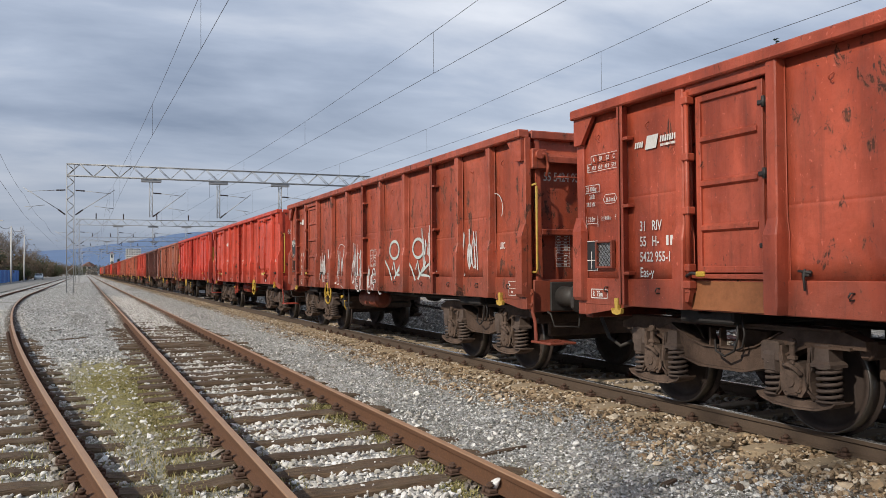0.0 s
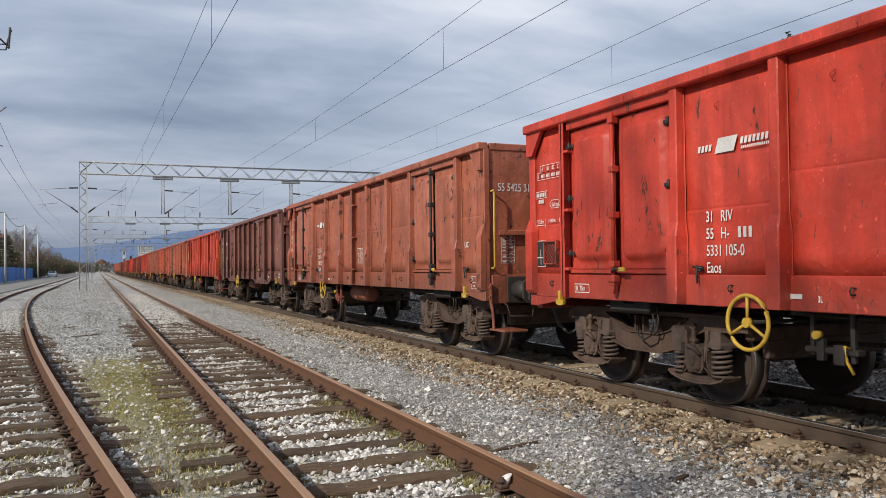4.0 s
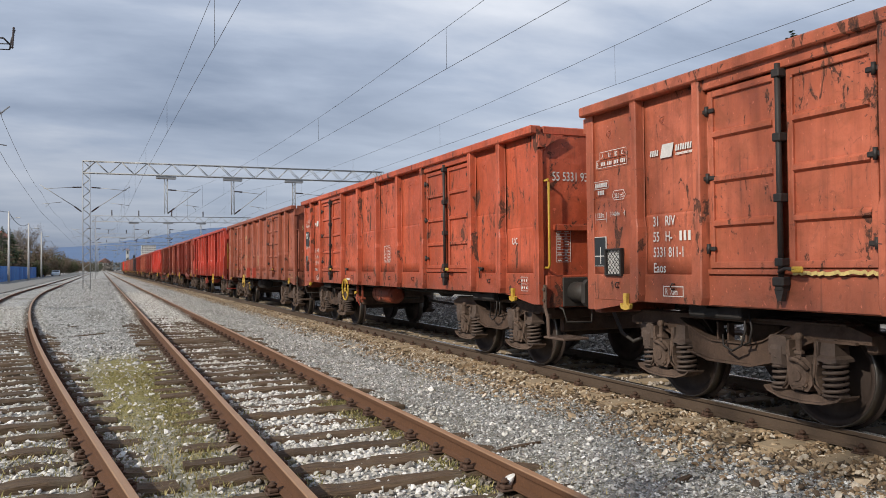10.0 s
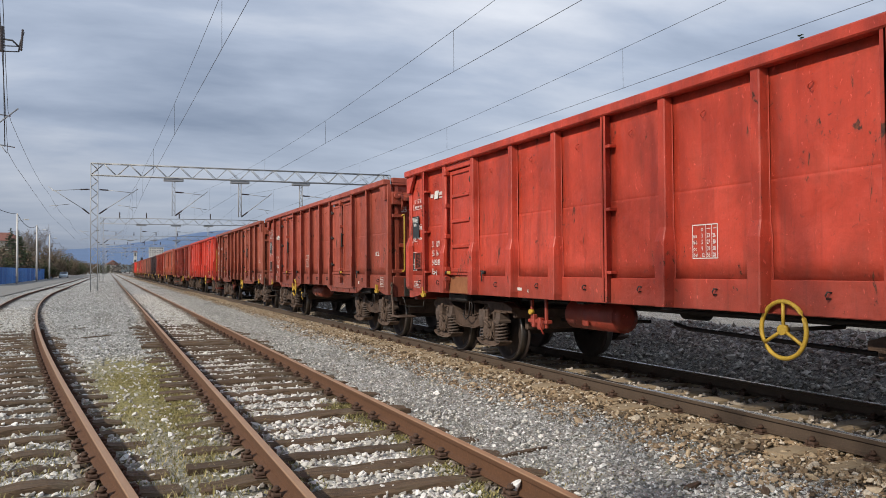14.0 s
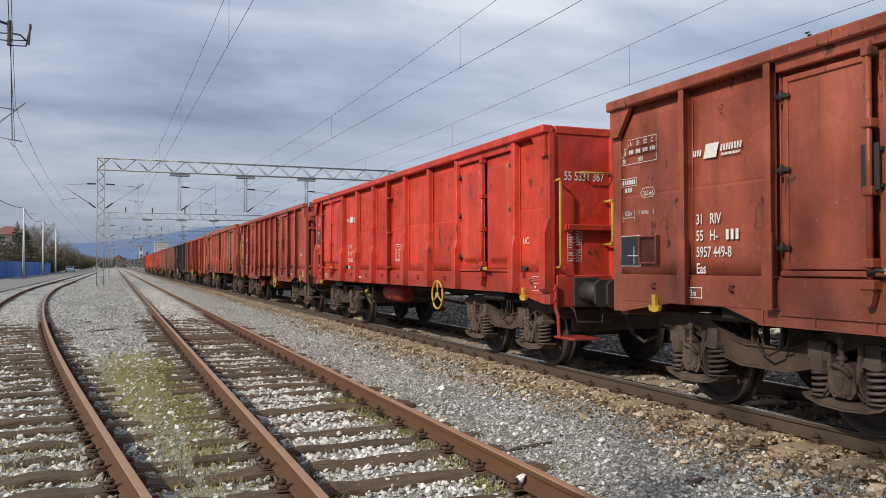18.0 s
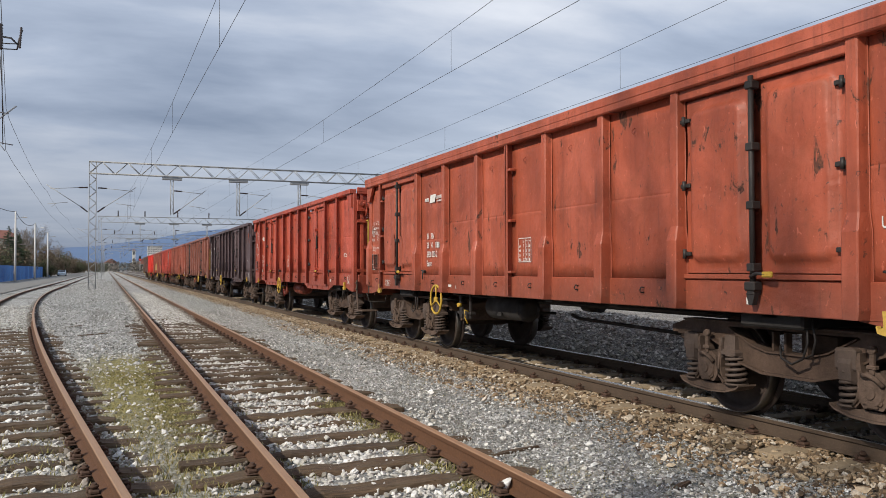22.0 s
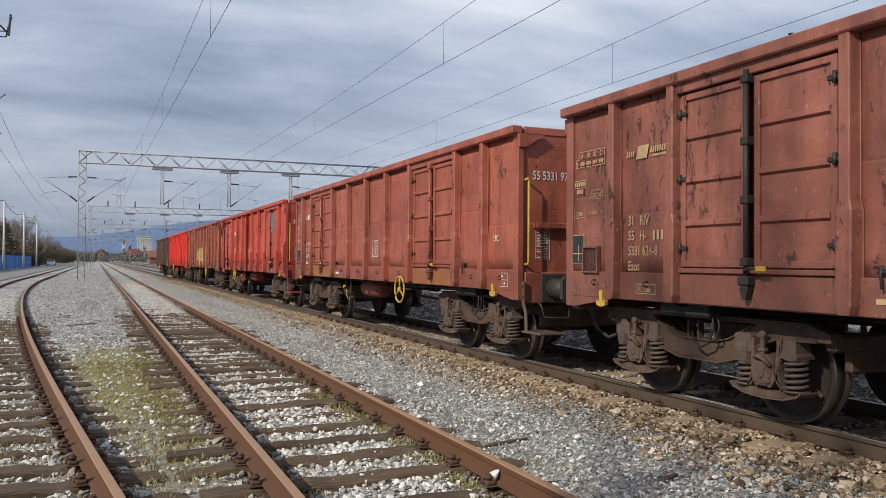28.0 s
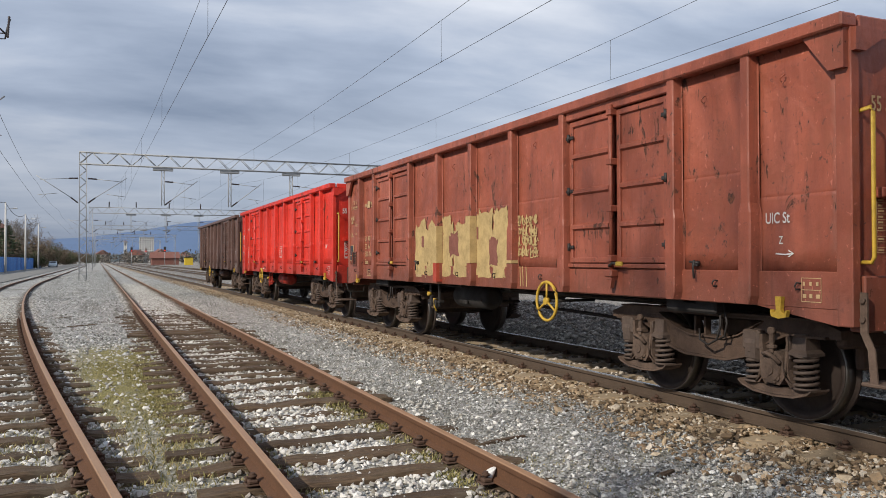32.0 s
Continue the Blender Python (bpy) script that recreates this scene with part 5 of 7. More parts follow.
def tag_scrawl(seed, y, z, w, h, cells, width):
    """Quick slanting spray strokes, hooks and loops, one group to a cell, with no letters in them."""
    r = random.Random(seed)
    s = Shape()
    for i in range(cells):
        cw = w / cells
        a, slant = y - cw * i, r.uniform(-0.12, 0.12) * h
        for _ in range(4):
            kind, p = r.choice(("slash", "hook", "loop", "wave", "hook", "slash")), r.uniform(0.05, 0.75) * cw
            lo, hi = z + r.uniform(0.0, 0.3) * h, z + r.uniform(0.7, 1.0) * h
            if kind == "slash":
                pts = [(a - p - slant * q, hi + (lo - hi) * q + 0.02 * math.sin(3 * q)) for q in (j / 6 for j in range(7))]
            elif kind == "hook":
                pts = [(a - p - slant * q, hi + (lo - hi) * q) for q in (j / 5 for j in range(6))]
                e = pts[-1]
                pts += [(e[0] - 0.3 * cw * (1 - math.cos(t)), e[1] - 0.07 * h * math.sin(t)) for t in (0.4, 0.9, 1.5, 2.1, 2.6)]
            elif kind == "loop":
                m_, q_ = (lo + hi) / 2, (hi - lo) * r.uniform(0.25, 0.42)
                pts = [(a - p - 0.36 * cw * math.cos(t), m_ + q_ * math.sin(t)) for t in (0.5 + j * 0.42 for j in range(14))]
            else:
                pts = [(a - p * 0.4 - cw * 0.16 * j, (lo + hi) / 2 + (hi - lo) * 0.3 * math.sin(j * 1.9 + seed)) for j in range(6)]
            t = stroke(pts, width * r.uniform(1.0, 1.6))
            s.add(t.v, t.f)
    return s.mesh("spray_scrawl")


def scribble(seed, y, z, w, h, loops, width):
    """Looping spray strokes with no letters in them."""
    r = random.Random(seed)
    pts, ph = [], r.uniform(0, 6)
    for i in range(loops * 14):
        t = i / (loops * 14 - 1)
        a = t * loops * math.tau + ph
        pts.append((y - w * t + 0.28 * w / loops * math.cos(a * 1.0) * 1.6, z + h * (0.5 + 0.42 * math.sin(a) * r.uniform(0.75, 1.1) + 0.12 * math.sin(a * 0.37 + seed))))
    return stroke(pts, width).mesh("spray_scrawl")


LIST = [
    # kind, colour, rust, fade, scratch, marks colour, number lines, class, end number, extra
    ("single", (0.247, 0.051, 0.024), 0.45, 0.3, 0.3, 0, "5422 955-1", "Eas-y", "55 5422 955"),
    ("single", (0.218, 0.049, 0.023), 0.9, 0.35, 0.85, 0, "5424 936-6", "Eas-y", "55 5424 936"),
    ("pressed", (0.335, 0.043, 0.02), 0.35, 0.25, 0.3, 0, "5331 340-6", "Eaos", "55 5331 340"),
    ("pressed", (0.330, 0.033, 0.016), 0.35, 0.25, 0.3, 0, "5331 105-0", "Eaos", "55 5331 105"),
    ("pressed", (0.230, 0.077, 0.042), 0.7, 0.45, 0.6, 0, "5425 319-7", "Eas-y", "55 5425 319"),
    ("flat", (0.124, 0.053, 0.039), 0.55, 0.2, 0.3, 0, "5957 727-7", "Eas", "55 5957 727"),
    ("single", (0.31, 0.043, 0.021), 0.3, 0.35, 0.2, 0, "5422 865-2", "Eas-y", "55 5422 865"),
    ("ribbed", (0.285, 0.085, 0.043), 0.95, 0.35, 0.75, 0, "5331 811-1", "Eaos", "55 5331 811"),
    ("ribbed", (0.300, 0.065, 0.027), 0.9, 0.3, 0.9, 0, "5331 938-7", "Eaos", "55 5331 938"),
    ("ribbed", (0.213, 0.068, 0.036), 0.6, 0.35, 0.5, 1, "5331 792-8", "Eaos", "55 5331 792"),
    ("single", (0.304, 0.036, 0.017), 0.3, 0.35, 0.2, 0, "5425 890-4", "Eas-y", "55 5425 890"),
    ("flat", (0.225, 0.049, 0.027), 0.4, 0.3, 0.3, 0, "5957 523-0", "Eas", "55 5957 523"),
] + [
    ("flat", (0.203, 0.054, 0.028), 0.45, 0.35, 0.3, 0, "5957 449-8", "Eas", "55 5957 449"),
    ("pressed", (0.353, 0.030, 0.013), 0.4, 0.2, 0.35, 0, "5331 367-9", "Eaos", "55 5331 367"),
    ("flat", (0.234, 0.046, 0.027), 0.4, 0.3, 0.25, 0, "5957 440-7", "Eas", "55 5957 440"),
    ("pressed", (0.245, 0.062, 0.03), 0.5, 0.4, 0.35, 0, "5958 003-2", "Eas-x", "55 5958 003"),
    ("flat", (0.275, 0.054, 0.028), 0.55, 0.3, 0.4, 0, "5957 579-2", "Eas", "55 5957 579"),
    ("flat", (0.064, 0.039, 0.041), 0.5, 0.2, 0.3, 0, "5957 426-6", "Eas", "55 5957 426"),
    ("ribbed", (0.162, 0.064, 0.045), 0.7, 0.35, 0.5, 1, "5331 624-8", "Eaos", "55 5331 624"),
    ("ribbed", (0.21, 0.065, 0.041), 0.55, 0.3, 0.4, 0, "5331 974-2", "Eaos", "55 5331 974"),
    ("pressed", (0.285, 0.045, 0.027), 0.5, 0.3, 0.3, 0, "5331 119-5", "Eaos", "55 5331 119"),
    ("ribbed", (0.2, 0.062, 0.036), 0.5, 0.35, 0.35, 1, "5331 726-7", "Eaos", "55 5331 726"),
    ("ribbed", (0.423, 0.023, 0.010), 0.15, 0.1, 0.1, 0, "5331 518-4", "Eaos", "55 5331 518"),
    ("ribbed", (0.082, 0.042, 0.032), 0.5, 0.2, 0.3, 0, "5331 207-9", "Eaos", "55 5331 207"),
]
HANDWHEEL = [-2.6, 2.58, -2.7, 2.6, 2.54, 1.7, 2.6, 2.2, 2.28, 2.3, -2.5, 2.1, -1.82, -2.67, -1.79, 2.6, 1.8, 1.88, -1.93, -2.05, 2.65, -2.14, 2.36, 1.8]
DOOR_WORDS = {"ribbed": "ribbed double doors", "flat": "flat double doors", "pressed": "pressed double doors", "single": "a single ribbed door"}


def colour_word(c):
    if max(c) < 0.07:
        return "dark grey-brown"
    if c[0] < 0.16:
        return "dark brown"
    if c[1] / c[0] > 0.24:
        return "rusty orange-brown"
    if c[1] / c[0] > 0.17:
        return "brownish red"
    return "bright red" if c[0] > 0.3 else "faded red"


WAGONS, WHEELSETS = [], []


# wagons whose rim was built up by a second rail
RAISED = {15: 0.085}


def wagon(k):
    kind, c, rust, fade, scratch, tan, number, klass, endno = LIST[k]
    w = empty("freight_wagon", colour_word(c) + " steel open wagon with " + DOOR_WORDS[kind], "freight wagon", "wagons of the passing train")
    WAGONS.append(w)
    body = paint("wagon_paint_%02d" % k, c, k + 1, rust, fade, scratch)
    mark = M_MARK_TAN if tan else M_MARK
    mats = {"body": body, "dark": M_ROD, "rod": M_ROD if kind != "pressed" or c[0] < 0.3 else body, "yellow": M_YELLOW, "plate": M_WORNPLATE if k in (0, 6, 10, 19) else body}
    if kind == "pressed":
        mats["rod"] = M_ROD if k not in (2, 3, 13) else body
    elif kind == "ribbed" and k not in (7, 8, 18):
        mats["rod"] = body
    for name, me, lk in KITS[kind]:
        if name == "door":
            door = put(name, me[0], mats[lk], w)
            for nm, sub in me[1]:
                put(nm, sub, mats[lk], door)
        else:
            put(name, me, mats[lk], w)
    for name, me, lk in KITS[kind]:
        if name in ("side_panel", "post", "door", "door_lintel", "locking_rod"):
            put(name, me[0] if name == "door" else me, mats[lk], w, "", TURN)
    put("floor", COMMON["floor"], body, w)
    put("underframe", COMMON["underframe"], M_DARK, w)
    for m in (Matrix.Identity(4), TURN):
        put("side_sill", COMMON["sill"], body, w, "", m)
        put("top_rail", COMMON["top_rail"], body, w, "", m)
        if k in RAISED:
            up_ = Matrix.Translation((0, 0, RAISED[k])) @ Matrix.Diagonal((1.004, 1.0006, 0.995, 1))
            put("top_rail", COMMON["top_rail"], body, w, "", up_ @ m)
            put("top_rail", ENDS["end_rail"], body, w, "", up_ @ m)
        elif kind == "flat":
            put("top_rail", ENDS["end_rail"], body, w, "", Matrix.Translation((0, 0, 0.06)) @ Matrix.Diagonal((1.004, 1.001, 0.995, 1)) @ m)
        if kind == "flat":
            for q in (-3.09, 3.09):
                put("skirt", COMMON["skirt"], body, w, "", m @ Matrix.Translation((0, q, 0)))
        for key, me in ENDS.items():
            open_face = kind in ("ribbed", "pressed")
            if open_face and key in ("end_flap", "end_post_0", "end_post_3") or kind != "flat" and key.startswith("handrail_bracket"):
                continue
            if key.startswith("end_gusset") and kind != "ribbed":
                continue
            if key == "grab_bar" and open_face and k not in (10, 13):
                continue
            if key == "end_lock" and kind not in ("flat", "single"):
                continue
            if key == "small_handrail" and kind == "single":
                continue
            mat = body
            if key.startswith("buffer") or key in ("coupling", "brake_hose", "shunter_grip"):
                mat = M_BUFFER
            if key == "shunter_step":
                mat = M_BOX if kind in ("ribbed", "flat") else body
            if "handrail" in key and "bracket" not in key or key == "grab_bar" and k in (10, 13):
                mat = M_YELLOW if k not in (1, 9) else M_OCHRE
            if k == 9 and key == "handrail":
                mat = body
            at = m
            if kind != "flat" and key == "handrail":
                at = m @ Matrix.Translation((-0.19, 0.06, 0.0))
            elif kind != "flat" and key == "small_handrail":
                at = m @ Matrix.Translation((0.07, -0.02, 0.0))
            elif open_face and (key == "end_panel" or key.startswith("end_post") or key.startswith("end_beam")):
                at = m @ Matrix.Translation((0, -0.06, 0.0))
            put(me.name.split(".")[0], me, mat, w, "yellow handrail" if mat is M_YELLOW else "", at)
    mirror = Matrix.Diagonal((1, -1, 1, 1))
    for m in (Matrix.Identity(4), TURN):
        put("corner_post", COMMON["corner_post"], body, w, "", m)
    if "corner_post_b" not in COMMON:
        for key in ("corner_post", "gusset", "flare"):
            me = COMMON[key].copy()
            me.transform(mirror)
            me.flip_normals()
            COMMON[key + "_b"] = me
    for m in (Matrix.Identity(4), TURN):
        put("corner_post", COMMON["corner_post_b"], body, w, "", m)
        if kind != "ribbed" or k == 21:
            put("gusset", COMMON["gusset"], body, w, "", m)
            put("gusset", COMMON["gusset_b"], body, w, "", m)
        if kind in ("pressed", "single"):
            put("corner_flare", COMMON["flare"], body, w, "", m)
            put("corner_flare", COMMON["flare_b"], body, w, "", m)
    tank = put("air_reservoir", COMMON["air_tank"], body if k % 3 else M_DARK, w, "", pose(0, 1.6, 0))
    put("brake_gear", COMMON["brake_gear"], M_DARK, w)
    gear = put("changeover_gear", COMMON["changeover"], M_ROD if k % 2 else body, w)
    put("changeover_lever", COMMON["lever"], M_YELLOW if k % 2 else plain_red, gear)
    put("knob", COMMON["knob"], M_YELLOW, gear)
    hy = HANDWHEEL[k]
    wheel = put("handwheel", COMMON["handwheel"], M_YELLOW if k not in (7, 9, 18) else M_OCHRE, w, "yellow brake handwheel with three spokes", pose(0, hy, 0.9))
    put("spindle", COMMON["spindle"], M_DARK, wheel)
    for y in (-HALF + 0.66, HALF - 0.76):
        put("rope_hook", COMMON["hook"], M_OCHRE if k in (0, 1, 4, 7, 9, 15, 18) else M_YELLOW, w, "yellow double rope hook", pose(0, y, 0.16) @ Matrix.Diagonal((1, 0.85, 0.85, 1)))
    # bogies
    for by in (-4.5, 4.5):
        bog = put("bogie", BOGIE["frame"], M_BOGIE, w, "grimy black bogie frame", pose(0, by, 0))
        for sy in (-0.9, 0.9):
            for m in (Matrix.Translation((0, sy, 0)), Matrix.Translation((0, sy, 0)) @ TURN):
                put("axle_box", BOGIE["box"], M_BOX, bog, "", m)
                put("coil_spring", BOGIE["spring_a"], M_SPRING, bog, "", m)
                put("coil_spring", BOGIE["spring_b"], M_SPRING, bog, "", m)
            if sy > 0:
                put("brake_cable", BOGIE["cable"], M_ROD, bog)
            ws = put("wheelset", BOGIE["axle"], M_WHEEL, w)
            ws.matrix_parent_inverse = Matrix.Translation((0, by + sy, 0.46))
            WHEELSETS.append(ws)
            put("wheel", BOGIE["wheel_l"], M_WHEEL, ws)
            put("wheel", BOGIE["wheel_r"], M_WHEEL, ws)
            for nm in "lr":
                put("tread", BOGIE["tread_" + nm], M_TREAD, ws, "polished running tread")
            put("chalk_mark", BOGIE["mark"], M_BOX, ws)
    # writing
    st = k in (11, 12, 14, 16, 17, 21)
    on_side(w, "UIC St" if st else "UIC", -HALF + (0.84 if st else 0.73), 1.7 if kind != "flat" or st else 1.97, 0.125, M_MARK if st else mark)
    if kind == "pressed":
        ynum, ylogo, zlogo = 3.15, 3.24, 2.42
    elif kind == "single":
        ynum, ylogo, zlogo = 5.3, 5.36, 2.62
    elif kind == "flat":
        ynum, ylogo, zlogo = 5.05, 5.1, 2.42
    else:
        ynum, ylogo, zlogo = (2.2, 2.25, 2.52) if k == 9 else (5.22, 5.25, 2.48)
    lift = 0.13 if k == 15 else 0.0
    for i, line in enumerate(("31   RIV", "55   H-", number, klass)):
        on_side(w, line, ynum, 1.8 + lift - i * 0.157, 0.14, mark)
    put("small_print", code_bars(), mark, w, "", Matrix.Translation((0, ynum - 0.4, 1.643 + lift)))
    put("operator_mark", LOGO, mark, w, "faded operator mark", Matrix.Translation((0, ylogo, zlogo + lift)) @ Matrix.Diagonal((1, 0.62 if kind != "pressed" else 0.85, 0.8, 1)))
    ye = HALF - 0.2
    values = {0: ("40.0", "45.9", "47.9", "57.9"), 2: ("41.1", "47.3", "49.1", "57.1"), 4: ("41.7", "47.9", "49.7", "57.7"), 5: ("42.1", "48.3", "50.1", "58.1"), 6: ("41.5", "47.7", "49.5", "57.7"),
              8: ("42.4", "48.6", "50.4", "58.4"), 11: ("42.0", "48.2", "50.0", "58.0"), 13: ("42.5", "48.5", "50.5", "58.5"), 19: ("43.0", "49.2", "51.0", "59.0")}.get(k)
    low_ = k in (1, 15)
    ztab = 2.12 if low_ else 2.5
    third = kind == "flat" or k == 15
    put("load_table", load_table(values, third), mark, w, "stencilled load table", Matrix.Translation((0, ye + 0.08, ztab + (0.09 if third else 0.0))))
    weight = {0: "22 400kg", 2: "21 900kg", 4: "22 300kg", 5: "21 900kg", 11: "22 000kg", 13: "21 650kg", 15: "22 020kg", 19: "21 000kg"}.get(k)
    brake = ("20.0t", "37.2 kN") if kind == "flat" or k == 15 else ("21.0t", "39.0 kN")
    drop = -0.12 if low_ else 0.0
    dark_ = k in (1, 6, 8, 10, 11, 13)
    if dark_:
        put("weight_board", Shape().box(-WALL - 0.003, -WALL - 0.001, ye - 0.26, ye + 0.09, 1.98 + drop, 2.38 + drop), M_BOARD, w, "black painted weight panel")
    col = put("marking", data_column(weight, brake), mark, w, "stencilled weights and lengths", Matrix.Translation((0, ye + 0.07, 1.9 + drop)))
    put("marking", hexagon_mesh(), mark, col)
    wide = 0.36 if kind in ("flat",) or k == 19 else 0.25
    cb = put("chalk_board", Shape().box(-WALL - 0.012, -WALL - 0.002, ye + 0.09 - wide, ye + 0.09, 1.4, 1.72, 0.003), M_BOARD, w, "black chalk board with a white cross")
    put("board_cross", Shape().box(-WALL - 0.014, -WALL - 0.0122, ye + 0.185 - wide, ye + 0.195 - wide, 1.42, 1.61), mark, cb)
    put("board_cross", Shape().box(-WALL - 0.0165, -WALL - 0.0142, ye + 0.1 - wide, ye + 0.3 - wide, 1.505, 1.515), mark, cb)
    put("board_rim", ring_mesh(ye + 0.083 - wide, ye + 0.097, 1.393, 1.727, 0.011, -WALL - 0.003, 0.0115), mark, cb)
    hb, hr, hw = holder_meshes()
    at = Matrix.Translation((0, ye + 0.07 - wide, 1.43 if kind != "ribbed" or k == 19 else 1.3))
    hold = put("label_holder", hb, M_MARK if k == 7 else M_GALV if k == 0 else body, w, "small wire-fronted label holder", at)
    put("rim", hr, M_ROD if k == 7 else body, hold)
    put("wire_front", hw, M_ROD, hold)
    mid_bay = {10: -1.35, 14: -0.17, 16: 0.83, 20: -0.08, 13: -0.32, 6: -0.17}.get(k, {"ribbed": -0.32, "flat": 0.8 if k >= 11 else -0.4, "pressed": -0.2, "single": -0.27}[kind])
    put("data_grid", axle_grid(), mark, w, "stencilled grid of loading lengths", Matrix.Translation((0, mid_bay, 1.5)))
    yr = 6.14 if k in (0, 10) else 5.95 if k == 19 else 5.35 if kind == "pressed" else 5.25 if kind != "ribbed" else 5.05
    put("marking", decal("curve_radius", [("R  75m", 0.03, 0.022, 0.085)], frame_lines(0, 0.3, 0, 0.105, 0.009)), mark, w, "stencilled radius frame", Matrix.Translation((-0.0185, yr, 1.09)))
    put("data_grid", PLATES2[k % 3], mark, w, "stencilled frame", Matrix.Translation((-0.0185, -HALF + 0.46, 1.07)) @ Matrix.Diagonal((1, 0.72, 0.95, 1)))
    on_side(w, "3L" if k % 2 else "1L", 2.3 - HALF + 6.0, 1.1, 0.07, mark, -WALL - 0.0225)
    put("small_print", panel_bar(), mark, w, "", Matrix.Translation((-0.0185, -HALF + 2.0, 1.1)) @ Matrix.Diagonal((1, 0.3, 0.6, 1)))
    put("small_print", panel_bar(), mark, w, "", Matrix.Translation((-0.0185, 2.2, 1.12)) @ Matrix.Diagonal((1, 1.1, 0.4, 1)))
    face = 0.06 if kind in ("pressed", "ribbed") else 0.0
    on_end(w, endno, -1.17 if face else -1.08, 2.52 if face else 2.58, 0.165, mark, face)
    put("data_grid", TALL, mark, w, "stencilled list", Matrix.Translation((0, -HALF + 0.083 - face, 0)) @ Matrix.Rotation(math.pi / 2, 4, "Z") @ Matrix.Translation((WALL + 0.0035, 1.12 if face else 0.9, 1.45)))
    return w


def code_bars():
    if "code" not in COMMON:
        s, x = Shape(), -WALL - 0.004
        for i in range(3):
            s.box(x - 0.001, x, -0.062 * i - 0.04, -0.062 * i - 0.004, 0.0, 0.096)
        COMMON["code"] = s.mesh("small_print")
    return COMMON["code"]


def panel_bar():
    if "bar" not in COMMON:
        s, x = Shape(), -WALL - 0.004
        s.box(x - 0.001, x, -0.14, 0.1, 0.0, 0.1)
        COMMON["bar"] = s.mesh("small_print")
    return COMMON["bar"]


plain_red = plain("red_lever_paint", (0.4, 0.05, 0.03), 0.55)
for k in range(len(LIST)):
    wagon(k)

# spray paint on two of the wagons
SPRAY_W = plain("pale_spray_paint", (0.52, 0.51, 0.5), 0.75, 0, 0.5, 9, 0.001)
SPRAY_G = plain("grey_green_spray_paint", (0.42, 0.47, 0.45), 0.75, 0, 0.4, 9, 0.001)
SPRAY_Y = plain("yellowed_spray_paint", (0.45, 0.32, 0.14), 0.75, 0, 0.75, 6, 0.001)
SCRAWLS = ((1, 1.95, 1.15, 0.75, 0.75, 4, 0.013, SPRAY_W), (2, 0.88, 1.0, 0.7, 1.0, 3, 0.018, SPRAY_W), (3, -0.12, 0.98, 0.77, 0.55, 3, 0.02, SPRAY_W), (5, 2.75, 1.05, 0.5, 0.9, 3, 0.018, SPRAY_W), (8, 3.45, 1.1, 0.5, 0.8, 3, 0.016, SPRAY_W),
           (6, -2.9, 1.35, 0.6, 0.85, 3, 0.02, SPRAY_W), (7, -4.3, 1.3, 0.7, 0.75, 4, 0.02, SPRAY_W))
ring = [(1.58 + 0.46 * math.cos(a) + 0.1 * math.sin(a), 1.52 + 0.48 * math.sin(a)) for a in (0.4 + i * 0.2 for i in range(25))]
put("spray_scrawl", stroke(ring, 0.012), SPRAY_W, WAGONS[1], "curved spray line")
for c in (-1.61, -2.75):
    put("spray_scrawl", stroke([(c + 0.24 * math.cos(a), 1.79 + 0.16 * math.sin(a)) for a in (i * math.tau / 22 for i in range(23))], 0.05), SPRAY_G, WAGONS[1], "pale green spray ring")
    for pts in (((0.55, 1.63), (0.3, 1.45), (0.1, 1.24)), ((-0.33, 1.56), (-0.15, 1.4), (-0.01, 1.26)), ((0.11, 1.43), (0.03, 1.58), (-0.06, 1.36), (-0.03, 1.26)), ((-0.53, 1.3), (-0.3, 1.33), (-0.07, 1.34)), ((-0.46, 1.52), (-0.28, 1.44), (-0.13, 1.38))):
        put("spray_scrawl", stroke([(c + a, b) for a, b in pts], 0.045), SPRAY_G, WAGONS[1], "pale green spray stroke")
for seed, y, z, ww, h, n, wd, mt in SCRAWLS:
    put("spray_scrawl", tag_scrawl(seed, y, z, ww, h, n, wd), mt, WAGONS[1], "jagged pale spray scrawl")
arc = [(-5.55 + 0.22 * math.cos(a), 2.25 + 0.22 * math.sin(a)) for a in (0.3 + i * 0.16 for i in range(22))]
put("spray_scrawl", stroke(arc, 0.012), SPRAY_W, WAGONS[1], "curved spray line")


for i in range(4):
    put("spray_scrawl", tag_scrawl(12 + i, -1.3, 1.44 + i * 0.135, 0.55, 0.15, 5, 0.014), SPRAY_Y, WAGONS[21], "looping spray scrawl")
for y in (-1.4, -1.47, -1.56):
    put("spray_scrawl", stroke([(y, 1.32), (y - 0.01, 1.2), (y - 0.015, 1.06)], 0.016), SPRAY_Y, WAGONS[21], "run of spray paint")


def patch(k, y, z, w, h, mat, seed, label, out=0.0):
    """A patch of fresh or bare paint with ragged edges."""
    r = random.Random(seed)
    s, x = Shape(), -WALL - 0.0045
    pts = []
    for i in range(44):
        a = i * math.tau / 44
        q = 0.9 + 0.28 * noise.noise(Vector((math.cos(a) * 1.6, math.sin(a) * 1.6, seed * 3.1))) + r.uniform(-0.1, 0.08)
        pts.append((y + w / 2 * q * math.copysign(abs(math.cos(a)) ** 0.4, math.cos(a)), z + h / 2 * q * math.copysign(abs(math.sin(a)) ** 0.4, math.sin(a))))
    s.prism(pts, 0, x - 0.0008, x)
    if out:
        s.turned(Matrix.Translation((-out, 0, 0)))
    put("paint_patch", s, mat, WAGONS[k], label)


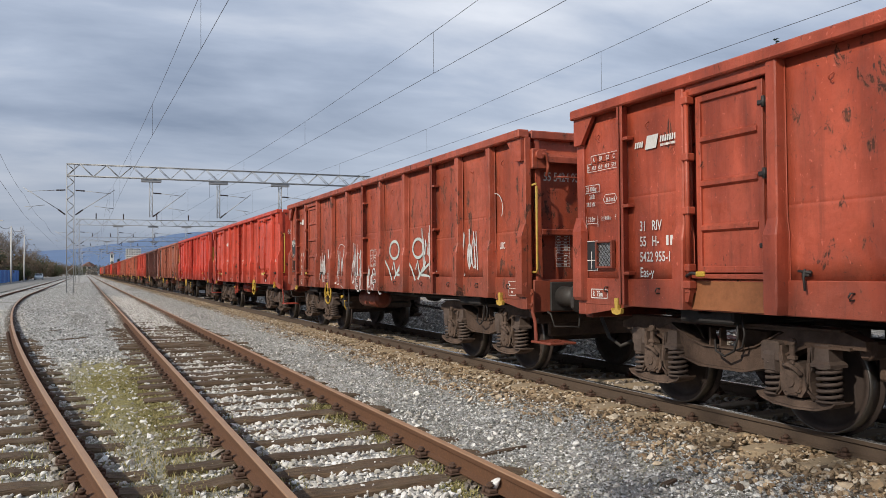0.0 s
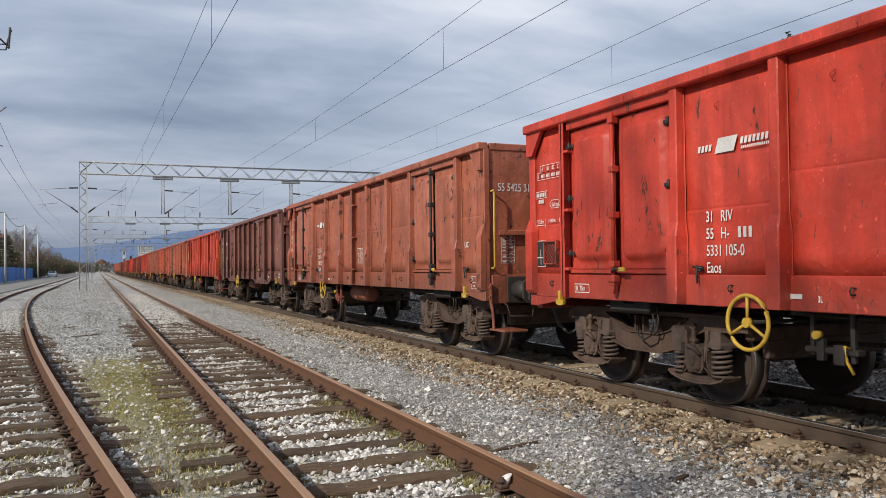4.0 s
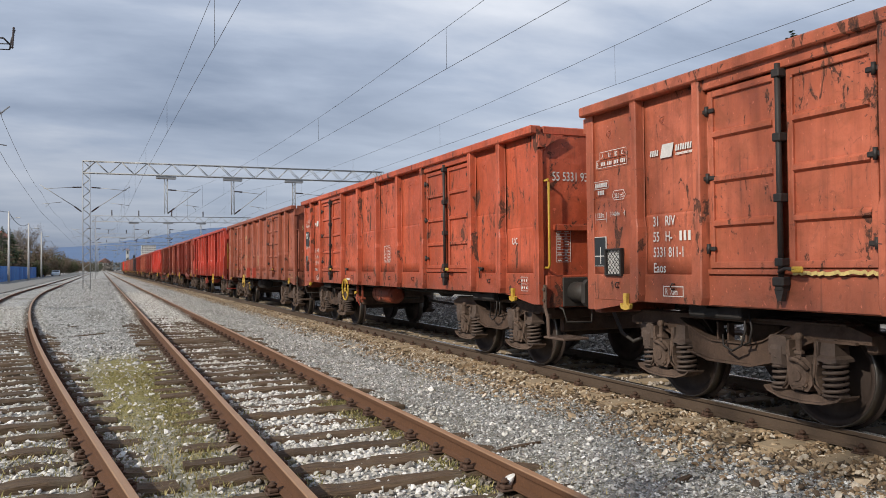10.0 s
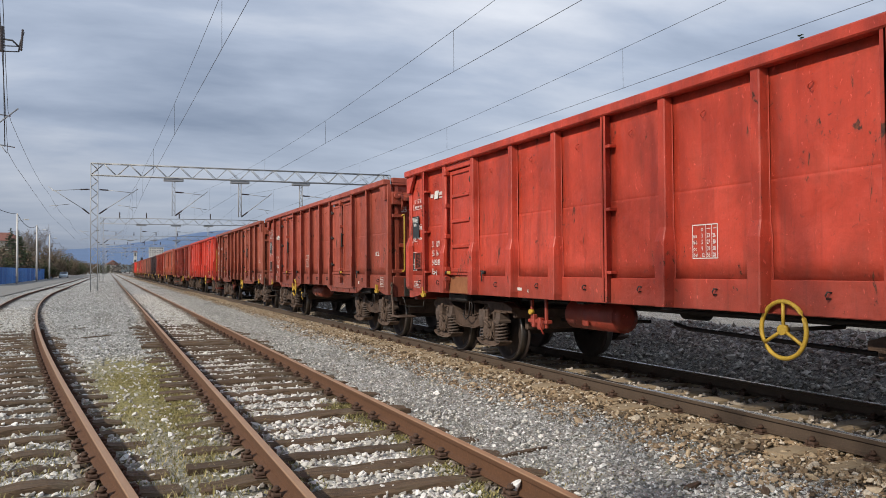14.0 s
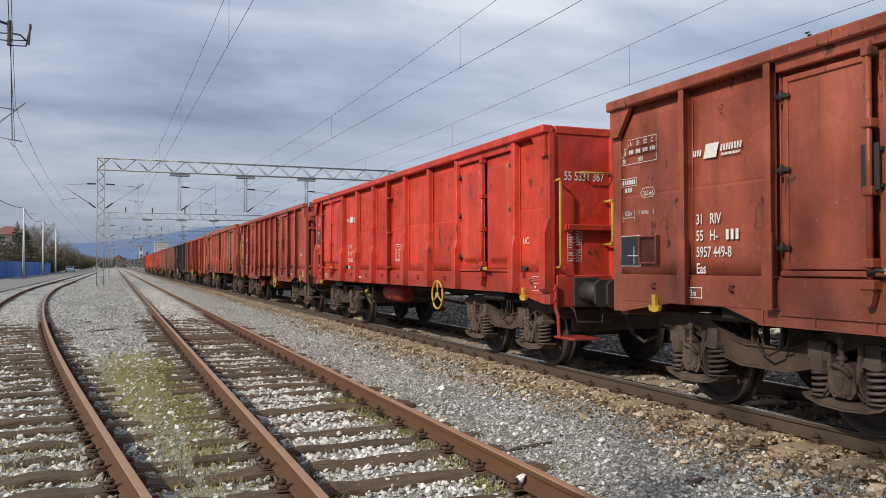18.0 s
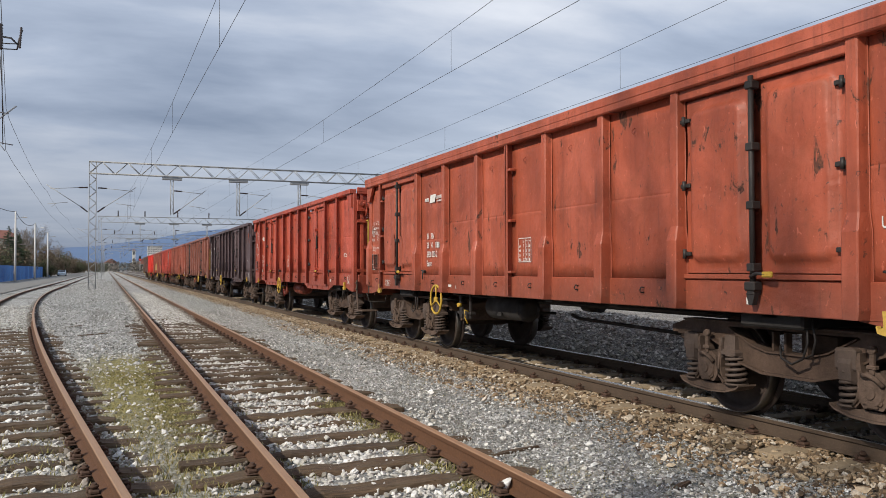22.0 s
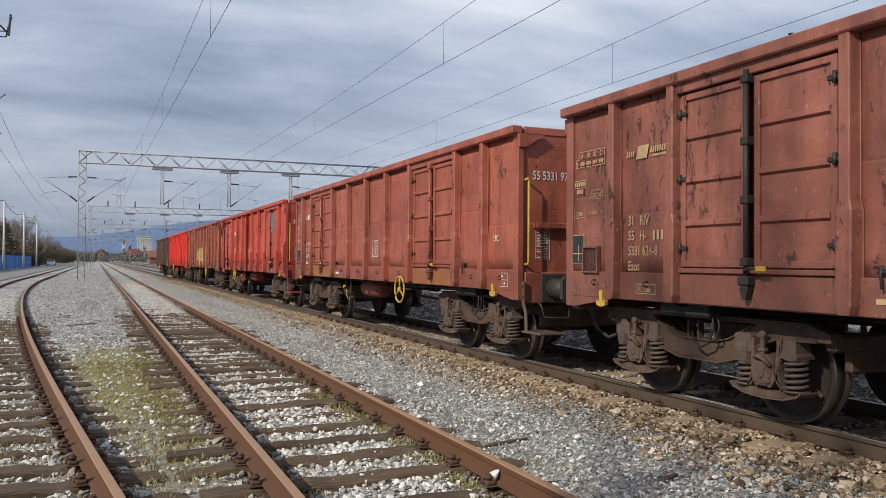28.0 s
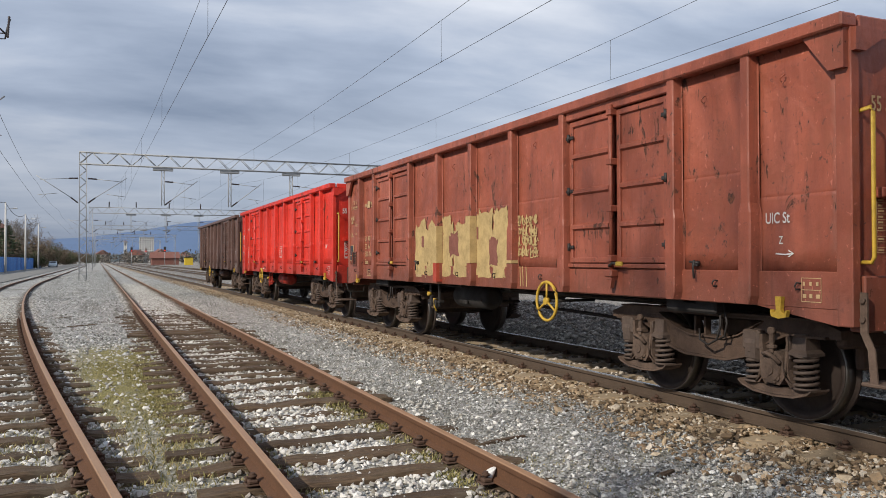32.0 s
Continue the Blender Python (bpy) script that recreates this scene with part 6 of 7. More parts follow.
M_PRIMER = plain("orange_primer", (0.27, 0.065, 0.033), 0.6, 0, 0.4, 6, 0.002)
M_REDP = plain("fresh_red_paint", (0.36, 0.05, 0.026), 0.6, 0, 0.25, 6, 0.002)
M_WASHED = plain("washed_out_red_spray", (0.2, 0.07, 0.05), 0.75, 0, 0.6, 6, 0.001)
M_SCAR = plain("dark_bare_patch", (0.05, 0.035, 0.035), 0.7, 0, 0.5, 6, 0.002)
for i, (y, z, w, h) in enumerate(((-3.62, 2.76, 0.55, 0.36), (-4.65, 2.86, 0.3, 0.26), (-5.95, 2.76, 0.3, 0.16), (4.2, 2.7, 0.4, 0.22), (1.8, 2.7, 0.26, 0.14), (0.6, 2.68, 0.16, 0.16), (-4.85, 2.78, 0.1, 0.1), (-6.0, 2.74, 0.12, 0.08))):
    patch(17, y, z, w, h, M_PRIMER, i, "scraped orange primer patch")
for i, (y, z, w, h) in enumerate(((-5.95, 2.6, 0.36, 0.34), (-5.55, 1.2, 0.3, 0.16))):
    patch(7, y, z, w, h, M_REDP, 20 + i, "overpainted red patch", -0.003)
for i, (y, z, w, h) in enumerate(((-2.15, 2.1, 0.12, 0.5), (-4.85, 2.75, 0.1, 0.14))):
    patch(5, y, z, w, h, M_PRIMER, 30 + i, "scraped orange primer patch")
for i, (y, z, w, h) in enumerate(((-0.6, 2.35, 0.5, 0.22), (-1.9, 2.1, 0.5, 0.3), (-0.7, 1.95, 0.3, 0.18), (3.0, 2.2, 0.35, 0.3))):
    patch(18, y, z, w, h, M_SCAR, 40 + i, "dark bare patch")
for y in (1.25, 0.0):
    p = put("paint_patch", Shape().loft([[(-WALL - 0.012, y - 0.084, z), (-WALL - 0.116, y - 0.072, z), (-WALL - 0.116, y + 0.072, z), (-WALL - 0.012, y + 0.084, z)] for z in (1.06, 1.42)]), M_REDP, WAGONS[9], "fresh red paint on a post foot")
for i, (y, z) in enumerate(((5.2, 2.0), (4.6, 2.2), (2.9, 2.1), (2.5, 2.05))):
    put("spray_scrawl", scribble(50 + i, y, z, 0.32, 0.14, 3, 0.008), M_SCAR, WAGONS[4], "small dark marker scrawl")

for i, (y, z, w, h) in enumerate(((4.72, 1.78, 0.2, 0.6), (4.3, 1.75, 0.16, 0.55))):
    patch(15, y, z, w, h, M_PRIMER, 60 + i, "rust-orange stain on a door", 0.068)
M_REPAIR = plain("dark_brown_repair_paint", (0.17, 0.105, 0.085), 0.65, 0, 0.4, 5, 0.002)
put("paint_patch", Shape().box(-WALL - 0.0795, -WALL - 0.076, -5.16, -4.5, 2.3, 2.9, 0.001), M_REPAIR, WAGONS[20], "dark repainted upper half of a door leaf")
M_FOAM = plain("yellowed_sealing_foam", (0.55, 0.42, 0.16), 0.85, 0, 0.4, 20)
for k, a, b in ((7, -4.3, -3.5), (7, 3.4, 2.6), (2, 4.4, 3.6), (2, -3.9, -4.5)):
    r = random.Random(k)
    pts = [(a + (b - a) * i / 24, 1.335 + r.uniform(-0.012, 0.012)) for i in range(25)]
    put("foam_seam", stroke(pts, 0.03 if k == 7 else 0.06).turned(Matrix.Translation((-0.046, 0, 0))), M_FOAM, WAGONS[k], "yellowed foam seal under a door")
for i, (y, z) in enumerate(((-4.9, 2.75), (-5.95, 2.75), (1.7, 2.72), (-4.7, 2.5))):
    r = random.Random(90 + i)
    for _ in range(3):
        a, b = y + r.uniform(-0.15, 0.15), z + r.uniform(-0.1, 0.1)
        put("scrape", stroke([(a, b), (a + r.uniform(-0.1, 0.1), b - 0.12), (a + r.uniform(-0.15, 0.15), b - 0.25)], r.uniform(0.012, 0.04)), M_PRIMER, WAGONS[17], "scraped orange primer streak")
for y, top in ((-1.25, 1.5), (-2.52, 1.75)):
    put("paint_patch", Shape().loft([[(-WALL - 0.012, y - 0.09, z), (-WALL - 0.117, y - 0.074, z), (-WALL - 0.117, y + 0.074, z), (-WALL - 0.012, y + 0.09, z)] for z in (1.06, top)]), M_PRIMER, WAGONS[19], "orange primer on a post foot")
for i, (y, z, w, h) in enumerate(((2.08, 1.62, 0.6, 0.92), (1.62, 1.6, 0.5, 0.84), (0.98, 1.64, 0.5, 0.98), (0.42, 1.6, 0.66, 0.86), (-0.36, 1.66, 0.62, 0.96), (-0.86, 1.72, 0.5, 0.98))):
    patch(21, y, z, w, h, SPRAY_Y, 100 + i, "washed-out yellow spray shape", 0.004 + 0.0012 * (i % 2))
    patch(21, y + 0.05, 1.24, w * 0.8, 0.2, SPRAY_Y, 120 + i, "washed-out yellow spray shape", 0.0135 + 0.0012 * (i % 2))
for i, (y, z, w, h) in enumerate(((2.02, 1.72, 0.12, 0.22), (0.72, 1.64, 0.38, 0.42), (-0.62, 1.52, 0.3, 0.42), (-0.1, 1.8, 0.1, 0.2))):
    patch(21, y, z, w, h, M_WASHED, 140 + i, "faded dark red spray shape", 0.0068)
for y, top in ((1.25, 1.95), (0.0, 2.05), (-1.25, 1.4)):
    put("spray_patch", Shape().loft([[(-WALL - 0.012, y - 0.086, z), (-WALL - 0.1165, y - 0.073, z), (-WALL - 0.1165, y + 0.073, z), (-WALL - 0.012, y + 0.086, z)] for z in (1.36, top)]), SPRAY_Y, WAGONS[21], "washed-out yellow spray paint on a post")
put("spray_patch", Shape().loft([[(-WALL - 0.012, y, z), (-WALL - 0.1175, y - 0.01, z), (-WALL - 0.1175, y - 0.15, z), (-WALL - 0.012, y - 0.16, z)] for y in (1.33,) for z in (1.06, 1.36)]), M_REDP, WAGONS[21], "fresh red paint on a post foot")
on_side(WAGONS[21], "Z", -5.7, 1.53, 0.09, M_MARK)
put("marking", stroke([(-5.67, 1.45), (-5.76, 1.443), (-5.85, 1.45)], 0.011), M_MARK, WAGONS[21], "chalked arrow")
put("marking", stroke([(-5.8, 1.475), (-5.85, 1.45), (-5.8, 1.425)], 0.011), M_MARK, WAGONS[21], "chalked arrow head")


# ---- overhead line ----
def lattice(s, a, b, w, d, n, r, turn=0.0):
    """Four chords from a to b with zigzag bracing."""
    a, b = Vector(a), Vector(b)
    up = (b - a).normalized()
    u = Vector((1, 0, 0)) if abs(up.x) < 0.5 else Vector((0, 0, 1))
    v = up.cross(u).normalized()
    u = v.cross(up).normalized()
    cs = [(u * (i * w / 2) + v * (j * d / 2)) for i, j in ((-1, -1), (1, -1), (1, 1), (-1, 1))]
    for c in cs:
        s.tube([a + c, b + c], r, 5)
    for i in range(n):
        p, q = a.lerp(b, i / n), a.lerp(b, (i + 1) / n)
        for j in range(4):
            c, e = cs[j], cs[(j + 1) % 4]
            if (i + j + j // 2) % 2:
                c, e = e, c
            s.tube([p + c, q + e], r * 0.6, 4)
    return s


def insulator(s, a, b, r):
    a, b = Vector(a), Vector(b)
    n = 9
    rings = []
    d = (b - a).normalized()
    u = d.cross(Vector((0, 1, 0))).normalized()
    v = d.cross(u)
    for i in range(n * 2 + 1):
        q = r if i % 2 else r * 0.55
        p = a.lerp(b, i / (n * 2))
        rings.append([tuple(p + (u * math.cos(t) + v * math.sin(t)) * q) for t in (k * math.tau / 8 for k in range(8))])
    return s.loft(rings, True)


def cantilever(parent, x, y, z, side, reach):
    """Top tie, diagonal tube and registration arm, with brown insulators at the post."""
    s = Shape()
    tip = x + side * reach
    s.tube([(x + side * 0.75, y, z + 1.85), (tip, y, z + 1.7)], 0.025, 6)
    s.tube([(x + side * 0.62, y, z + 0.42), (tip + side * 0.25, y, z + 2.0)], 0.03, 6)
    s.tube([(x + side * reach * 0.55, y, z + 0.72), (tip + side * 0.15, y, z + 0.55)], 0.022, 6)
    s.tube([(x + side * reach * 0.85, y, z + 0.6), (tip - side * 0.1, y, z + 0.32)], 0.015, 5)
    put("bracket_arm", s, M_GALV, parent)
    s = Shape()
    insulator(s, (x + side * 0.12, y, z + 1.88), (x + side * 0.75, y, z + 1.85), 0.07)
    put("insulator", s, M_INSUL, parent, "dark brown porcelain insulator")
    s = Shape()
    insulator(s, (x + side * 0.12, y, z + 0.02), (x + side * 0.62, y, z + 0.42), 0.07)
    put("insulator", s, M_INSUL, parent, "dark brown porcelain insulator")


def gantry(y, reach=22.5, detail=True):
    g = empty("catenary_gantry", "galvanised lattice gantry spanning the tracks with hanging posts", "gantry", "gantries over the yard")
    z0, zt = 8.75, 9.65
    mast = put("mast", lattice(Shape(), (-0.98, y, -0.35), (-0.98, y, zt), 0.5, 0.45, 22 if detail else 12, 0.032), M_GALV, g)
    put("footing", Shape().box(-1.4, -0.56, y - 0.4, y + 0.4, -0.5, -0.08, 0.04), M_CONCRETE, g)
    put("mast", lattice(Shape(), (reach, y, -0.35), (reach, y, zt), 0.5, 0.45, 22 if detail else 12, 0.032), M_GALV, g)
    put("beam", lattice(Shape(), (-1.25, y, (z0 + zt) / 2), (reach + 0.25, y, (z0 + zt) / 2), 0.9, 0.5, 26 if detail else 20, 0.04), M_GALV, g)
    for x in (4.75, 9.88, 14.9):
        put("hanging_post", lattice(Shape(), (x, y, 5.75), (x, y, z0), 0.22, 0.2, 10, 0.022), M_GALV, g)
        put("post_cap", Shape().box(x - 0.75, x + 0.75, y - 0.2, y + 0.2, z0 - 0.28, z0 - 0.06, 0.03), M_GALV, g)
        cantilever(g, x, y, 5.75, 1, 2.35)
    if y > 100:
        for x in (1.6, 5.5, 10.4, 15.2):
            put("insulator", insulator(Shape(), (x, y, zt), (x, y, zt + 0.9), 0.11), M_INSUL, g, "dark brown porcelain insulator")
    cantilever(g, -0.75, y, 5.78, 1, 2.6)
    cantilever(g, -1.2, y, 5.78, -1, 2.7)
    return g


for y in (66.0, 133.0, 200.0, 267.0, 334.0):
    gantry(y, detail=y < 140)


def side_mast():
    """A mast beside the curved siding; only its arms reach into view."""
    g = empty("catenary_mast", "galvanised lattice mast with bracket arms and a switch on top", "mast")
    y, x = 33.0, -5.6
    put("mast", lattice(Shape(), (x, y, -0.35), (x, y, 9.6), 0.45, 0.45, 20, 0.032), M_GALV, g)
    cantilever(g, x + 0.2, y, 5.45, 1, 2.1)
    s = Shape()
    s.tube([(x, y, 9.5), (x + 1.35, y, 10.35), (x + 1.6, y, 10.4), (x + 2.0, y, 10.28)], 0.05, 6)
    s.tube([(x, y, 9.9), (x + 2.0, y, 9.96)], 0.022, 5).tube([(x, y, 9.66), (x + 2.0, y, 9.7)], 0.022, 5)
    s.tube([(x + 2.0, y, 9.72), (x + 2.6, y, 9.76)], 0.022, 5).tube([(x + 2.0, y, 9.52), (x + 2.55, y, 9.55)], 0.022, 5)
    s.tube([(x + 2.0, y, 9.98), (x + 2.35, y, 9.95), (x + 2.56, y, 9.74)], 0.035, 6)
    put("switch_arm", s, M_WIRE, g)
    for dx, z0, z1, r in ((1.42, 9.7, 10.4, 0.08), (2.0, 9.5, 10.45, 0.1), (2.63, 9.6, 10.4, 0.05)):
        s = Shape()
        insulator(s, (x + dx, y, z0), (x + dx + 0.05 * (dx > 2.5), y, z1), r)
        put("insulator", s, M_INSUL, g, "dark brown porcelain insulator")
    s = Shape().tube([(x + 2.05, y, 9.5), (x + 2.05, y, 9.2), (x + 2.12, y, 6.0)], 0.018, 5).tube([(x + 2.55, y, 9.55), (x + 2.6, y, 9.9), (x + 2.72, y, 10.3)], 0.03, 5)
    put("switch_blade", s, M_WIRE, g)
    return g


side_mast()


def wire(name, label, xf, zf, y0, y1, r, steps=70):
    s = Shape().tube([(xf(y), y, zf(y)) for y in (y0 + (y1 - y0) * (i / steps) for i in range(steps + 1))], r, 5)
    ob = put(name, s, M_WIRE)
    return tagged(ob, label, "wire", "overhead wires")


def span(y, deep=1.4):
    """Messenger height: hung at 7.65 m from the gantries, sagging between."""
    y0 = -12.0 if y < 66 else 66 + 67 * math.floor((y - 66) / 67)
    length = 78.0 if y < 66 else 67.0
    t = (y - y0) / length
    return 7.65 - 4 * deep * t * (1 - t)


def line_pair(line, deep=1.4):
    """line: where the wires run across the track at y; they swing a little from support to support."""
    wire("contact_wire", "thin dark contact wire stretched above the track", line, lambda y: 5.52, -12, 400, 0.005, 60)
    wire("messenger_wire", "thin dark messenger wire sagging between gantries", line, lambda y: span(y, deep), -12, 334, 0.0048, 120)
    y = 5.0
    while y < 130:
        d = Shape().tube([(line(y), y, 5.52), (line(y), y, span(y, deep))], 0.004, 4)
        tagged(put("dropper", d, M_WIRE), "thin vertical dropper wire between two overhead wires", "wire", "overhead droppers")
        y += 10.1


line_pair(lambda y: 2.105 - 0.01 * min(y, 40), 1.19)
line_pair(lambda y: 6.83 - 0.0128 * min(y, 40), 1.4)
line_pair(lambda y: 10.95 - 0.006 * min(y, 66), 1.35)


def bent(y):
    """The siding's wire runs straight from support to support."""
    stops = ((-20, 1.74), (33, -3.38), (66, -4.05), (400, -4.05))
    for (a, p), (b, q) in zip(stops, stops[1:]):
        if y <= b:
            return p + (q - p) * (y - a) / (b - a)
    return -4.05


wire("contact_wire", "thin dark contact wire above the curved siding", bent, lambda y: 5.7, 8, 330, 0.008, 80)
wire("messenger_wire", "thin dark messenger wire above the curved siding", bent, lambda y: 7.2 - 4 * 0.35 * ((y - 33) / 33.0 % 1) * (1 - (y - 33) / 33.0 % 1), 8, 330, 0.008, 160)


# ---- loose stones ----
def stones(name, label, mat, count, sampler, size, seed, flat=0.7, small=False):
    rng = np.random.default_rng(seed)
    t = (1 + 5 ** 0.5) / 2
    base = np.array([(-1, t, 0), (1, t, 0), (-1, -t, 0), (1, -t, 0), (0, -1, t), (0, 1, t), (0, -1, -t), (0, 1, -t), (t, 0, -1), (t, 0, 1), (-t, 0, -1), (-t, 0, 1)]) / math.hypot(1, t)
    tri = np.array([(0, 11, 5), (0, 5, 1), (0, 1, 7), (0, 7, 10), (0, 10, 11), (1, 5, 9), (5, 11, 4), (11, 10, 2), (10, 7, 6), (7, 1, 8), (3, 9, 4), (3, 4, 2), (3, 2, 6), (3, 6, 8), (3, 8, 9), (4, 9, 5), (2, 4, 11), (6, 2, 10), (8, 6, 7), (9, 8, 1)])
    if small:
        base = np.array([(1, 0, 0), (-1, 0, 0), (0, 1, 0), (0, -1, 0), (0, 0, 1), (0, 0, -1)], float)
        tri = np.array([(0, 2, 4), (2, 1, 4), (1, 3, 4), (3, 0, 4), (2, 0, 5), (1, 2, 5), (3, 1, 5), (0, 3, 5)])
    p = sampler(rng, count)
    n, corners = len(p), len(base)
    shape = base[None] * (1 + rng.uniform(-0.42, 0.42, (n, corners, 1)))
    if small:
        shape = shape + rng.uniform(-0.35, 0.35, (n, corners, 3))
    shape = shape * rng.uniform(0.6, 1.35, (n, 1, 3)) * np.array([1, 1, flat])
    a = rng.uniform(0, math.tau, n)
    ca, sa = np.cos(a)[:, None], np.sin(a)[:, None]
    x, y = shape[..., 0] * ca - shape[..., 1] * sa, shape[..., 0] * sa + shape[..., 1] * ca
    tilt = rng.uniform(-0.5, 0.5, (n, 1))
    z = shape[..., 2] + x * tilt
    r = size * np.exp(rng.normal(0, 0.35, (n, 1)))
    v = np.stack([x * r + p[:, :1], y * r + p[:, 1:2], z * r + p[:, 2:3]], -1).reshape(-1, 3)
    f = (tri[None] + (np.arange(n) * corners)[:, None, None]).reshape(-1, 3)
    me = bpy.data.meshes.new(name)
    me.vertices.add(len(v))
    me.vertices.foreach_set("co", v.ravel())
    me.loops.add(f.size)
    me.loops.foreach_set("vertex_index", f.ravel())
    me.polygons.add(len(f))
    me.polygons.foreach_set("loop_start", np.arange(0, f.size, 3))
    me.polygons.foreach_set("use_smooth", np.zeros(len(f), bool))
    me.update(calc_edges=True)
    me.materials.append(None)
    ob = put(name, me, mat)
    return tagged(ob, label, "gravel", kind="stuff")


def zone(xa, xb, ya, yb, power, z, shift=None, lean=1.0):
    def take(rng, n):
        y = ya + (yb - ya) * rng.random(n) ** power
        y = y + rng.normal(0, 0.07, n) * (y - 2)
        x = xb + (xa - xb) * rng.random(n) ** lean + rng.normal(0, 0.08, n)
        if shift:
            x = x + np.array([shift(q) for q in y])
        level = np.full(n, z) if z is not None else np.array([ground_z(a, b) + 0.01 for a, b in zip(x, y)])
        p = np.stack([x, y, level + rng.normal(0, 0.008, n)], -1)
        return p
    return take


stones("siding_ballast", "pale broken limestone ballast between weathered sleepers", M_WHITE_STONE, 30000, zone(0.95, 3.0, 2.5, 52, 1.7, None), 0.0175, 1)
stones("curved_siding_ballast", "pale broken ballast among grass by the curved siding", M_WHITE_STONE, 22000, zone(-1.5, 1.1, 3.0, 36, 1.4, None, shift=siding_x), 0.0175, 2)
stones("shoulder_ballast", "rust-stained brown ballast beside the running line", M_BROWN_STONE, 26000, zone(4.35, 5.83, 2.0, 60, 1.6, -0.178, lean=1.8), 0.0175, 3)
stones("running_line_ballast", "dark oily ballast between the running rails", M_DARK_STONE, 14000, zone(5.9, 7.7, 2.0, 60, 1.5, -0.19), 0.023, 4)
stones("heaped_ballast", "grey ballast heaped between the running lines", M_HEAP_STONE, 26000, zone(7.6, 10.4, 4.0, 40, 1.2, None), 0.027, 5, small=True)
stones("path_gravel", "fine grey gravel scattered over the path", M_GREY_STONE, 64000, zone(2.9, 5.0, 2.2, 55, 1.75, None), 0.0098, 6, small=True)
stones("path_ballast", "pale broken stones strewn over the path", M_WHITE_STONE, 3500, zone(2.85, 4.9, 2.2, 50, 1.7, None, lean=0.6), 0.0165, 16)
stones("strip_gravel", "fine pale gravel between the sidings", M_GREY_STONE, 26000, zone(-2.9, 0.9, 16.3, 110, 1.9, None), 0.018, 7, small=True)
stones("moss_gravel", "sparse pale stones lying in the moss", M_WHITE_STONE, 1500, zone(-0.7, 0.9, 3.5, 18, 1.2, None), 0.016, 9)


# ---- grass ----
def grass(name, label, count, places, height, seed):
    rng = random.Random(seed)
    v, f = [], []
    for _ in range(count):
        cx, cy, sx, sy = rng.choice(places)
        x, y = rng.gauss(cx, sx), rng.gauss(cy, sy)
        h, a = height * rng.uniform(0.4, 1.3), rng.uniform(0, math.tau)
        w, lean = 0.004 * rng.uniform(0.7, 1.6), h * rng.uniform(0.5, 1.6)
        dx, dy = math.cos(a), math.sin(a)
        k = len(v)
        v += [(x - dy * w, y + dx * w, -0.2), (x + dy * w, y - dx * w, -0.2), (x + dx * lean * 0.4 + dy * w * 0.7, y + dy * lean * 0.4 - dx * w * 0.7, -0.2 + h * 0.6),
              (x + dx * lean * 0.4 - dy * w * 0.7, y + dy * lean * 0.4 + dx * w * 0.7, -0.2 + h * 0.6), (x + dx * lean, y + dy * lean, -0.2 + h)]
        f += [(k, k + 1, k + 2, k + 3), (k + 3, k + 2, k + 4)]
    me = bpy.data.meshes.new(name)
    me.from_pydata(v, [], f)
    me.materials.append(None)
    m = Mat("yard_grass", 0.7)
    m.set(m.ramp(m.island(), (0, (0.1, 0.1, 0.025)), (0.5, (0.24, 0.21, 0.065)), (1, (0.42, 0.34, 0.16))), 0.7)
    return tagged(put(name, me, m.m), label, "grass", kind="stuff")


tufts = [(0.15, 12.5, 0.35, 1.6), (0.55, 9.0, 0.25, 1.0), (0.75, 11.5, 0.15, 1.5), (-0.2, 5.2, 0.25, 0.5), (0.85, 7.2, 0.15, 0.9), (-0.9, 5.6, 0.4, 0.7), (2.55, 9.1, 0.12, 0.25), (2.6, 7.4, 0.06, 0.3), (1.0, 14.0, 0.2, 2.0), (2.52, 5.6, 0.05, 0.4), (4.1, 6.5, 0.3, 1.2), (4.3, 9.5, 0.25, 2.0), (3.6, 5.2, 0.25, 0.5)]
mats = [(0.45, 12.6, 0.28, 1.3), (0.6, 11.4, 0.25, 1.0), (0.3, 14.2, 0.3, 0.8), (0.85, 14.6, 0.15, 0.7), (0.65, 8.8, 0.22, 0.7), (0.8, 9.8, 0.15, 0.5)]
grass("moss_mat", "low yellow-green moss and grass between the sidings", 15000, mats, 0.022, 18)
straw = [(-0.9, 5.0, 0.35, 0.5), (-1.4, 6.4, 0.4, 0.8), (-0.3, 4.6, 0.3, 0.4), (0.4, 6.3, 0.3, 0.6), (0.7, 7.4, 0.2, 0.6), (-0.6, 7.6, 0.3, 0.8), (-2.2, 9.0, 0.3, 1.2), (2.6, 6.3, 0.08, 0.5), (2.55, 8.4, 0.1, 0.6), (1.35, 6.0, 0.12, 0.8), (1.33, 9.0, 0.1, 1.5)]
grass("straw_grass", "straw-coloured and green grass between the sleepers", 8000, straw, 0.04, 28)
grass("grass_tufts", "short sparse green and straw-coloured grass among stones", 15000, tufts, 0.022, 8)


# ---- far left: road, fence, lamps, trees ----
M_ROAD = plain("worn_asphalt", (0.2, 0.195, 0.18), 0.9, 0, 0.35, 0.8, 0.004)
road = put("road", grid_mesh([-11.0, -9.0, -7.2, -5.9], [20 + 6 * i for i in range(60)], lambda x, y: -0.04), M_ROAD)
tagged(road, "worn pale asphalt service road beside the sidings", "road", kind="structure")

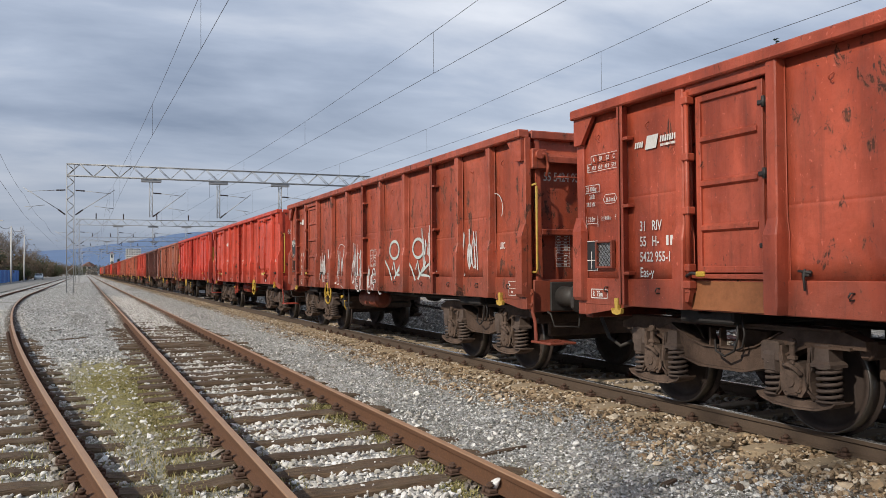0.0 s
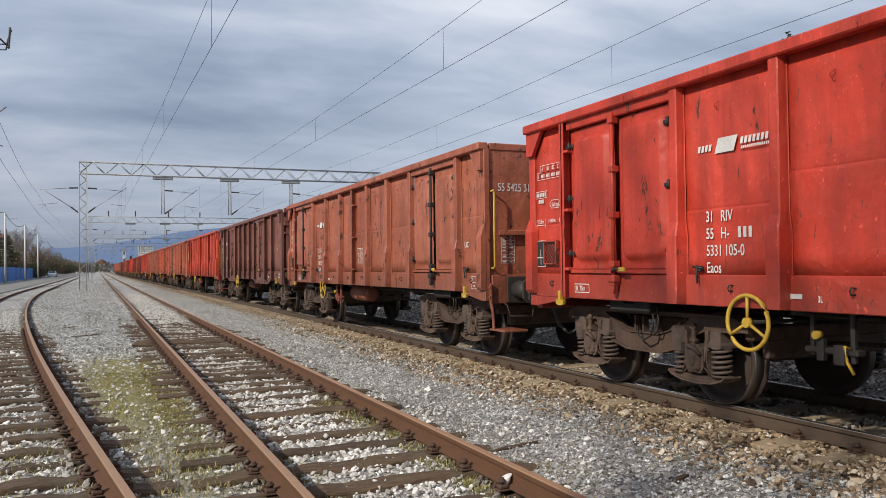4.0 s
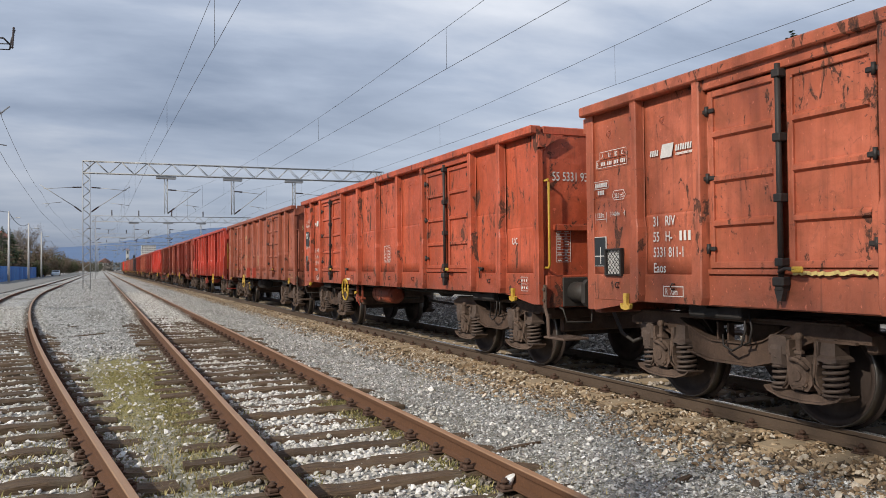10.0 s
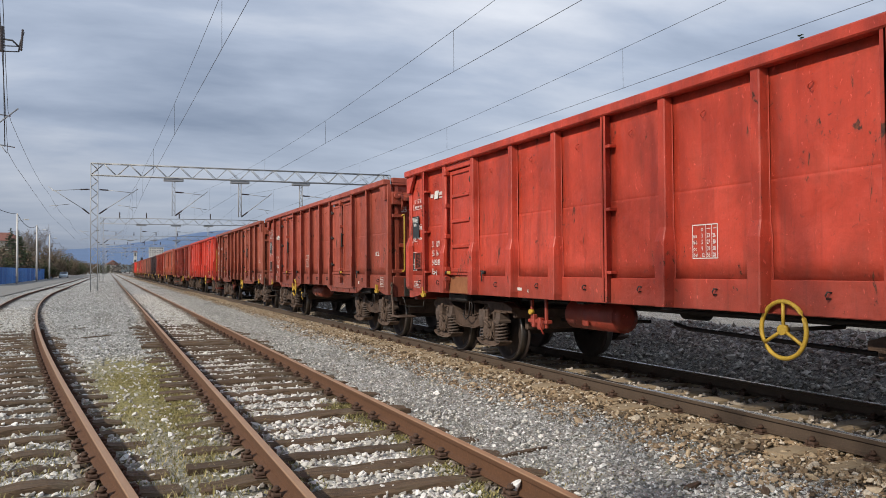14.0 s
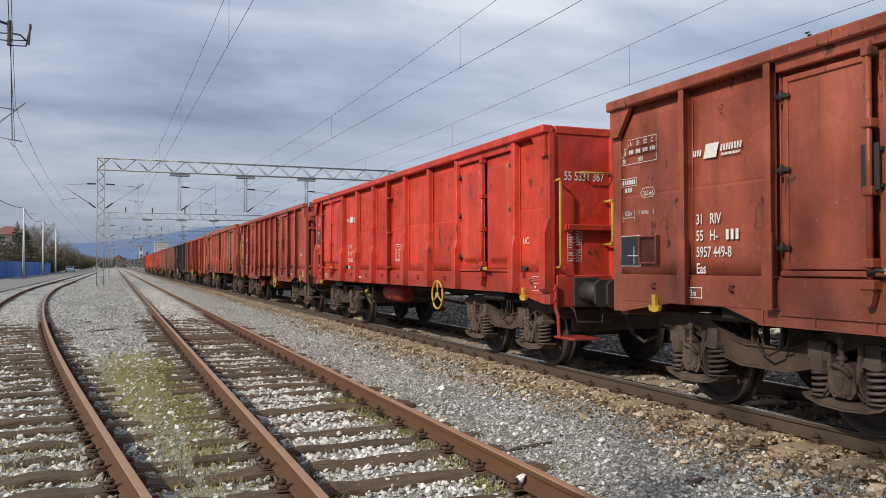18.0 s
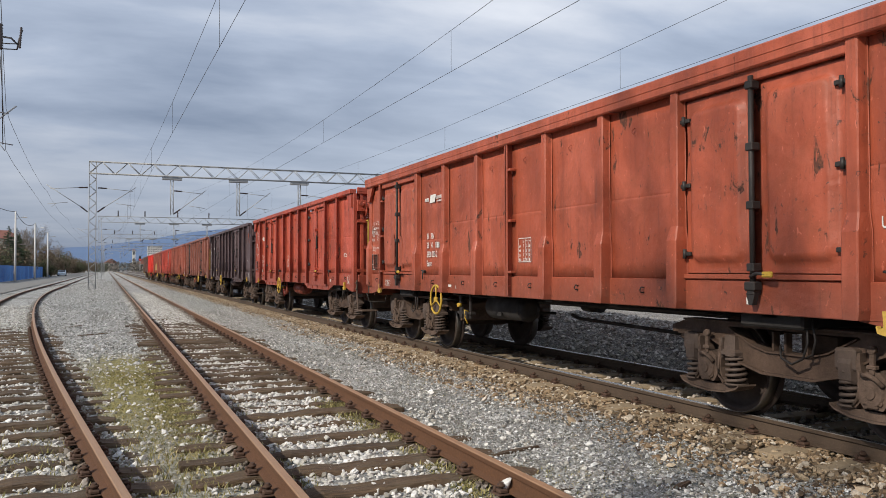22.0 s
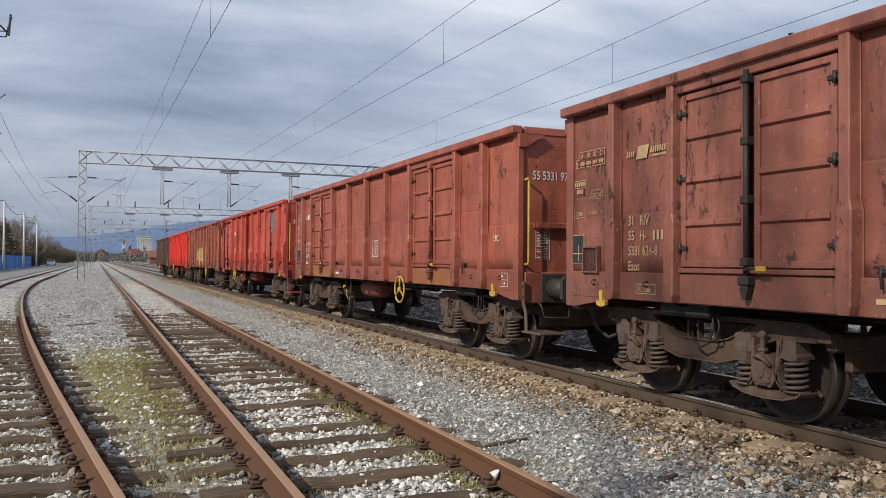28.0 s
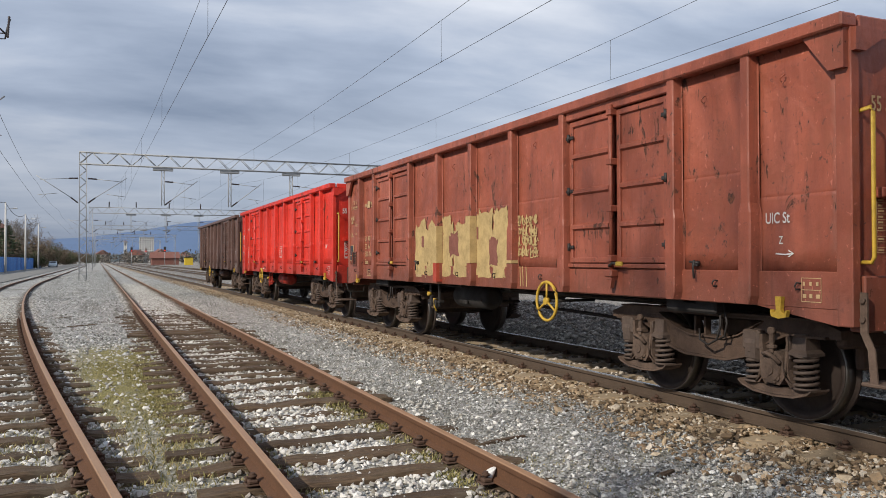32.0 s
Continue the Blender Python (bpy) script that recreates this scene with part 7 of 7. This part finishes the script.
def make_fence():
    m = Mat("blue_sheet_fence", 0.6)
    col = m.mix(m.rand(), (0.03, 0.13, 0.42), (0.09, 0.27, 0.62))
    col = m.mix(m.ramp(m.noise(2.2, 6, 0.7, m.where(scale=(1, 1, 0.3))), (0.45, 0), (0.7, 0.6)), col, (0.05, 0.08, 0.13))
    return m.set(col, 0.6)


M_FENCE = make_fence()
fence = empty("fence", "blue sheet metal fence of narrow panels on posts", "fence")
for i in range(44):
    y = 96 + i * 2.5
    if 180 < y < 196:
        continue
    zig = [(-12.1 + (0.05 if j % 4 in (1, 2) else 0.0), y + j * 2.44 / 32) for j in range(33)]
    s = Shape().prism([(a + 0.03, b) for a, b in zig] + [(a, b) for a, b in reversed(zig)], 2, -0.1, 2.0)
    put("fence_panel", s, M_FENCE, fence)

M_POLE = plain("grey_concrete_pole", (0.58, 0.57, 0.54), 0.85, 0, 0.3, 2)
for x, y, h in ((-10.4, 111, 8.8), (-10.1, 136, 8.7), (-10.2, 166, 8.6)):
    lamp = empty("street_lamp", "tall grey concrete lamp post with a curved arm", "lamp post", "lamps along the road", m=pose(x, y, -0.12))
    s = Shape()
    s.disc((0, 0, 0), 2, 0, h, 0.15, 10, 0.09)
    put("pole", s, M_POLE, lamp)
    put("arm", Shape().tube([(0, 0, h - 1.1), (0.3, 0, h - 0.85), (0.9, 0, h - 0.75)], 0.03, 6), M_GALV, lamp)
    put("lamp_head", Shape().box(0.75, 1.3, -0.12, 0.12, h - 0.82, h - 0.68, 0.05), M_POLE, lamp)

stops_ = [(-10.2, 60, 8.9), (-10.4, 111, 8.7), (-10.1, 136, 8.6), (-10.2, 166, 8.5), (-10.6, 205, 8.3), (-10.8, 250, 8.3)]
pts_ = []
for (xa, ya, za), (xb, yb, zb) in zip(stops_, stops_[1:]):
    pts_ += [(xa + (xb - xa) * i / 10, ya + (yb - ya) * i / 10, za + (zb - za) * i / 10 - 4 * 0.9 * i / 10 * (1 - i / 10) - 0.1) for i in range(10)]
tagged(put("service_cable", Shape().tube(pts_, 0.035, 5), M_WIRE), "dark service cable sagging between lamp posts", "wire", "overhead wires")
M_BARK = plain("winter_bark", (0.19, 0.165, 0.145), 0.9, 0, 0.4, 3)
M_NEEDLE = plain("dark_fir_needles", (0.06, 0.085, 0.045), 0.85, 0, 0.5, 2)
M_BUSH = plain("dull_evergreen_leaves", (0.07, 0.078, 0.034), 0.85, 0, 0.5, 1)


def bare_tree(x, y, h, seed, spread_=0.5, deep=4, girth=1.0):
    r = random.Random(seed)
    t = empty("bare_tree", "bare winter tree with fine brown twigs", "tree", "trees beside the road", m=pose(x, y, -0.2))
    trunk, twigs = Shape(), Shape()
    trunk.tube([(0, 0, 0), (r.uniform(-0.1, 0.1), 0, h * 0.2), (r.uniform(-0.2, 0.2), r.uniform(-0.2, 0.2), h * 0.45)], h * 0.018 * girth, 7)

    def grow(p, d, length, rad, level):
        q = p + d * length
        bend = p.lerp(q, 0.55) + Vector((r.uniform(-1, 1), r.uniform(-1, 1), r.uniform(-0.3, 1))) * length * 0.08
        (trunk if level < 2 else twigs).tube([p, bend, q], rad, 5 if level < 2 else 3)
        if level >= deep:
            return
        for _ in range(4 if level < 3 else 5):
            nd = (d + Vector((r.uniform(-1, 1), r.uniform(-1, 1), r.uniform(-0.35, 0.7))) * (0.75 + spread_ * 0.5)).normalized()
            grow(p.lerp(q, r.uniform(0.4, 1.0)), nd, length * r.uniform(0.5, 0.75), max(0.012, rad * 0.55), level + 1)

    for i in range(4):
        a = i * math.tau / 4 + r.uniform(-0.4, 0.4)
        grow(Vector((0, 0, h * r.uniform(0.2, 0.42))), Vector((math.cos(a) * spread_, math.sin(a) * spread_, 1)).normalized(), h * 0.3, h * 0.009 * girth, 1)
    put("trunk", trunk, M_BARK, t)
    put("crown", twigs, M_BARK, t)


def fir(x, y, h, seed, w=0.24):
    r = random.Random(seed)
    t = empty("fir_tree", "dark green fir tree with drooping ragged branches", "tree", m=pose(x, y, -0.2))
    trunk = Shape().disc((0, 0, 0), 2, 0, h * 0.97, h * 0.014, 7, 0.02)
    put("trunk", trunk, M_BARK, t)
    v, f = [], []
    n = int(h * 14)
    for i in range(n):
        z = h * (0.08 + 0.92 * i / n)
        ln = h * w * (1 - i / n) ** 0.85 * r.uniform(0.65, 1.15) + 0.06
        a = r.uniform(0, math.tau)
        d = Vector((math.cos(a), math.sin(a), -0.22 + 0.4 * i / n))
        for j in range(12):
            u = (j + 1) / 12
            p = Vector((0, 0, z)) + d * ln * u
            for side in (-1, 1, -0.5, 0.5, 0):
                tip = p + Vector((-d.y * side, d.x * side, -0.3 + r.uniform(-0.25, 0.25))) * (ln * 0.28 * (1.15 - u) + 0.08) + d * (ln * 0.12 + 0.05)
                k = len(v)
                q = Vector((r.uniform(-1, 1), r.uniform(-1, 1), r.uniform(-1, 1))) * (0.025 + 0.03 * ln)
                v += [tuple(p - q), tuple(p + q), tuple(tip)]
                f.append((k, k + 1, k + 2))
    me = bpy.data.meshes.new("crown")
    me.from_pydata(v, [], f)
    me.materials.append(None)
    put("crown", me, M_NEEDLE, t)


def bush(x, y, w, h, seed, mat, name="shrub", label="dull winter shrub thicket"):
    r = random.Random(seed)
    t = empty(name, label, "shrub", "shrubs beside the road", m=pose(x, y, -0.2))
    stem = Shape()
    v, f = [], []
    for _ in range(16):
        a, q = r.uniform(0, math.tau), r.random() ** 0.5
        e = Vector((math.cos(a) * w * q, math.sin(a) * w * q, h * r.uniform(0.5, 1.0) * (1 - 0.45 * q)))
        stem.tube([(0, 0, 0), e * 0.5 + Vector((0, 0, 0.2 * h)), e], 0.02, 3)
        for _ in range(170):
            p = e * r.uniform(0.35, 1.05) + Vector((r.gauss(0, 1), r.gauss(0, 1), r.gauss(0, 0.7))) * w * 0.16
            k = len(v)
            for _ in range(3):
                v.append(tuple(p + Vector((r.uniform(-1, 1), r.uniform(-1, 1), r.uniform(-1, 1))) * 0.26))
            f.append((k, k + 1, k + 2))
    put("stem", stem, M_BARK, t)
    me = bpy.data.meshes.new("foliage")
    me.from_pydata(v, [], f)
    me.materials.append(None)
    put("foliage", me, mat, t)


M_TWIG = plain("brown_winter_leaves", (0.15, 0.11, 0.072), 0.9, 0, 0.5, 1)
for i, (x, y, h) in enumerate(((-15.8, 190, 13.2), (-16.8, 194, 12), (-17, 200, 11), (-16, 232, 11), (-20, 260, 12), (-15, 285, 11), (-18, 320, 12), (-30, 205, 14))):
    bare_tree(x, y, h, 30 + i)
fir(-15.5, 168, 9.5, 3, 0.3)
fir(-16.5, 182, 9.0, 4, 0.32)
bare_tree(-7.5, -0.2, 16.5, 77, 0.42, 3, 0.42)
fir(-15.0, 150, 9.0, 6, 0.3)
fir(32.0, 29.5, 13.3, 5, 0.22)
for i, (x, y, w, h) in enumerate(((-17, 130, 3, 6), (-14.5, 190, 3, 5), (-14, 205, 3, 5), (-15, 222, 3.4, 5.5), (-14.5, 240, 3, 5), (-14, 258, 3.2, 5.5), (-14.5, 280, 3.4, 5), (-14, 300, 3.4, 5.5), (-13, 330, 4, 6)) + ( (-12, 360, 4, 6), (-17, 155, 3.5, 6.5), (-19, 172, 4, 7.5), (-20, 190, 4, 8), (-18, 215, 4, 8), (-19, 238, 4.5, 8.5), (-18, 262, 4.5, 8.5), (-18, 290, 5, 9), (-17, 320, 5, 9), (-15, 350, 5, 9), (-12, 385, 5, 8)) + ( (-8, 420, 5, 8), (-3, 450, 5, 8), (-15.6, 118, 2.6, 5.2), (-16.5, 124, 3, 6), (-16, 138, 3.6, 6.5), (-15.4, 143, 3, 6.5), (-15.4, 158, 3, 7), (-15.2, 168, 3, 6.5), (-15.2, 178, 3, 7), (-12.9, 194, 2.6, 4.8), (-12.5, 186, 2.2, 4.5), (-13.5, 215, 3, 8), (-13, 232, 3, 8), (-12.6, 250, 3, 8), (-12.6, 272, 3.4, 9), (-12.4, 292, 3.4, 9), (-11, 330, 4, 7.5), (-10, 370, 4, 8), (-17.5, 128, 4, 7), (-15.6, 108, 3, 4.6))):
    bush(x, y, w, h, 60 + i, M_TWIG if i % 3 else M_BUSH)


# ---- buildings and distance ----
M_PLASTER = plain("cream_plaster", (0.4, 0.37, 0.32), 0.9, 0, 0.25, 0.4)
M_TILE = plain("red_roof_tiles", (0.2, 0.085, 0.065), 0.85, 0, 0.4, 1.5)
M_PANE = plain("dark_window_glass", (0.05, 0.06, 0.07), 0.2)
M_WHITEWALL = plain("pale_concrete_wall", (0.6, 0.59, 0.56), 0.9, 0, 0.2, 0.4)


def block(name, label, x, y, w, d, h, storeys, bays, wall, roof_kind="flat", turn=0.0):
    b = empty(name, label, "building", m=pose(x, y, -0.2, 0, 0, turn))
    put("wall", Shape().box(-w / 2, w / 2, -d / 2, d / 2, 0, h, 0.02), wall, b)
    if roof_kind == "gable":
        put("roof", Shape().prism([(-w / 2 - 0.5, h), (w / 2 + 0.5, h), (0, h + w * 0.35)], 1, -d / 2 - 0.5, d / 2 + 0.5), M_TILE, b)
    elif roof_kind == "hip":
        put("roof", Shape().loft([[(-w / 2 - 0.5, -d / 2 - 0.5, h), (w / 2 + 0.5, -d / 2 - 0.5, h), (w / 2 + 0.5, d / 2 + 0.5, h), (-w / 2 - 0.5, d / 2 + 0.5, h)],
                                  [(-w / 5, -d / 8, h + w * 0.3), (w / 5, -d / 8, h + w * 0.3), (w / 5, d / 8, h + w * 0.3), (-w / 5, d / 8, h + w * 0.3)]]), M_TILE, b)
    else:
        put("roof", Shape().box(-w / 2 - 0.4, w / 2 + 0.4, -d / 2 - 0.4, d / 2 + 0.4, h, h + 0.5, 0.05), M_WHITEWALL, b)
    for i in range(storeys):
        for j in range(bays):
            xx = -w / 2 + w * (j + 0.5) / bays
            zz = h * (i + 0.35) / storeys
            ww, hh = w / bays * 0.28, h / storeys * 0.3
            put("window", Shape().box(xx - ww, xx + ww, -d / 2 - 0.05, -d / 2 + 0.02, zz, zz + hh * 1.6), M_PANE, b)
    return b


block("house", "small house with cream walls and a red tiled hip roof", -21.8, 205, 6.5, 8, 8.6, 3, 2, M_PLASTER, "hip")
block("flat_roofed_building", "pale flat-roofed building behind the train", 40.5, 35, 12, 10, 9.9, 3, 4, M_WHITEWALL)
block("apartment_block", "distant pale apartment block of many storeys", 78, 1500, 24, 14, 43, 11, 6, M_WHITEWALL)
block("apartment_block", "distant pale apartment block of many storeys", 205, 1300, 40, 14, 26, 7, 8, M_WHITEWALL)
block("church_tower", "distant slender white church tower", 26, 900, 3.2, 3.2, 22, 3, 1, M_WHITEWALL, "hip")
block("shed", "low brown station shed with tiled roof", 24, 330, 7, 10, 2.6, 1, 3, M_TILE, "gable", 90)
for i in range(16):
    r = random.Random(i)
    block("house", "distant town house with a tiled gable roof", -60 + i * 22 + r.uniform(-6, 6), 620 + r.uniform(-60, 220), r.uniform(9, 14), 9, r.uniform(5, 8), 2, 3, M_PLASTER, "gable", r.uniform(-30, 30))
M_LENS = plain("red_signal_lens", (0.6, 0.03, 0.02), 0.3)
M_LENS.node_tree.nodes["Principled BSDF"].inputs["Emission Color"].default_value = (1, 0.06, 0.04, 1)
M_LENS.node_tree.nodes["Principled BSDF"].inputs["Emission Strength"].default_value = 0.8
M_SIGNAL = plain("black_signal_steel", (0.02, 0.02, 0.02), 0.6)
box_ = empty("relay_hut", "small yellow lineside hut with a flat roof", "hut", m=pose(30, 300, -0.2))
put("wall", Shape().box(-1.4, 1.4, -1.5, 1.5, 0, 2.7, 0.05), plain("yellow_hut_paint", (0.6, 0.42, 0.03), 0.7), box_)
put("roof", Shape().box(-1.6, 1.6, -1.7, 1.7, 2.7, 2.9, 0.05), M_DARK, box_)
for x, y in ((9.0, 250), (13.6, 262), (17.5, 240)):
    sg = empty("signal_post", "railway signal post with a black head", "signal", "signals", m=pose(x, y, -0.2))
    put("pole", Shape().disc((0, 0, 0), 2, 0, 4.6, 0.08, 8), M_GALV, sg)
    put("signal_head", Shape().box(-0.3, 0.3, -0.15, 0.1, 4.2, 5.6, 0.05), M_SIGNAL, sg)
    put("lens", Shape().disc((0, 0, 4.55), 1, -0.2, -0.14, 0.2, 12), M_LENS, sg, "glowing red lens")


def hill(name, label, y, x0, x1, crest, col, seed):
    m = Mat(name + "_slope", 0.95)
    n = m.noise(0.012, 7, 0.65)
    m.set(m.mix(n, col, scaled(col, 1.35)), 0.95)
    n_, v, f = 90, [], []
    for i in range(n_ + 1):
        x = x0 + (x1 - x0) * i / n_
        z = crest((x - x0) / (x1 - x0)) * (1 + 0.12 * noise.noise(Vector((i * 0.12, seed, 0))) + 0.04 * noise.noise(Vector((i * 0.6, seed, 4))))
        v += [(x, y, -1), (x, y + 120, z * 0.5), (x, y + 420, z)]
    for i in range(n_):
        for j in range(2):
            a = i * 3 + j
            f.append((a, a + 3, a + 4, a + 1))
    me = bpy.data.meshes.new(name)
    me.from_pydata(v, [], f)
    me.polygons.foreach_set("use_smooth", [True] * len(f))
    me.materials.append(None)
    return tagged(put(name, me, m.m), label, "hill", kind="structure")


# the far ridge's blue is air haze, put into its base colour
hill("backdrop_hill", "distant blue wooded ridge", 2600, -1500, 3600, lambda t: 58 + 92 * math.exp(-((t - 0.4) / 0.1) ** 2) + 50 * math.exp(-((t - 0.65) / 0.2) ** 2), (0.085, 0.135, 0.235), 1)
hill("backdrop_foothill", "distant dark wooded foothill", 1500, -900, 2200, lambda t: 12 + 10 * math.exp(-((t - 0.5) / 0.2) ** 2), (0.05, 0.065, 0.07), 2)


def far_woods():
    """A ragged belt of leafless trees across the end of the yard."""
    r = random.Random(5)
    v, f = [], []
    for _ in range(420):
        x, y = r.uniform(-40, 260), r.uniform(540, 600)
        h, w = r.uniform(3, 8.5), r.uniform(2, 4)
        for _ in range(26):
            p = Vector((x + r.gauss(0, w * 0.5), y + r.gauss(0, w * 0.4), h * r.random() ** 0.7))
            k = len(v)
            v += [tuple(p + Vector((r.uniform(-1, 1), r.uniform(-1, 1), r.uniform(-1, 1))) * 1.0) for _ in range(3)]
            f.append((k, k + 1, k + 2))
    me = bpy.data.meshes.new("far_woods")
    me.from_pydata(v, [], f)
    me.materials.append(None)
    tagged(put("far_woods", me, plain("far_winter_woods", (0.13, 0.115, 0.1), 0.95, 0, 0.5, 0.2)), "distant belt of leafless brown trees", "woods", kind="stuff")


far_woods()


def car():
    c = empty("parked_car", "small pale blue hatchback parked on the service road", "car", m=pose(-9.6, 205, -0.12))
    pc = plain("pale_blue_car_paint", (0.42, 0.5, 0.58), 0.3, 0.2, 0.15)
    s = Shape()
    s.loft([[(x, yy, z) for x, z in ((-w, z0), (w, z0), (w, z1), (w * 0.86, z2), (-w * 0.86, z2), (-w, z1))] for yy, w, z0, z1, z2 in
            ((-2.0, 0.72, 0.35, 0.6, 0.8), (-1.7, 0.84, 0.25, 0.7, 0.92), (-0.9, 0.86, 0.25, 0.75, 1.0), (-0.3, 0.86, 0.25, 0.9, 1.42), (1.1, 0.86, 0.25, 0.9, 1.45), (1.8, 0.84, 0.28, 0.8, 1.05), (1.95, 0.74, 0.4, 0.7, 0.9))])
    put("body", s, pc, c)
    put("windscreen", Shape().prism([(-0.84, 1.02), (-0.36, 1.4), (-0.38, 1.4), (-0.88, 1.02)], 0, -0.68, 0.68), M_PANE, c)
    for x in (-0.8, 0.8):
        for y in (-1.3, 1.25):
            put("wheel", Shape().disc((x, y, 0.3), 0, -0.1, 0.1, 0.3, 14), M_DARK, c)
    for x in (-0.6, 0.6):
        put("headlight", Shape().box(x - 0.14, x + 0.14, -1.93, -1.85, 0.62, 0.74, 0.02), M_WHITEWALL, c)


car()


# ---- small things on the ground ----
cup = put("crumpled_cup", Shape().loft([[(2.64 + q * math.cos(a) + dx, 5.05 + q * math.sin(a) * 0.8, z + 0.02 * math.cos(a)) for a in (i * math.tau / 12 for i in range(12))]
                                        for q, z, dx in ((0.032, -0.16, 0.0), (0.04, -0.12, 0.012), (0.046, -0.08, 0.02), (0.043, -0.078, 0.02), (0.03, -0.14, 0.0))], True), plain("white_plastic", (0.75, 0.74, 0.72), 0.45))
tagged(cup, "crumpled white plastic cup lying by the rail", "litter")
for x, y, a, ln in ((3.95, 4.75, 20, 0.22), (4.35, 4.45, 50, 0.2), (3.35, 6.2, 5, 0.5), (-0.55, 21, 4, 1.3), (-1.0, 24.3, 8, 0.9)):
    b = put("wood_scrap", Shape().loft([[(u, -0.03 * q, -0.012), (u, 0.03 * q, -0.01), (u, 0.02 * q, 0.012 * q), (u, -0.024 * q, 0.014 * q)] for u, q in ((-ln / 2, 0.5), (-ln / 5, 1.1), (ln / 6, 0.9), (ln / 2, 0.45))]), M_WOOD, None, "", pose(x, y, -0.17, 4, -4, a))
    tagged(b, "broken dark wooden scrap lying in the gravel", "debris", "wooden scraps")


# ---- what moves ----
def train_at(t):
    for (a, p), (b, q) in zip(TRAIN, TRAIN[1:]):
        if t <= b:
            return p + (q - p) * (t - a) / (b - a)
    return TRAIN[-1][1]


def motions():
    """The train rolls towards and past the viewer, slowing down; its wheelsets turn with it."""
    for k, w in enumerate(WAGONS):
        walk(w, [(t, pose(XT, u + 14.04 * k - HALF + {1: -0.06, 4: 0.08, 6: 0.14, 7: 0.12, 13: 0.18, 14: 0.2, 15: 0.06, 18: 0.06, 20: 0.08}.get(k, 0.0), 0)) for t, u in TRAIN])
    rows = []
    for i in range(0, 961, 2):
        t = i / FPS
        turn = Matrix.Rotation((TRAIN[0][1] - train_at(t)) / 0.46, 4, "X")
        rows.append((t, turn))
    first = WHEELSETS[0]
    walk(first, rows)
    for other in WHEELSETS[1:]:
        other.rotation_mode = "QUATERNION"
        data = other.animation_data_create()
        data.action = first.animation_data.action
        data.action_slot = first.animation_data.action_slot


motions()
